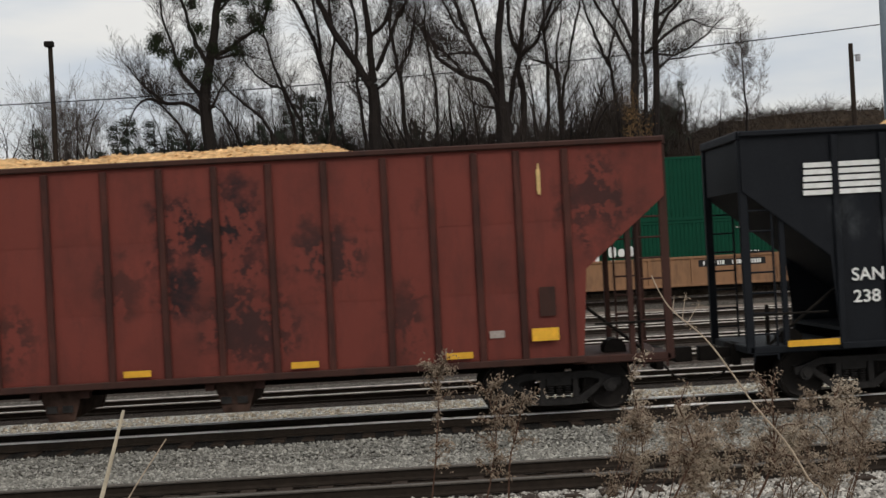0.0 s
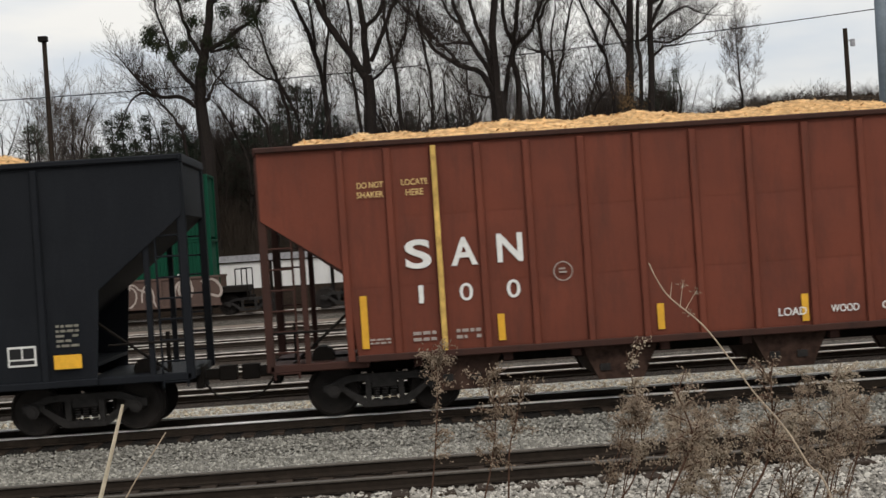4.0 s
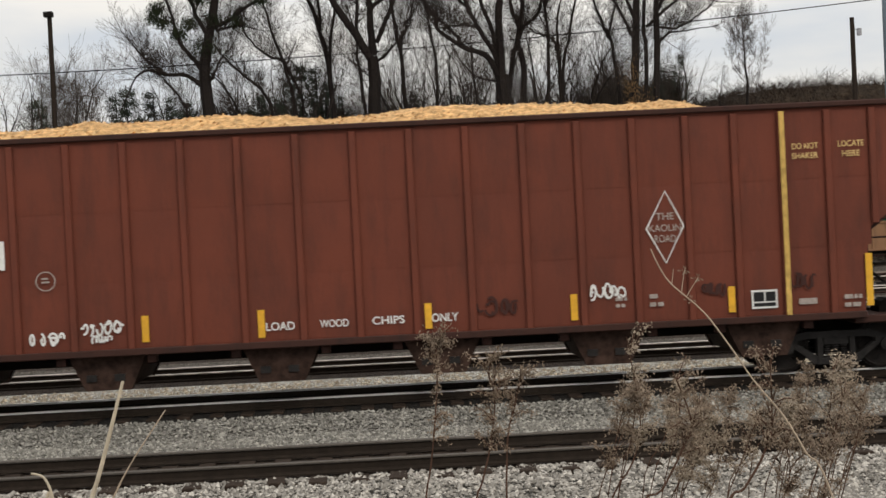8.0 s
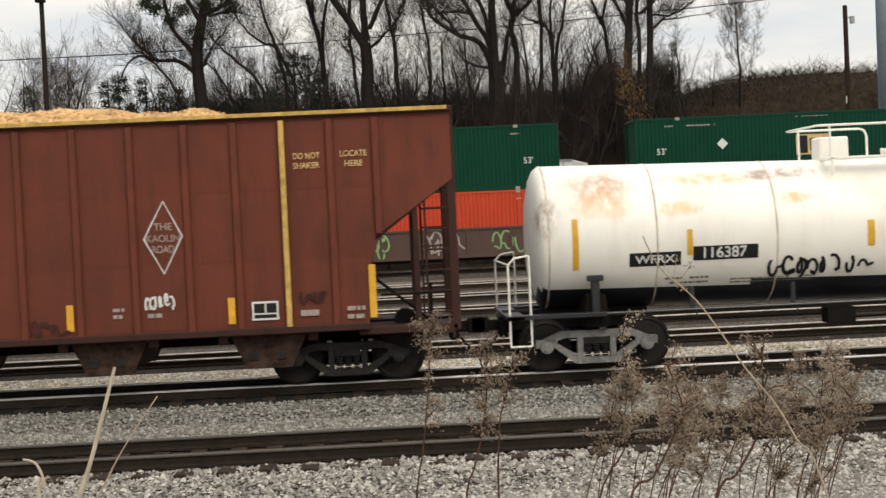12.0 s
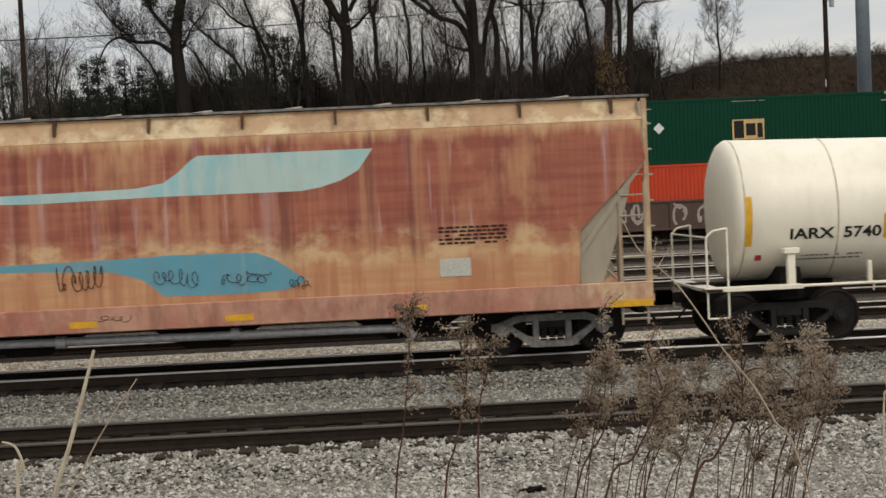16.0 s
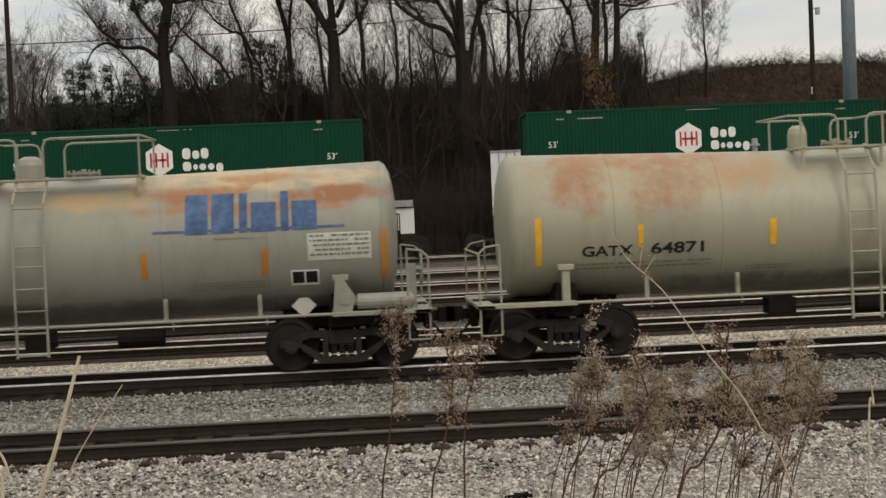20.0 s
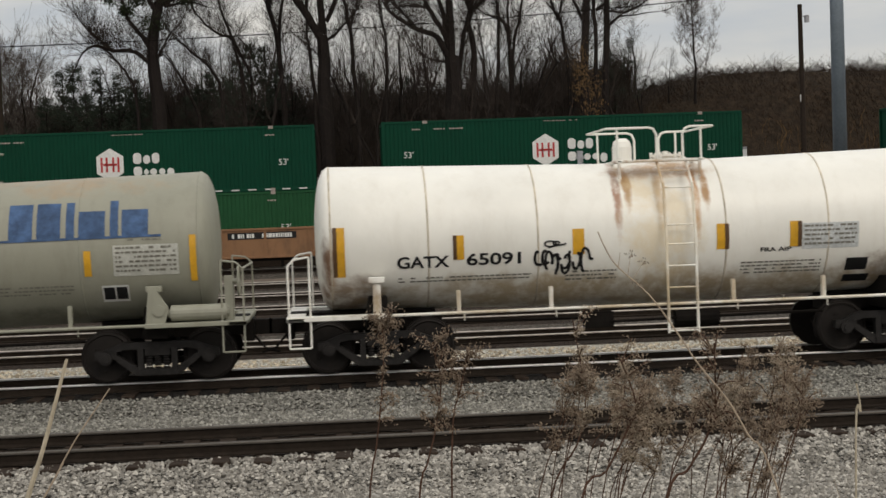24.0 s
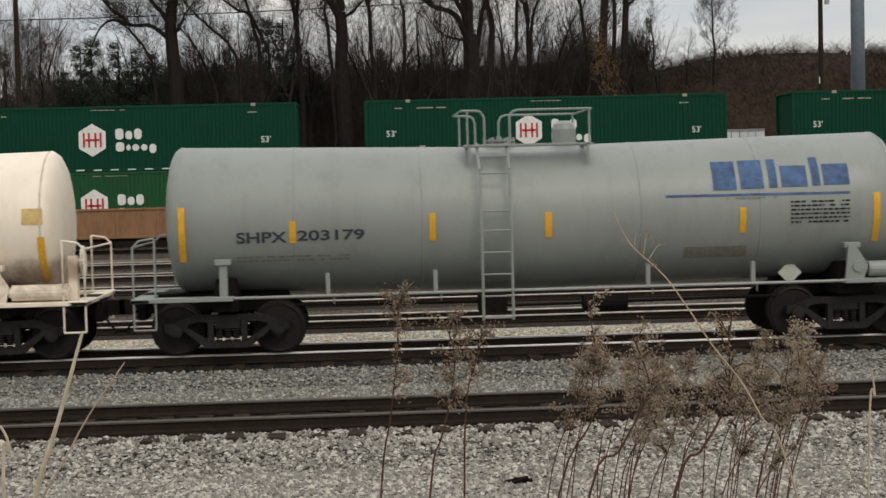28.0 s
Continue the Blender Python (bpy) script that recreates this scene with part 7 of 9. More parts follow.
l_write('FRA AIP', 7.973, 1.873, 0.077, M["black"], 0.556, 0.02)
l_patch('panel', M["grey_panel"], 8.724, 9.754, 1.895, 2.354, 'grey printed data panel', 0.006)
wrap_bars(l_car, lambda x, z: l_y(x, z) - 0.004, 8.764, 9.714, 1.925, 2.324, 5, M["grey_text"], 150)
wrap_bars(l_car, l_y, 7.633, 9.095, 1.452, 1.702, 4, M["grey_text"], 151)
l_patch('data_plate', M["black"], 9.565, 9.966, 1.474, 1.7, 'small black data plate', 0.006)
l_patch('data_plate', M["black"], 9.577, 10.053, 1.257, 1.392, 'small black data plate', 0.006)
# pinkish white tank
m_patch("reflector", M["yellow"], 0.241, 0.419, 1.315, 2.156, "yellow reflective bar")
m_patch("reflector", M["yellow"], 3.196, 3.318, 1.648, 2.117, "yellow reflective bar")
m_patch("reflector", M["yellow"], 6.821, 6.943, 1.705, 2.154, "yellow reflective bar")
m_patch("reflector", M["yellow"], 8.927, 9.039, 1.724, 2.196, "yellow reflective bar")
m_patch("reflector", M["yellow"], 10.989, 11.111, 1.378, 2.17, "yellow reflective bar")
m_write('GATX', 1.222, 2.006, 0.205, M["black"], 0.85, 0.03)
m_write('64779', 2.193, 2.019, 0.189, M["black"], 0.999, 0.03)
sprayed(m_car, "COCOO", 0.36, 1.2, 1.68, 1.92, M["scrawl_black"], 152, m_y, r=0.02, rise=0.05)
tag(m_car, 9, 2.08, 3.42, 1.42, 1.66, M["scrawl_black"], 153, m_y, r=0.022)
sprayed(m_car, "KILL-M", 4.98, 6.10, 1.42, 1.74, M["scrawl_black"], 154, m_y, r=0.026)
sprayed(m_car, "GENRE", 7.02, 8.25, 1.40, 1.68, M["scrawl_black"], 155, m_y, r=0.026, rise=0.02)
sprayed(m_car, "HRBM", 8.42, 9.28, 1.42, 1.72, M["scrawl_black"], 156, m_y, r=0.026, rise=0.12)
m_write('FRA AIP', 9.082, 2.111, 0.085, M["black"], 0.539, 0.02)
m_patch('panel', M["grey_panel"], 9.097, 10.192, 2.27, 2.714, 'grey printed data panel', 0.006)
wrap_bars(m_car, lambda x, z: m_y(x, z) - 0.004, 9.137, 10.152, 2.3, 2.684, 5, M["grey_text"], 157)
m_patch('panel', M["grey_panel"], 8.053, 8.8, 1.839, 2.154, '', 0.006)
wrap_bars(m_car, lambda x, z: m_y(x, z) - 0.004, 8.093, 8.76, 1.869, 2.124, 3, M["grey_text"], 158)
m_patch('data_plate', M["black"], 9.431, 9.833, 1.742, 1.926, 'small black data plate', 0.006)
wrap_bars(m_car, m_y, 9.311, 9.941, 1.436, 1.679, 3, M["grey_text"], 159)
m_patch('panel', M["grey_panel"], 5.004, 5.614, 1.51, 1.936, '', 0.006)
wrap_bars(m_car, lambda x, z: m_y(x, z) - 0.004, 5.044, 5.574, 1.54, 1.906, 4, M["grey_text"], 160)
wrap_bars(m_car, m_y, 1.22, 3.015, 1.795, 1.93, 2, M["grey_text"], 161)
wrap_bars(m_car, m_y, 7.011, 7.705, 1.999, 2.057, 1, M["grey_text"], 162)
m_patch('patch_mark', M["cream"], 0.245, 0.601, 2.21, 2.533, '', 0.006)
m_patch('patch_mark', M["cream"], 10.737, 11.087, 2.384, 2.665, '', 0.006)
# clean grey tank
n_patch("reflector", M["yellow"], 0.376, 0.489, 1.657, 2.614, "yellow reflective bar")
n_patch("reflector", M["yellow"], 2.284, 2.397, 1.944, 2.329, "yellow reflective bar")
n_patch("reflector", M["yellow"], 4.722, 4.834, 1.927, 2.412, "yellow reflective bar")
n_patch("reflector", M["yellow"], 6.755, 6.877, 1.931, 2.379, "yellow reflective bar")
n_patch("reflector", M["yellow"], 10.218, 10.33, 1.916, 2.368, "yellow reflective bar")
n_patch("reflector", M["yellow"], 12.627, 12.749, 1.694, 2.576, "yellow reflective bar")
n_write('SHPX', 1.366, 1.96, 0.196, M["grey_ink"], 0.877, 0.03)
n_write('203179', 2.421, 1.983, 0.183, M["grey_ink"], 1.166, 0.03)
blocks(n_car, 9.765, 12.216, 2.675, 3.178, M["blue_mark"], skin=n_y, rise=0.06)
for k in range(8):
    n_patch("brand_line", M["blue_mark"], 8.903 + 0.413 * k, 8.903 + 0.413 * (k + 1), 2.572 + -0.001 * k, 2.612 + -0.001 * k)
wrap_bars(n_car, n_y, 1.362, 3.329, 1.595, 1.728, 2, M["grey_text"], 163)
wrap_bars(n_car, n_y, 11.135, 12.195, 2.024, 2.458, 6, M["black"], 164)
n_patch('worn_panel', M["grey_text"], 9.246, 10.377, 1.481, 1.681, '', 0.006)
part("placard_diamond", mesh_of("placard_diamond", prism_of([(11.252, 0.937), (11.472, 1.157), (11.252, 1.377), (11.032, 1.157)], n_y(11.252, 1.223) - 0.10), M["pale_panel"]), None, n_car, "diamond placard holder")
wrap_bars(n_car, n_y, 9.977, 10.887, 2.484, 2.543, 1, M["grey_text"], 165)


# ---- trees and brush on the slope ----
def grow(rnd, p, d, r, length, level, segs, spread=0.55, lift=0.25, kids=(3, 5), shrink=0.62):
    n = 6 if level > 1 else 4
    pts, q, v = [(p.copy(), r)], p.copy(), d.normalized()
    for k in range(n):
        v = (v + Vector((rnd.uniform(-1, 1), rnd.uniform(-1, 1), rnd.uniform(-0.8, 1.0))) * 0.2 + Vector((0, 0, lift * 0.16))).normalized()
        q = q + v * (length / n)
        pts.append((q.copy(), max(0.0062, r * (1 - 0.55 * (k + 1) / n))))
    for (a, ra), (b, rb) in zip(pts, pts[1:]):
        segs.append((a, b, ra, rb, level))
    if level == 0:
        return
    m = rnd.randint(*kids)
    turn = rnd.uniform(0, math.tau)
    for k in range(m):
        i = min(n, 1 + round((n - 1) * (k + rnd.uniform(0.4, 1.0)) / m))
        a, ra = pts[i]
        turn += 2.4 + rnd.uniform(-0.5, 0.5)
        side = v.orthogonal().normalized()
        side.rotate(Matrix.Rotation(turn, 3, v))
        w = (v * (1 - spread) + side * spread + Vector((0, 0, lift * 0.5))).normalized()
        grow(rnd, a, w, ra * rnd.uniform(0.42, 0.68), length * shrink * rnd.uniform(0.7, 1.2), level - 1, segs, spread, lift, kids, shrink)
    grow(rnd, pts[-1][0], v, pts[-1][1], length * shrink, level - 1, segs, spread, lift, kids, shrink)


def seg_mesh(name, segs, material, sides):
    verts, faces = [], []
    for a, b, ra, rb, _ in segs:
        d = (b - a).normalized()
        u = d.orthogonal().normalized()
        v = d.cross(u)
        base = len(verts)
        for c, r in ((a, ra), (b, rb)):
            for k in range(sides):
                t = k * math.tau / sides
                verts.append(c + (u * math.cos(t) + v * math.sin(t)) * r)
        for k in range(sides):
            k2 = (k + 1) % sides
            faces.append((base + k, base + k2, base + sides + k2, base + sides + k))
    me = bpy.data.meshes.new(name)
    me.from_pydata(verts, [], faces)
    me.materials.append(material)
    return me


def leaf_mesh(name, centres, n, spread, size, material, rnd, droop=0.0):
    verts, faces = [], []
    for c, s in centres:
        for _ in range(n):
            o = Vector((rnd.gauss(0, 1), rnd.gauss(0, 1), rnd.gauss(0, 0.8))) * spread * s
            a = c + o
            u = Vector((rnd.uniform(-1, 1), rnd.uniform(-1, 1), rnd.uniform(-1, 1))).normalized() * size
            w = u.orthogonal().normalized() * size * 0.45
            k = len(verts)
            verts += [a - u, a + w, a + u - Vector((0, 0, droop)), a - w]
            faces.append((k, k + 1, k + 2, k + 3))
    me = bpy.data.meshes.new(name)
    me.from_pydata(verts, [], faces)
    me.materials.append(material)
    return me


M["mistletoe"] = plain("dark_evergreen_clumps", (0.022, 0.03, 0.014), 0.9, 0, 0.4, 3, 0)
M["pine"] = plain("dull_pine_needles", (0.034, 0.043, 0.030), 0.9, 0, 0.4, 2, 0)
M["tan_leaf"] = plain("withered_tan_leaves", (0.15, 0.092, 0.042), 0.9, 0, 0.4, 3, 0)
M["brush"] = plain("dark_brown_brush", (0.042, 0.032, 0.0245), 0.95, 0, 0.5, 1.2, 0)
M["dry_grass"] = plain("dry_brown_grass", (0.036, 0.022, 0.0135), 0.95, 0, 0.5, 1.5, 0)


def bare_tree(seed, height, r, label, spread=0.5, lift=0.3, levels=5, fork=2, bole=0.34):
    rnd = random.Random(seed)
    segs = []
    pts = [Vector((0, 0, -0.6))]
    steps = 6
    for k in range(1, steps + 1):
        pts.append(Vector((rnd.uniform(-0.12, 0.12), rnd.uniform(-0.12, 0.12), height * bole * k / steps)))
    for k in range(steps):
        segs.append((pts[k], pts[k + 1], r * (1.25 if k == 0 else 1.0 - 0.05 * k), r * (0.95 - 0.05 * k), 9))
    top = pts[-1]
    for k in range(fork):
        a = math.tau * k / fork + rnd.uniform(-0.5, 0.5)
        o = 0.34 + rnd.uniform(-0.1, 0.14) if fork > 1 else 0.06
        grow(rnd, top, Vector((math.cos(a) * o, math.sin(a) * o, 1.0)), r * (0.62 if fork > 1 else 0.7), height * 0.30 * rnd.uniform(0.85, 1.15), levels - 1, segs, spread, lift, (3, 4), 0.62)
    for k in range(5):
        a = rnd.uniform(0, math.tau)
        i = rnd.randint(2, steps)
        grow(rnd, pts[i], Vector((math.cos(a), math.sin(a) * 0.7, rnd.uniform(0.1, 0.5))), r * rnd.uniform(0.22, 0.36), height * rnd.uniform(0.14, 0.22), levels - 2, segs, spread, lift, (3, 4), 0.62)
    tree = thing("bare_tree", label, "tree", "bare trees on the slope")
    part("trunk", seg_mesh("trunk", [s for s in segs if s[2] > 0.045], M["bark"], 7), None, tree)
    part("crown", seg_mesh("crown", [s for s in segs if s[2] <= 0.045], M["twig"], 3), None, tree, "leafless crown of fine twigs")
    return tree


def pine_tree(seed, height, label):
    rnd = random.Random(seed)
    tree = thing("pine_tree", label, "tree", "evergreens on the slope")
    segs = [(Vector((0, 0, -0.5)), Vector((0, 0, height)), 0.11, 0.02, 9)]
    centres = []
    z = height * 0.15
    while z < height * 0.97:
        for _ in range(3):
            a = rnd.uniform(0, math.tau)
            l = (height - z) * 0.34 * rnd.uniform(0.35, 1.15) + 0.12
            b = Vector((math.cos(a) * l, math.sin(a) * l, z + 0.45 * l))
            segs.append((Vector((0, 0, z)), b, 0.022, 0.01, 1))
            for f in (0.55, 0.8, 1.0):
                centres.append((Vector((0, 0, z)).lerp(b, f), rnd.uniform(0.7, 1.2)))
        z += rnd.uniform(0.3, 0.55)
    part("trunk", seg_mesh("trunk", segs, M["bark"], 5), None, tree)
    part("needles", leaf_mesh("needles", centres, 36, 0.15, 0.055, M["pine"], rnd), None, tree, "ragged dull green needles")
    return tree


def place(proto, x, y, turn, scale, group=""):
    ob = copy_thing(proto, pose(x, y, ground_z(x, y), 0, 0, turn))
    ob.scale = (scale, scale, scale)
    return ob


def limb_tree(x, y, seed, label, limbs, clumps=(), twigs=5, low=7.5, bark="bark", twig="twig", spray=1.0):
    """A bare tree from its trunk and main limbs (two radii, then offsets across and up), with twigs grown along each limb."""
    rnd = random.Random(seed)
    segs = []
    for r0, r1, *line in limbs:
        depth, drift = 0.0, rnd.uniform(-0.25, 0.25) if line[0][1] > 1 else 0.03
        pts = []
        for k, (dx, dz) in enumerate(line):
            depth += drift if k > 1 else 0.0
            pts.append(Vector((dx, depth, dz)))
        fine = []
        for k in range(len(pts) - 1):
            a, b, c, d = pts[max(0, k - 1)], pts[k], pts[k + 1], pts[min(len(pts) - 1, k + 2)]
            for q in range(3):
                t = q / 3
                p = 0.5 * ((2 * b) + (c - a) * t + (2 * a - 5 * b + 4 * c - d) * t * t + (3 * b - a - 3 * c + d) * t ** 3)
                fine.append(p + Vector((rnd.uniform(-1, 1), rnd.uniform(-1, 1), rnd.uniform(-0.5, 0.5))) * (0.02 if r0 > 0.2 else 0.07))
        fine.append(pts[-1])
        n = len(fine) - 1
        for k in range(n):
            ra, rb = r0 + (r1 - r0) * k / n, r0 + (r1 - r0) * (k + 1) / n
            flare = 1.35 if fine[k].z < 0 else 1.0
            segs.append((fine[k], fine[k + 1].lerp(fine[k], -0.03), ra * flare, rb, 9))
            way = (fine[k + 1] - fine[k]).normalized()
            if fine[k].z < low or rnd.random() < (0.35 if ra > 0.22 else 0.0):
                continue
            for _ in range(twigs if ra < 0.16 else twigs // 2):
                at = fine[k].lerp(fine[k + 1], rnd.random())
                side = Vector((rnd.uniform(-1, 1), rnd.uniform(-0.8, 0.8), rnd.uniform(-0.25, 0.9))).normalized()
                long = rnd.uniform(0.5, 1.6) * (0.75 + 0.5 * k / n) * spray
                grow(rnd, at, way * 0.55 + side * 0.8, min(0.020, ra * 0.26), long, 2, segs, 0.58, 0.3, (3, 4), 0.62)
        grow(rnd, fine[-1], fine[-1] - fine[-2], min(r1, 0.05), rnd.uniform(1.4, 2.2) * spray, 3, segs, 0.5, 0.3, (2, 4), 0.62)
    tree = thing("bare_tree", label, "tree", "bare trees on the slope", at=pose(x, y, ground_z(x, y)))
    part("trunk", seg_mesh("trunk", [s for s in segs if s[2] > 0.027], M[bark], 7), None, tree)
    part("crown", seg_mesh("crown", [s for s in segs if s[2] <= 0.027], M[twig], 3), None, tree, "leafless crown of fine twigs")
    if clumps:
        centres = [(Vector((cx + rnd.gauss(0, 0.12), rnd.uniform(-0.3, 0.3), cz + rnd.gauss(0, 0.12))), rnd.uniform(0.6, 1.25)) for cx, cz in clumps for _ in range(4)]
        tagged(part("mistletoe", leaf_mesh("mistletoe", centres, 110, 0.30, 0.085, M["mistletoe"], rnd), None, tree), "dark green mistletoe clumps", kind="stuff")
    return tree


limb_tree(-10.4, 91, 11, "tall bare tree with dark mistletoe clumps", [
    (0.45, 0.15, (0.1, -0.4), (-0.0, 7.1), (-0.2, 9.7), (-0.2, 11.4), (0.1, 13.1), (0.5, 14.8), (0.8, 16.9), (1.4, 18.9), (1.7, 21.0)),
    (0.15, 0.05, (-0.3, 10.0), (-1.3, 10.8), (-2.6, 10.9), (-3.7, 11.2), (-4.4, 10.6)),
    (0.1, 0.03, (-2.6, 10.9), (-3.3, 11.5), (-4.0, 12.2), (-4.6, 13.0)),
    (0.15, 0.05, (-0.3, 11.0), (-0.9, 11.8), (-1.6, 12.9), (-2.0, 14.3), (-2.4, 15.7), (-2.6, 17.1)),
    (0.15, 0.05, (0.3, 13.5), (1.5, 14.1), (2.5, 14.8), (3.4, 15.5), (3.9, 17.1), (4.3, 18.8)),
    (0.09, 0.03, (0.6, 13.4), (1.9, 13.7), (3.0, 13.4)),
    (0.15, 0.05, (0.1, 13.1), (-0.6, 14.5), (-1.0, 15.9), (-1.3, 17.3), (-1.4, 19.1)),
    (0.1, 0.03, (0.7, 16.2), (1.8, 17.2), (2.6, 18.5), (3.0, 19.9)),
    (0.12, 0.05, (-1.2, -0.4), (-1.3, 7.2), (-1.5, 8.8), (-2.2, 10.1), (-3.0, 10.9)),
    (0.09, 0.03, (-0.2, 10.2), (0.4, 10.9), (0.7, 11.7), (1.4, 12.4))],
    clumps=((-1.9, 17.5), (-0.8, 16.9), (-2.9, 14.9), (-3.1, 14.4), (-2.6, 14.1), (2.5, 17.0), (3.0, 15.9), (3.8, 16.7), (3.2, 15.2), (1.2, 17.2), (0.7, 17.8), (-0.4, 15.4), (-1.8, 13.2), (1.8, 13.8), (-0.2, 12.5), (4.9, 17.7), (5.6, 17.5), (0.1, 18.6), (2.0, 18.2), (-0.9, 18.0), (0.5, 14.1), (-1.1, 13.9), (1.5, 15.9)))
limb_tree(-0.4, 91, 23, "tall dark bare tree forking into several limbs", [
    (0.45, 0.34, (0.1, -0.4), (-0.0, 6.5), (-0.1, 8.4), (-0.0, 10.2), (-0.1, 11.4)),
    (0.26, 0.12, (-0.2, 11.3), (-0.9, 12.6), (-1.5, 13.5), (-2.2, 14.6), (-2.8, 16.0), (-3.4, 17.3), (-4.0, 18.7), (-4.5, 20.1)),
    (0.24, 0.12, (-0.0, 11.5), (-0.1, 13.3), (-0.1, 14.3), (-0.3, 16.4), (-0.5, 18.1), (-0.5, 20.2)),
    (0.14, 0.07, (-0.1, 14.2), (0.9, 15.2), (1.5, 16.6), (2.0, 18.4), (2.6, 20.1)),
    (0.15, 0.07, (0.2, 12.2), (0.9, 13.6), (1.4, 14.9), (2.2, 16.3), (2.7, 18.3), (2.9, 19.7)),
    (0.09, 0.03, (0.1, 11.0), (1.1, 11.8), (2.2, 13.1), (2.6, 14.2)),
    (0.14, 0.07, (-0.5, -0.4), (-0.6, 6.6), (-0.8, 9.8), (-1.0, 11.4), (-1.0, 12.8)),
    (0.12, 0.05, (-1.0, 12.8), (-0.8, 14.7), (-1.0, 16.4), (-1.4, 18.2)),
    (0.1, 0.05, (-2.2, 14.6), (-2.5, 16.2), (-2.1, 17.9), (-1.9, 19.2))],
    clumps=((-2.0, 17.5), (-1.8, 16.9), (-0.6, 17.8)))
limb_tree(-3.0, 93, 35, "bare tree of several leaning stems", [
    (0.19, 0.07, (0.1, -0.4), (-0.0, 5.8), (-0.2, 9.8), (-0.6, 12.3), (-1.2, 14.1), (-2.0, 15.9), (-3.1, 17.4), (-3.9, 18.5)),
    (0.12, 0.05, (-0.2, 9.8), (-0.0, 11.9), (0.3, 13.3), (0.2, 15.1)),
    (0.14, 0.05, (-2.3, -0.4), (-2.4, 7.5), (-2.8, 9.8), (-3.4, 11.8), (-3.9, 13.5), (-4.3, 15.0)),
    (0.12, 0.04, (-3.7, -0.4), (-3.8, 6.9), (-4.5, 8.9), (-5.5, 9.8), (-6.6, 10.9), (-7.1, 11.6)),
    (0.11, 0.04, (-2.0, 8.5), (-3.0, 10.5), (-3.8, 10.9), (-4.9, 11.8), (-5.3, 12.6)),
    (0.11, 0.05, (-0.6, 12.3), (-0.7, 14.1), (-0.9, 15.9), (-0.7, 18.0))])
limb_tree(1.5, 90, 41, "slender bare tree with fine upright stems", [
    (0.15, 0.07, (0.1, -0.4), (-0.0, 6.8), (-0.2, 10.4), (-0.3, 12.1), (-0.6, 13.9), (-0.7, 15.9), (-0.2, 18.0)),
    (0.09, 0.03, (-0.3, 12.1), (0.1, 13.3), (0.6, 14.6), (0.8, 15.8)),
    (0.12, 0.05, (1.8, -0.4), (1.7, 6.7), (1.8, 10.3), (1.7, 12.4), (1.4, 14.4), (1.4, 16.5)),
    (0.1, 0.03, (4.4, -0.4), (4.3, 6.6), (4.1, 10.2), (4.0, 11.9))])
limb_tree(7.4, 92, 47, "stout bare tree with heavy spreading limbs", [
    (0.63, 0.45, (0.1, -0.4), (0.0, 5.6), (0.1, 7.9), (-0.0, 9.5)),
    (0.28, 0.16, (0.0, 9.3), (-0.0, 11.4), (0.0, 13.5), (0.3, 15.6), (0.3, 17.7), (0.3, 19.5)),
    (0.21, 0.09, (-0.2, 9.5), (-0.9, 10.8), (-2.0, 11.2), (-3.1, 11.9), (-3.8, 12.5)),
    (0.12, 0.05, (-3.8, 12.4), (-4.0, 13.4), (-4.7, 14.3), (-5.4, 15.0)),
    (0.1, 0.05, (-2.2, 11.3), (-2.9, 12.3), (-3.6, 13.0), (-3.9, 13.4)),
    (0.17, 0.07, (-0.1, 10.0), (-0.7, 11.5), (-1.4, 12.6), (-2.0, 14.0), (-2.6, 15.8), (-3.2, 17.2), (-3.5, 18.6)),
    (0.16, 0.07, (-0.1, 11.0), (-0.7, 12.9), (-1.1, 14.3), (-1.5, 16.1), (-1.8, 17.8)),
    (0.09, 0.03, (-0.1, 9.1), (-1.5, 9.5), (-2.3, 10.2)),
    (0.1, 0.05, (-1.3, 12.5), (-2.2, 12.7), (-3.1, 12.6)),
    (0.1, 0.05, (-1.7, 13.6), (-2.5, 14.4), (-3.2, 15.7), (-3.7, 16.5))])
limb_tree(8.7, 93, 53, "bare tree with two crossing trunks", [
    (0.21, 0.18, (0.1, -0.4), (0.0, 5.1), (0.2, 9.4), (-0.1, 11.0), (0.1, 11.9)),
    (0.16, 0.14, (-0.8, -0.4), (-0.9, 6.8), (-0.6, 9.1), (-0.3, 10.6), (0.1, 11.7)),
    (0.14, 0.07, (0.0, 11.9), (-0.4, 13.5), (-0.5, 15.2), (0.2, 17.3), (0.4, 18.8)),
    (0.16, 0.07, (0.1, 11.9), (0.3, 13.8), (0.6, 15.5), (1.1, 17.3), (1.5, 18.7)),
    (0.12, 0.05, (0.2, 12.0), (1.1, 12.7), (1.6, 13.7), (2.2, 15.1), (3.3, 16.1), (3.9, 17.2)),
    (0.09, 0.04, (1.1, -0.4), (1.0, 5.1), (0.8, 8.4), (0.6, 10.6)),
    (0.14, 0.07, (1.6, -0.4), (1.5, 5.0), (1.8, 10.2), (1.7, 12.6), (1.8, 15.1), (1.5, 17.3)),
    (0.11, 0.04, (1.7, 13.4), (2.4, 14.7), (3.4, 15.8))])
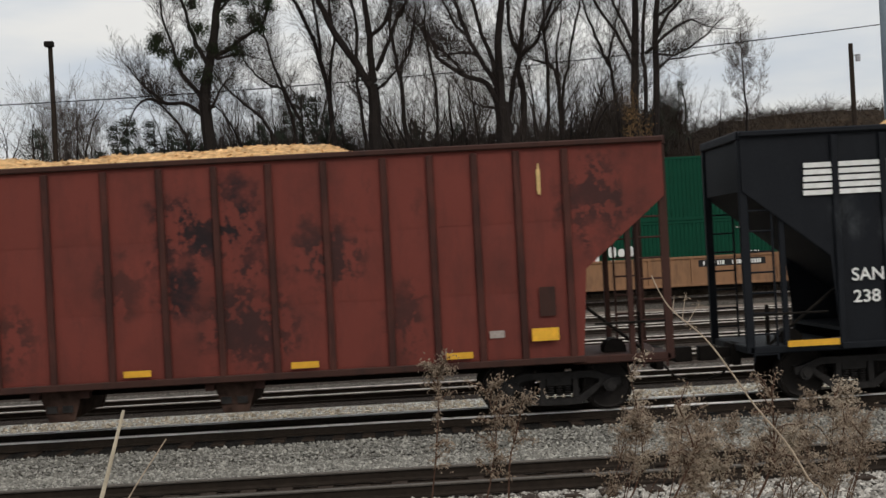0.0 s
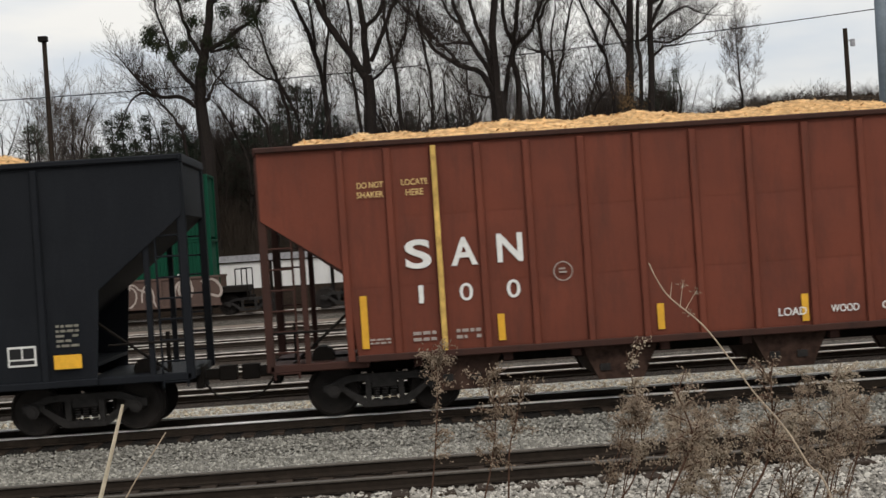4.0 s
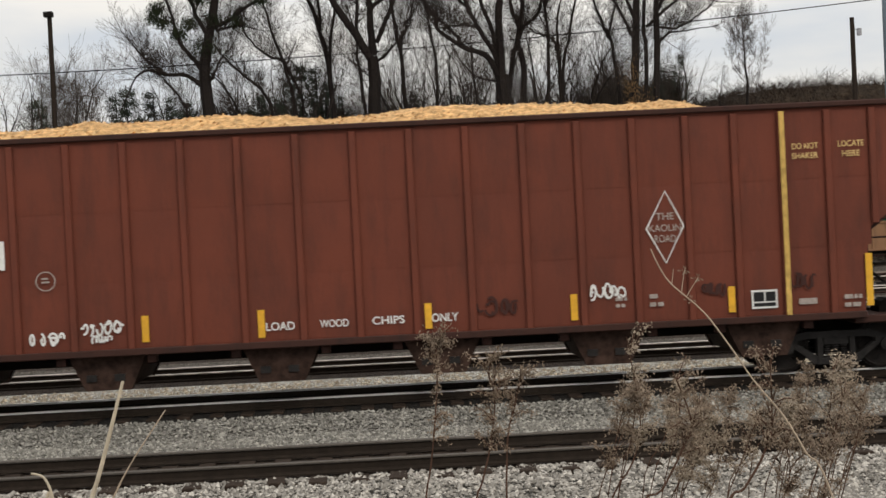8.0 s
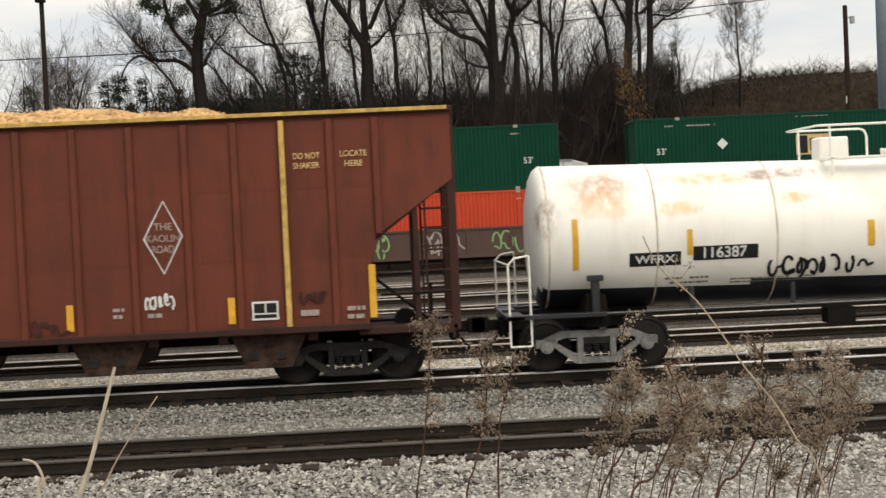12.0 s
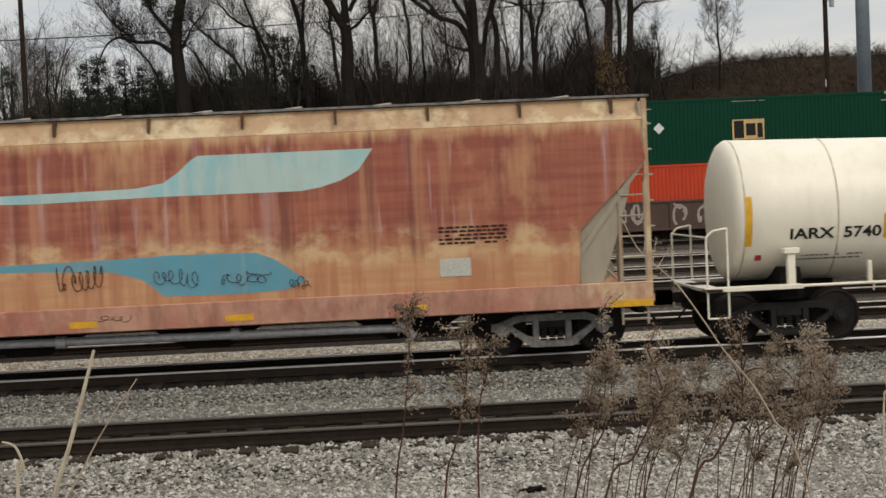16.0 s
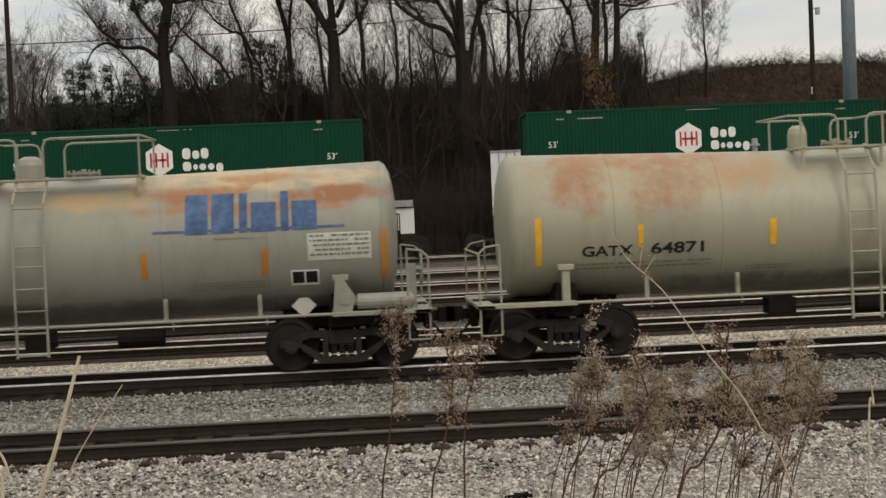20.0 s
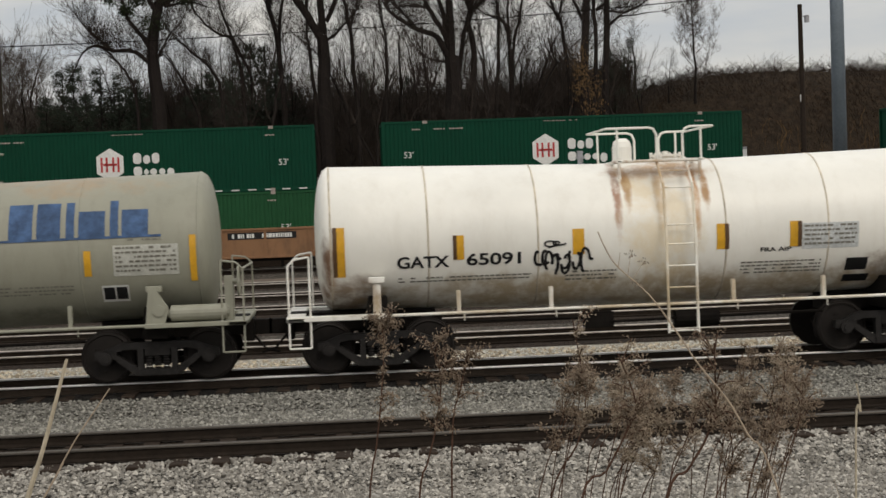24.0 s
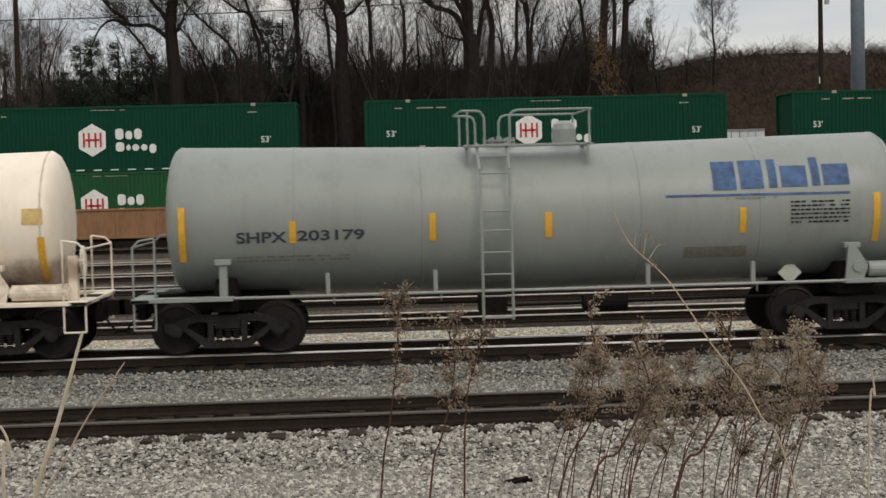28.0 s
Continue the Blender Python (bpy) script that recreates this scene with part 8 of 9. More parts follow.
limb_tree(11.4, 95, 59, "bare tree with thin stems from one root", [
    (0.16, 0.07, (0.1, -0.4), (0.0, 4.0), (-0.1, 8.8), (-0.4, 10.3), (-1.2, 10.7)),
    (0.13, 0.05, (0.1, -0.4), (-0.0, 5.6), (0.3, 8.8), (0.8, 11.0), (1.3, 13.2), (1.8, 15.0)),
    (0.11, 0.04, (-0.0, 8.7), (-0.1, 11.1), (0.3, 12.9)),
    (0.14, 0.05, (3.9, -0.4), (3.8, 3.8), (3.5, 8.9), (3.0, 10.9), (2.3, 12.7), (1.9, 14.2), (1.6, 15.7)),
    (0.09, 0.04, (3.1, 10.3), (3.7, 12.3), (4.1, 14.1))])
limb_tree(15.7, 93, 61, "tall bare tree with straight trunks and a wide crown", [
    (0.3, 0.16, (0.1, -0.4), (0.0, 4.5), (0.2, 9.6), (0.4, 12.5), (0.5, 15.0), (0.3, 16.8), (0.3, 18.6)),
    (0.16, 0.09, (0.6, -0.4), (0.5, 4.5), (0.9, 9.6), (0.8, 11.7), (1.1, 14.6), (1.1, 16.7)),
    (0.25, 0.12, (1.4, -0.4), (1.3, 4.4), (1.6, 10.3), (1.7, 13.1), (2.0, 15.2), (2.3, 16.7), (2.6, 18.4)),
    (0.12, 0.05, (0.2, 10.6), (-0.5, 12.2), (-1.7, 14.0), (-2.6, 15.5), (-3.1, 16.6)),
    (0.12, 0.05, (0.3, 12.0), (-0.6, 14.0), (-1.2, 15.8), (-1.5, 16.9)),
    (0.09, 0.04, (1.7, 11.3), (2.8, 11.2), (3.7, 11.6), (4.8, 12.3)),
    (0.11, 0.04, (1.7, 12.3), (2.6, 13.8), (3.6, 14.8), (4.7, 15.8)),
    (0.11, 0.04, (1.8, 13.7), (3.0, 14.5), (3.5, 15.9), (3.9, 16.9)),
    (0.09, 0.04, (1.6, 10.3), (2.4, 10.9), (3.5, 11.0)),
    (0.11, 0.04, (1.0, 11.4), (2.6, 12.7), (4.0, 13.4), (4.9, 13.0))])

T_SLIM = bare_tree(59, 15, 0.17, "slender bare tree on the slope", 0.50, 0.22, 5, 1)
T_SLIM2 = bare_tree(61, 13, 0.13, "thin bare sapling with crooked twigs", 0.50, 0.20, 4, 2)
for bx, by, seed, tall in ((24.5, 100, 81, 8.0), (-21.2, 98, 82, 9.5), (-20.0, 99, 83, 8.6)):
    rb = random.Random(seed)
    side_limbs = [(0.024, 0.008, (0.0, h), (rb.choice((-1, 1)) * (tall - h) * 0.14, h + (tall - h) * 0.2), (rb.choice((-1, 1)) * rb.uniform(0.1, 0.24) * (tall - h), h + (tall - h) * 0.45)) for h in (tall * (0.2 + 0.05 * k) for k in range(13))]
    limb_tree(bx, by, seed, "slender pale bare tree with an upright oval crown", [(0.11, 0.02, (0.0, -0.4), (0.05, tall * 0.3), (-0.05, tall * 0.6), (0.0, tall))] + side_limbs, twigs=2, low=1.6, twig="twig_pale", spray=0.5)
T_SMALL = bare_tree(73, 9.5, 0.15, "small bare tree standing on the open hilltop", 0.5, 0.4, 5, 1)
PINE = pine_tree(5, 6.5, "ragged dark green pine sapling")

for proto, x, y, turn, s in (
        (T_SLIM, -3.8, 90, 0, 1.0), (T_SLIM, 1.0, 93, 90, 0.95), (T_SLIM, 4.2, 90, 200, 1.05), (T_SLIM, 9.5, 91, 30, 1.0), (T_SLIM, 11.8, 90, 260, 0.95),
        (T_SLIM, -8.2, 94, 120, 0.9), (T_SLIM, 17.4, 91, 60, 0.8), (T_SLIM2, -13.6, 95, 10, 0.9), (T_SLIM2, -20.6, 90, 80, 1.1),
        (T_SLIM2, 2.4, 88, 190, 0.95), (T_SLIM2, 8.6, 88, 280, 0.9), (T_SLIM2, 13.2, 89, 20, 0.9), (T_SLIM2, -5.4, 89, 130, 0.85), (T_SLIM2, 19.5, 93, 220, 0.75),
        (T_SMALL, 22.9, 101, 40, 0.4), (T_SMALL, 21.2, 104, 90, 0.6), (T_SMALL, -22.0, 112, 60, 0.9), (T_SMALL, -18.0, 115, 200, 0.8)):
    place(proto, x, y, turn, s)
rnd = random.Random(404)
for k in range(130):
    x = rnd.uniform(-13, 19) if k > 16 else rnd.uniform(-27, -13)
    place(rnd.choice((T_SLIM, T_SLIM2, T_SLIM2, T_SMALL)), x, rnd.uniform(95, 116), rnd.uniform(0, 360), rnd.uniform(0.42, 0.78))
for x, y, s in ((-21.3, 92, 1.52), (-16.1, 95, 1.37), (-15.2, 94, 1.15), (-13.2, 94, 1.2), (-12.2, 95, 1.1), (-11.5, 97, 0.9), (-9.4, 97, 0.85), (-6.9, 96, 1.05), (-18.0, 96, 1.0), (-2.6, 98, 0.95), (-17.1, 97, 1.19), (-14.4, 95, 1.33), (-13.9, 97, 1.13), (-12.7, 98, 0.99), (-8.4, 96, 0.98), (-8.0, 97, 1.06), (-6.4, 98, 1.12), (-5.2, 98, 1.28), (-4.3, 99, 1.19), (-3.6, 97, 1.15), (20.2, 101, 0.77), (18.6, 100, 0.76), (2.1, 101, 0.77), (5.2, 102, 0.67)):
    place(PINE, x, y, rnd.uniform(0, 360), s)
for proto in (T_SLIM, T_SLIM2, T_SMALL, PINE):
    for o in (proto, *proto.children_recursive):
        bpy.data.objects.remove(o)

# a sapling that kept its withered leaves
rnd = random.Random(77)
segs = []
grow(rnd, Vector((0, 0, -0.3)), Vector((0, 0, 1)), 0.09, 4.2, 3, segs, 0.5, 0.3, (3, 4), 0.4)
sap = thing("leafy_sapling", "young tree holding withered tan leaves", "tree", at=pose(14.6, 90.0, ground_z(14.6, 90.0)))
sap.scale = (1.05, 1.05, 1.7)
part("stem", seg_mesh("stem", segs, M["bark"], 4), None, sap)
part("leaves", leaf_mesh("leaves", [(s[1], 1.0) for s in segs if s[4] < 2 and s[1].z > 2.4], 3, 0.2, 0.06, M["tan_leaf"], rnd), None, sap)


def thicket(n, x0, x1, y0, y1, h0, h1, material, r, seed, bend=0.35):
    rnd = random.Random(seed)
    segs = []
    for _ in range(n):
        x, y = rnd.uniform(x0, x1), rnd.uniform(y0, y1)
        h = rnd.uniform(h0, h1) * (0.7 + 0.5 * noise.noise(Vector((x * 0.3, y * 0.3, seed))))
        a = Vector((x, y, ground_z(x, y) - 0.15))
        b = a + Vector((rnd.uniform(-bend, bend) * h * 0.5, rnd.uniform(-0.2, 0.2) * h, h * 0.55))
        c = b + Vector((rnd.uniform(-bend, bend) * h * 0.6, rnd.uniform(-0.2, 0.2) * h, h * 0.45))
        segs.append((a, b, r, r * 0.8, 0))
        segs.append((b, c, r * 0.8, r * 0.3, 0))
        e = b + Vector((rnd.uniform(-0.6, 0.6) * h * 0.5, 0, h * rnd.uniform(0.15, 0.4)))
        segs.append((b, e, r * 0.6, r * 0.3, 0))
    return seg_mesh("thicket", segs, material, 3)


for label, args in (("dense thicket of bare brown brush on the slope", (16000, -28, 20, 80, 101, 2.0, 5.6, M["brush"], 0.019, 1)),
                    ("dark band of leafless woods behind the trees", (9000, -34, 20, 100, 112, 2.4, 5.4, M["brush"], 0.024, 5)),
                    ("low tangle of brown brush along the foot of the slope", (5000, -34, 34, 77, 88, 1.2, 3.0, M["brush"], 0.02, 2)),
                    ("tall dry brown grass and weeds on the open hillside", (12000, 15, 46, 82, 108, 0.2, 0.8, M["dry_grass"], 0.018, 3, 1.4)),
                    ("scattered dark shrubs on the open hillside", (5200, 16, 46, 84, 108, 0.7, 1.9, M["brush"], 0.015, 6, 1.2)),
                    ("pale tan grass tufts on the open hillside", (420, 27, 44, 84, 97, 0.7, 1.9, M["tan_leaf"], 0.02, 10, 0.5)),
                    ("dense dark bush of fine twigs at the wood's edge", (3600, 15.5, 20.5, 101, 106, 2.0, 5.4, M["brush"], 0.014, 8)),
                    ("hazy understorey of thin grey twigs among the trees", (8000, -12, 18, 96, 108, 2.5, 6.6, M["twig"], 0.010, 9)),
                    ("distant band of bare grey treetops", (3500, -42, -8, 104, 122, 3.0, 6.5, M["twig"], 0.03, 4))):
    tagged(new("brush", thicket(*args)), label, "brush", kind="stuff")


# ---- poles, wire and what stands behind the container train ----
def utility_pole(x, y, top, r, label, lamp):
    ob = thing("utility_pole", label, "utility pole", at=pose(x, y, 0))
    z0 = ground_z(x, y) - 0.5
    bm = bmesh.new()
    tube(bm, (0, 0, z0), (0.0, 0, top), r * 1.2, 12, r * 0.85)
    part("post", bm, M["pole"], ob)
    bm = bmesh.new()
    if lamp == "flood":
        box(bm, -0.28, 0.22, -0.35, 0.1, top - 0.15, top + 0.15)
        tube(bm, (0, 0, top - 0.4), (0, -0.2, top - 0.1), 0.04, 6)
        part("floodlight", bm, M["under"], ob, "dark floodlight on the pole's top", bevel=0.02)
    else:
        tube(bm, (0.36, -0.1, top - 1.05), (0.36, -0.1, top - 0.65), 0.14, 12)
        tube(bm, (0, 0, top - 0.7), (0.36, -0.1, top - 0.7), 0.03, 6)
        part("lamp_head", bm, M["grey_box"], ob, "small grey lamp head")
        bm = bmesh.new()
        tube(bm, (-0.15, -0.16, top - 5.6), (-0.15, -0.16, top - 5.2), 0.03, 6)
        part("insulator", bm, M["white"], ob)
    return ob


utility_pole(-18.45, 85, 15.9, 0.15, "dark wooden pole with a floodlight on top", "flood")
utility_pole(27.1, 85, 13.75, 0.15, "dark wooden pole with a small lamp", "lamp")
bm = bmesh.new()
tube(bm, (24.75, 72, -0.3), (24.85, 72, 24), 0.36, 20, 0.30)
tagged(new("steel_pole", mesh_of("steel_pole", bm, M["steel_pole"], True)), "thick grey galvanised steel pole", "pole")
cu = bpy.data.curves.new("overhead_wire", "CURVE")
cu.dimensions, cu.bevel_depth, cu.bevel_resolution = "3D", 0.028, 1
sp = cu.splines.new("POLY")
sp.points.add(60)
for k, pt in enumerate(sp.points):
    x = -90 + 3 * k
    pt.co = (x, 80, 12.44 + 0.0365 * x + 0.00085 * x * x, 1)
cu.materials.append(M["under"])
tagged(new("overhead_wire", cu), "thin dark overhead wire", "wire")


def parked_trailer(x, y, turn, length=7.5):
    ob = thing("parked_trailer", "white box trailer parked behind the container train", "trailer", "parked trailers", at=pose(x, y, ground_z(x, y), 0, 0, turn))
    bm = bmesh.new()
    box(bm, 0, 2.55, 0, length, 2.0, 5.3)
    part("box_body", bm, M["white_box"], ob, bevel=0.03)
    bm = bmesh.new()
    box(bm, -0.01, 2.56, -0.03, 0.03, 1.95, 2.15)
    box(bm, -0.01, 2.56, -0.03, 0.03, 5.2, 5.32)
    box(bm, 1.24, 1.31, -0.03, 0.0, 2.1, 5.25)
    for xx in (0.45, 0.85, 1.7, 2.1):
        box(bm, xx - 0.02, xx + 0.02, -0.06, -0.02, 2.1, 5.25)
    part("rear_doors_frame", bm, M["grey_box"], ob)
    bm = bmesh.new()
    box(bm, 0.2, 2.35, 0.5, length - 0.5, 1.6, 2.0)
    for yy in (1.2, 2.5):
        for xx in (0.25, 2.0):
            tube(bm, (xx, yy, 1.1), (xx + 0.3, yy, 1.1), 0.5, 16)
    box(bm, 0.9, 1.6, 0.2, 3.2, 0.9, 1.7)
    for yy in (length - 2.5, length - 2.3):
        box(bm, 0.4, 0.6, yy, yy + 0.15, 0.0, 1.7)
        box(bm, 1.9, 2.1, yy, yy + 0.15, 0.0, 1.7)
    part("running_gear", bm, M["under"], ob)
    bars(ob, "side_marks", M["red_mark"], 0.5, 1.1, 4.0, 4.3, 1, -0.032, 3)
    return ob


for x, y, turn in ((7.5, 77.5, -14), (14.2, 77.5, -14), (19.0, 77.5, -12), (-17.4, 77.5, -14), (-28.0, 77.5, -14), (31.0, 77.5, -12)):
    parked_trailer(x, y, turn)
# Simplified panels for a low white row taken for trailers; base boards are added.
wall = thing("panel_fence", "low row of white panels with dark posts and a grey cap", "fence", kind="structure")
for k in range(14):
    x = -40 + 3.1 * k
    zg = ground_z(x, 76)
    bm = bmesh.new()
    box(bm, x + 0.06, x + 3.04, 76.0, 76.12, zg + 1.25, zg + 2.55)
    part("panel", bm, M["white_box"], wall)
    bm = bmesh.new()
    box(bm, x + 0.06, x + 3.04, 75.98, 76.14, zg - 0.1, zg + 1.24)
    part("base_board", bm, M["tie"], wall, "dark board added below the panel")
    bm = bmesh.new()
    box(bm, x - 0.1, x + 0.06, 75.9, 76.2, zg - 0.1, zg + 2.6)
    part("post", bm, M["under"], wall)
bm = bmesh.new()
box(bm, -40, 3.3, 75.85, 76.25, ground_z(0, 76) + 2.62, ground_z(0, 76) + 2.95)
part("cap", bm, M["grey_box"], wall)


# ---- ballast stones ----
def stone_material(name, dark, light):
    m, nt, p = mat_new(name)
    geo = nt.nodes.new("ShaderNodeNewGeometry")
    r = nt.nodes.new("ShaderNodeValToRGB")
    r.color_ramp.elements[0].color, r.color_ramp.elements[1].color = (*dark, 1), (*light, 1)
    mid = r.color_ramp.elements.new(0.62)
    mid.color = (*[(a + b) * 0.42 for a, b in zip(dark, light)], 1)
    nt.links.new(geo.outputs["Random Per Island"], r.inputs["Fac"])
    c = mixed(nt, times(nt, noise_fac(nt, coords(nt, (1, 1, 1)), 60, 4, 0.6, 0.35, 0.65), 0.35), r.outputs["Color"], tuple(v * 0.5 for v in light))
    nt.links.new(c, p.inputs["Base Color"])
    p.inputs["Roughness"].default_value = 0.95
    return m


def stones(n, x0, x1, y0, y1, height, material, seed, label, size=(0.018, 0.042)):
    g = np.random.default_rng(seed)
    base = np.array([(1, 0, 0), (-1, 0, 0), (0, 1, 0), (0, -1, 0), (0, 0, 1), (0, 0, -1)], float)
    tris = np.array([(0, 2, 4), (2, 1, 4), (1, 3, 4), (3, 0, 4), (2, 0, 5), (1, 2, 5), (3, 1, 5), (0, 3, 5)])
    c = np.stack([g.uniform(x0, x1, n), g.uniform(y0, y1, n), np.zeros(n)], 1)
    r = g.uniform(*size, n)
    c[:, 2] = np.interp(c[:, 1], *height) + r * g.uniform(-0.1, 0.55, n)
    shape = base[None] * g.uniform(0.6, 1.25, (n, 6, 1)) * r[:, None, None] * np.array([1.15, 1.0, 0.8])
    shape += g.uniform(-0.3, 0.3, (n, 6, 3)) * r[:, None, None]
    a = g.uniform(0, math.tau, n)
    ca, sa = np.cos(a)[:, None], np.sin(a)[:, None]
    x, y = shape[:, :, 0] * ca - shape[:, :, 1] * sa, shape[:, :, 0] * sa + shape[:, :, 1] * ca
    shape[:, :, 0], shape[:, :, 1] = x, y
    v = (shape + c[:, None, :]).reshape(-1, 3)
    f = (tris[None] + (np.arange(n) * 6)[:, None, None]).reshape(-1, 3)
    me = bpy.data.meshes.new("ballast_stones")
    me.from_pydata(v.tolist(), [], f.tolist())
    me.materials.append(material)
    return tagged(new("ballast_stones", me), label, "gravel", kind="stuff")


M["stone_pale"] = stone_material("pale_limestone_pieces", (0.115, 0.105, 0.09), (0.565, 0.53, 0.475))
M["stone_grey"] = stone_material("dusty_grey_pieces", (0.085, 0.080, 0.070), (0.40, 0.385, 0.34))
M["stone_cream"] = stone_material("dusty_cream_pieces", (0.36, 0.29, 0.20), (0.92, 0.80, 0.62))
NEAR_BED = ([11.0, 17.4, 18.3, 18.85, 19.1, 20.9, 21.15, 21.7, 22.5, 24.85, 25.8, 26.2], [-0.405, -0.42, -0.275, -0.235, -0.215, -0.225, -0.25, -0.275, -0.42, -0.42, -0.245, -0.22])
stones(66000, -7.0, 9.0, 11.6, 19.08, NEAR_BED, M["stone_pale"], 1, "loose pale limestone ballast beside the near track")
stones(38000, -8.0, 10.5, 20.95, 25.95, NEAR_BED, M["stone_grey"], 2, "dusty grey ballast between the two near tracks")
stones(9000, -10.0, 12.5, 29.3, 31.7, ([29.3, 29.8, 30.7, 31.7], [-0.34, -0.43, -0.43, -0.24]), M["stone_cream"], 3, "pale cream gravel between yard tracks", (0.03, 0.06))

# small litter on the ballast
for x, y, z in ((1.35, 14.6, -0.38), (1.75, 16.3, -0.4), (1.9, 22.6, -0.40), (-3.6, 22.9, -0.4), (3.4, 13.9, -0.36)):
    rr = random.Random(int(x * 100))
    bm = bmesh.new()
    for _ in range(4):
        q = Vector((x + rr.uniform(-0.08, 0.08), y + rr.uniform(-0.05, 0.05), z + rr.uniform(0.0, 0.05)))
        e = Vector((rr.uniform(0.05, 0.11), rr.uniform(-0.04, 0.04), rr.uniform(-0.02, 0.03)))
        tube(bm, q - e, q + e, rr.uniform(0.015, 0.03), 6)
    tagged(new("scrap", mesh_of("scrap", bm, M["under"])), "small dark scrap lying on the ballast", "scrap", "scraps on the ballast")

# ---- weeds in front of the camera ----
M["stalk_dark"] = plain("dark_dry_stalk", (0.085, 0.048, 0.034), 0.9, 0, 0.3, 20, 0)
M["stalk_pale"] = plain("bleached_reed", (0.50, 0.44, 0.34), 0.8, 0, 0.2, 15, 0)
M["stalk_tan"] = plain("tan_bare_stem", (0.42, 0.34, 0.26), 0.8, 0, 0.25, 15, 0)
M["fluff"] = plain("withered_grey_tan_seed_heads", (0.205, 0.158, 0.118), 0.95, 0, 0.5, 30, 0)
M["fluff_pale"] = plain("pale_downy_seed_heads", (0.31, 0.255, 0.195), 0.95, 0, 0.35, 30, 0)
M["straw"] = plain("thin_dry_straw", (0.26, 0.19, 0.12), 0.9, 0, 0.35, 10, 0)


def bent(points, r0, r1, segs):
    pts = [Vector(p) for p in points]
    fine = []
    for k in range(len(pts) - 1):
        a, b = pts[max(0, k - 1)], pts[k]
        c, d = pts[k + 1], pts[min(len(pts) - 1, k + 2)]
        for q in range(4):
            t = q / 4
            fine.append(0.5 * ((2 * b) + (c - a) * t + (2 * a - 5 * b + 4 * c - d) * t * t + (3 * b - a - 3 * c + d) * t ** 3))
    fine.append(pts[-1])
    n = len(fine) - 1
    for k in range(n):
        segs.append((fine[k], fine[k + 1], r0 + (r1 - r0) * k / n, r0 + (r1 - r0) * (k + 1) / n, 0))
    return fine


def weed(points, seed, heads, label, r=0.0042, fluff="fluff", reach=0.1):
    """A dead stalk from its root to its tip, with withered heads on short sprigs near the tip."""
    rnd = random.Random(seed)
    ob = thing("dry_weed", label, "weed", "dead weeds before the camera")
    segs = []
    line = bent(points, r, r * 0.45, segs)
    centres = []
    n = len(line)
    for k in range(heads):
        f = 1 - 0.42 * rnd.random() ** 1.3
        a = line[min(n - 1, int(f * (n - 1)))]
        b = a + Vector((rnd.uniform(-1, 1) * reach, rnd.uniform(-0.6, 0.6) * reach, rnd.uniform(-0.1, 1.1) * reach))
        m = a.lerp(b, 0.5) + Vector((0, 0, 0.25 * reach * rnd.random()))
        segs.append((a, m, r * 0.5, r * 0.4, 0))
        segs.append((m, b, r * 0.4, r * 0.3, 0))
        for q in range(8):
            centres.append((a.lerp(m, q / 3.5) if q < 3 else m.lerp(b, (q - 3) / 4), rnd.uniform(0.4, 1.3)))
    part("stem", seg_mesh("stem", segs, M["stalk_dark"], 5), None, ob)
    if centres:
        tagged(part("seed_head", leaf_mesh("seed_head", centres, 6, 0.0125, 0.0066, M[fluff], rnd, 0.003), None, ob), "withered downy seed heads", kind="stuff")
    return ob


def rooted(x, y, *upper):
    return [(x, y, ground_z(x, y) - 0.05)] + list(upper)


weed(rooted(0.0, 5.2, (0.07, 5.2, 1.829), (0.106, 5.2, 2.07), (0.123, 5.2, 2.189), (0.144, 5.2, 2.386), (0.142, 5.2, 2.52)), 1, 22, "tall dead weed with drooping withered seed heads", reach=0.06)
weed(rooted(0.15, 5.0, (0.233, 5, 1.864), (0.272, 5, 2.039), (0.303, 5, 2.153), (0.327, 5, 2.325), (0.29, 5, 2.45)), 2, 24, "tall dead weed with drooping withered seed heads", reach=0.065)
weed(rooted(0.34, 5.1, (0.36, 5.1, 2.02), (0.4, 5.1, 2.27), (0.43, 5.1, 2.39)), 3, 10, "dead weed with small grey seed heads", reach=0.07)
weed(rooted(0.8, 4.8, (1.025, 4.8, 1.876), (1.111, 4.8, 2.007), (1.179, 4.8, 2.116), (1.209, 4.8, 2.227), (1.212, 4.8, 2.42)), 4, 22, "branching dark dead weed with tan seed heads", 0.006, reach=0.085)
weed(rooted(0.6, 5.0, (0.776, 5, 1.844), (0.876, 5, 1.979), (0.956, 5, 2.121), (0.987, 5, 2.207), (0.93, 5, 2.38)), 5, 22, "branching dark dead weed with tan seed heads", 0.005, reach=0.085)
weed(rooted(0.55, 5.4, (0.724, 5.4, 1.762), (0.844, 5.4, 2.012), (0.879, 5.4, 2.177), (0.842, 5.4, 2.47)), 6, 16, "leaning dead weed with pale downy seed heads", 0.0042, "fluff_pale", 0.09)
weed(rooted(1.25, 5.2, (1.405, 5.2, 1.778), (1.469, 5.2, 2.002), (1.513, 5.2, 2.162), (1.536, 5.2, 2.343)), 7, 18, "leaning dead weed with pale downy seed heads", 0.0042, "fluff_pale", 0.075)
rw = random.Random(88)
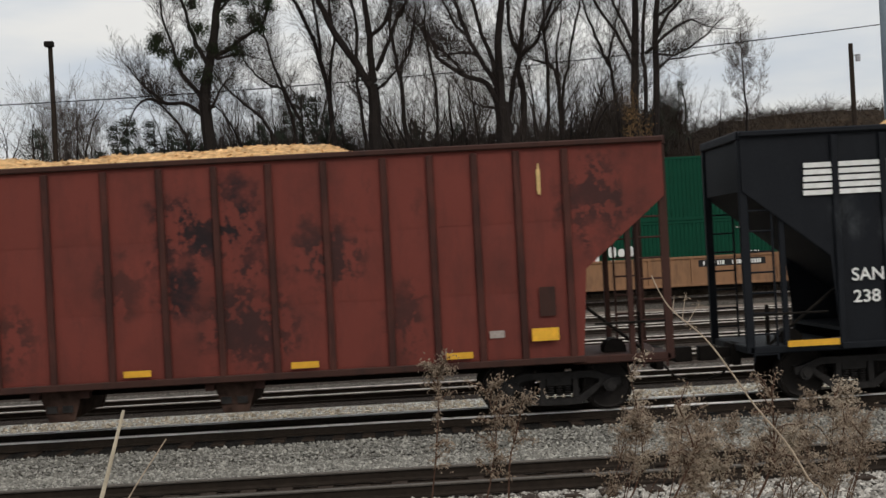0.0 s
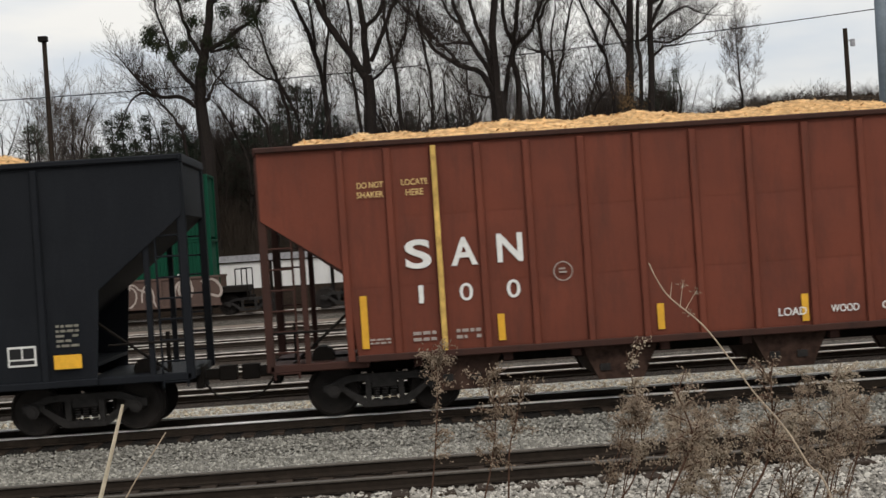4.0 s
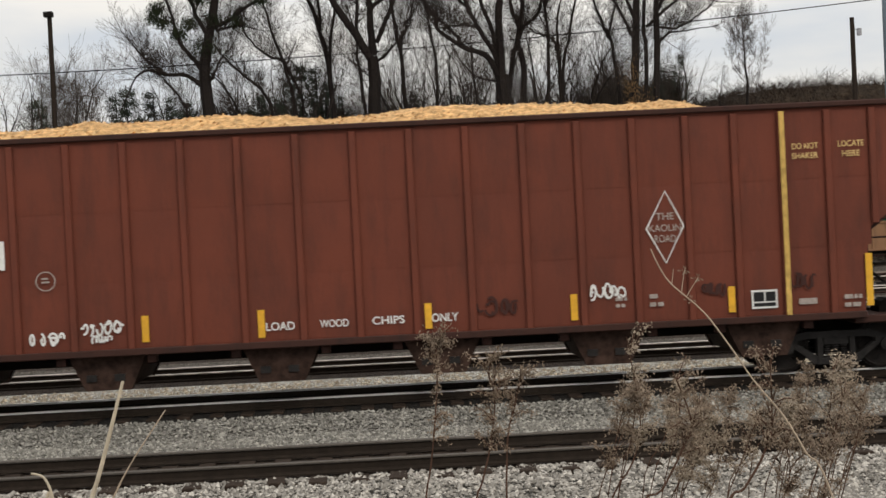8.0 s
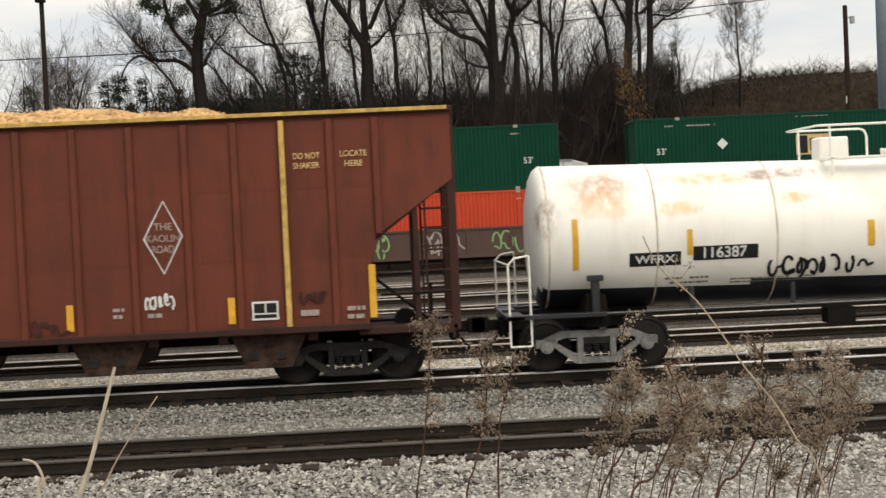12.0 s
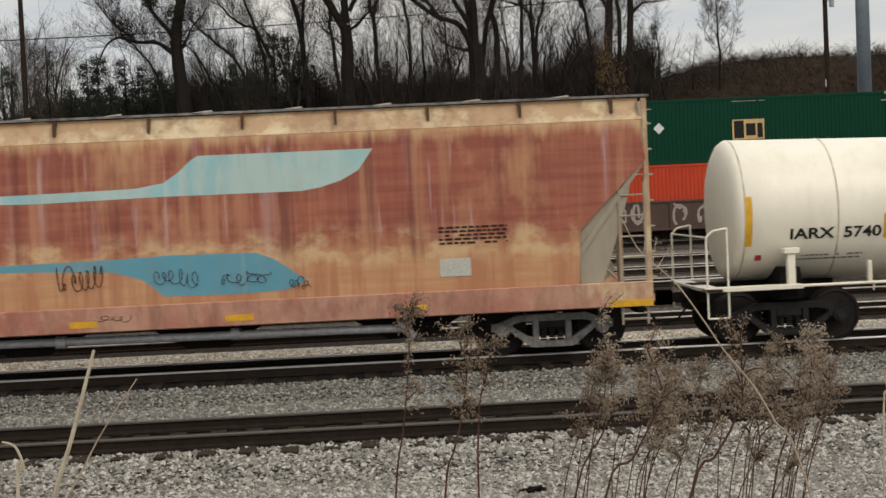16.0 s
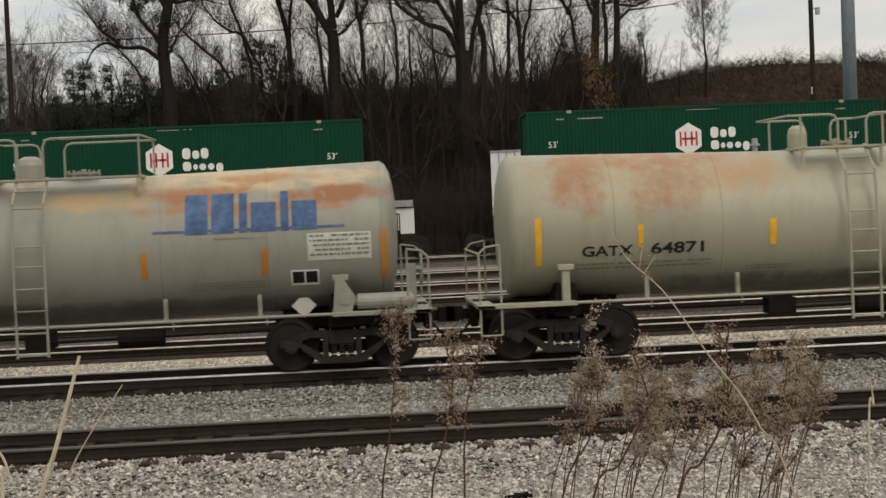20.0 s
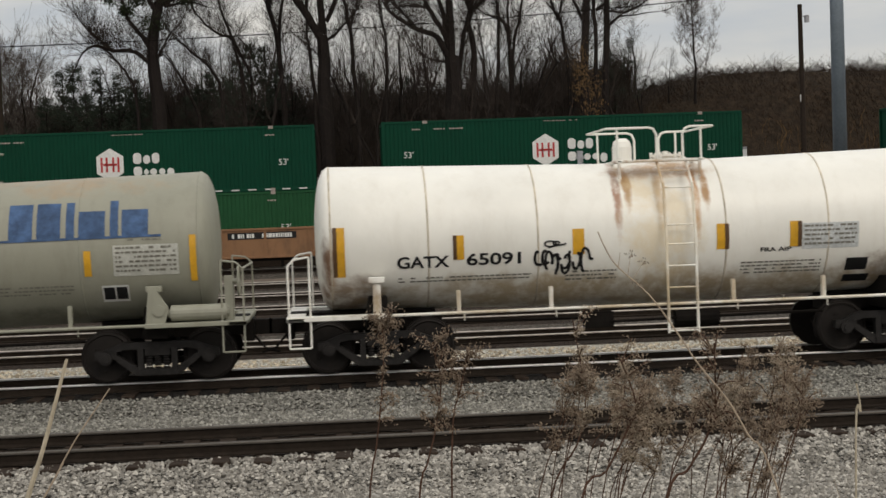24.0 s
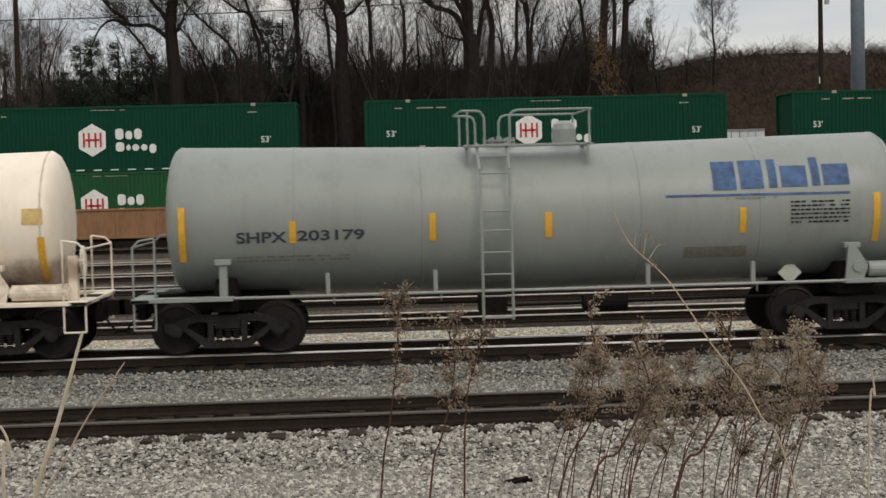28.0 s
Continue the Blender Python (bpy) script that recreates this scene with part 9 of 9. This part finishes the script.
for k in range(32):
    x0 = rw.uniform(0.62, 1.62)
    y0 = rw.uniform(4.7, 6.4)
    lean = rw.uniform(-0.08, 0.12)
    z1 = rw.uniform(2.08, 2.30)
    xt = x0 * y0 / 5.0
    weed(rooted(xt - 0.25 + lean, y0, (xt - 0.12, y0, 1.75), (xt - 0.02, y0, z1 - 0.15), (xt + lean * 0.4, y0, z1)), 200 + k, rw.randint(9, 18), "dead weed in a tangled clump", 0.0028, rw.choice(("fluff", "fluff", "fluff_pale")), rw.uniform(0.05, 0.085))


def stem_thing(name, label, points, r0, r1, material, extra=()):
    segs = []
    bent(points, r0, r1, segs)
    for a, b in extra:
        segs.append((Vector(a), Vector(b), r1 * 0.7, r1 * 0.4, 0))
    ob = thing(name, label, "weed")
    part("stem", seg_mesh("stem", segs, material, 6), None, ob)
    return ob


bare = stem_thing("arching_weed", "long bare tan stem arching down to the weeds", rooted(1.62, 4.6, (1.346, 4.6, 1.979), (1.262, 4.6, 2.143), (1.197, 4.6, 2.261), (1.109, 4.6, 2.376), (1.04, 4.6, 2.485), (0.962, 4.6, 2.597), (0.866, 4.6, 2.688), (0.829, 4.6, 2.746), (0.806, 4.6, 2.801)), 0.0034, 0.0018, M["stalk_tan"], (((0.866, 4.6, 2.688), (0.874, 4.6, 2.736)), ((0.894, 4.6, 2.656), (0.909, 4.6, 2.736)), ((0.909, 4.6, 2.646), (0.949, 4.6, 2.706))))
for q in ((0.909, 4.6, 2.726), (0.949, 4.6, 2.701), (0.924, 4.6, 2.636)):
    part("bud", leaf_mesh("bud", [(Vector(q), 1)], 12, 0.008, 0.006, M["fluff"], random.Random(5)), None, bare)
stem_thing("reed", "thick bleached reed leaning among the ballast weeds", rooted(-1.24, 4.2, (-0.911, 4.2, 2.05), (-0.881, 4.2, 2.147), (-0.836, 4.2, 2.272), (-0.783, 4.2, 2.445), (-0.762, 4.2, 2.514)), 0.0095, 0.0045, M["stalk_pale"])
stem_thing("reed", "thin bleached reed leaning over the ballast", rooted(-1.56, 4.4, (-0.89, 4.4, 2.08), (-0.83, 4.4, 2.183), (-0.775, 4.4, 2.272), (-0.679, 4.4, 2.405)), 0.0036, 0.0018, M["stalk_tan"])
stem_thing("reed", "short curled pale reed", rooted(-0.95, 4.0, (-0.946, 4.0, 2.147), (-0.926, 4.0, 2.221), (-0.945, 4.0, 2.285), (-0.98, 4.0, 2.30)), 0.006, 0.003, M["stalk_pale"])
stem_thing("reed", "thin pale curved reed", rooted(1.72, 5.0, (1.745, 5.0, 2.054), (1.765, 5.0, 2.141), (1.752, 5.0, 2.24)), 0.004, 0.003, M["stalk_pale"])

# fine straw low in front
segs = []
rs = random.Random(9)
for k in range(2200):
    y = rs.uniform(4.6, 8.5)
    x = rs.choice((rs.uniform(0.5, 1.75), rs.uniform(0.7, 1.7), rs.uniform(0.9, 1.75), rs.uniform(-1.1, 1.8))) * y / 5
    z0 = ground_z(x, y)
    h = rs.uniform(0.25, 0.5) + 0.55 * max(0.0, (7.0 - y) / 2.4) * rs.random()
    a, b = Vector((x, y, z0 - 0.03)), Vector((x + rs.uniform(-0.08, 0.1), y + rs.uniform(-0.05, 0.05), z0 + h * 0.6))
    c = b + Vector((rs.uniform(-0.12, 0.14), rs.uniform(-0.05, 0.05), h * 0.4))
    segs += [(a, b, 0.0022, 0.0018, 0), (b, c, 0.0018, 0.0008, 0)]
tagged(new("straw", seg_mesh("straw", segs, M["straw"], 3)), "thin dry straw on the near bank", "grass", kind="stuff")


# ---- motion ----
def motions():
    for ob, x0 in moving_train:
        walk(ob, [(t, pose(x0 + train_shift(t), TRACK_Y, 0)) for t in TIMES])
    for ob, x0, z in moving_stack:
        walk(ob, [(t, pose(x0 + STACK_SPEED * (t + slip(t)), STACK_Y, z)) for t in TIMES])
    starts = dict((ob.name, x0) for ob, x0 in moving_train)
    step = 0.08
    for ws, car, x, dx in turning:
        rows = [(0.0, pose(dx, 0, 0.457))]
        if car is not None:
            seen = [t for t in (k * step for k in range(1, 350)) if abs(starts[car.name] + x + train_shift(t)) < 10.5]
            for t in seen:
                turn = math.degrees((train_shift(t, False) - train_shift(seen[0], False)) / 0.457)
                rows.append((t, pose(dx, 0, 0.457, 0, turn, 0)))
        rows.append((28.0, rows[-1][1] if rows[-1][0] < 27.95 else rows[-1][1]))
        rows = [r for k, r in enumerate(rows) if k == 0 or frame(r[0]) > frame(rows[k - 1][0])]
        walk(ws, rows)


motions()
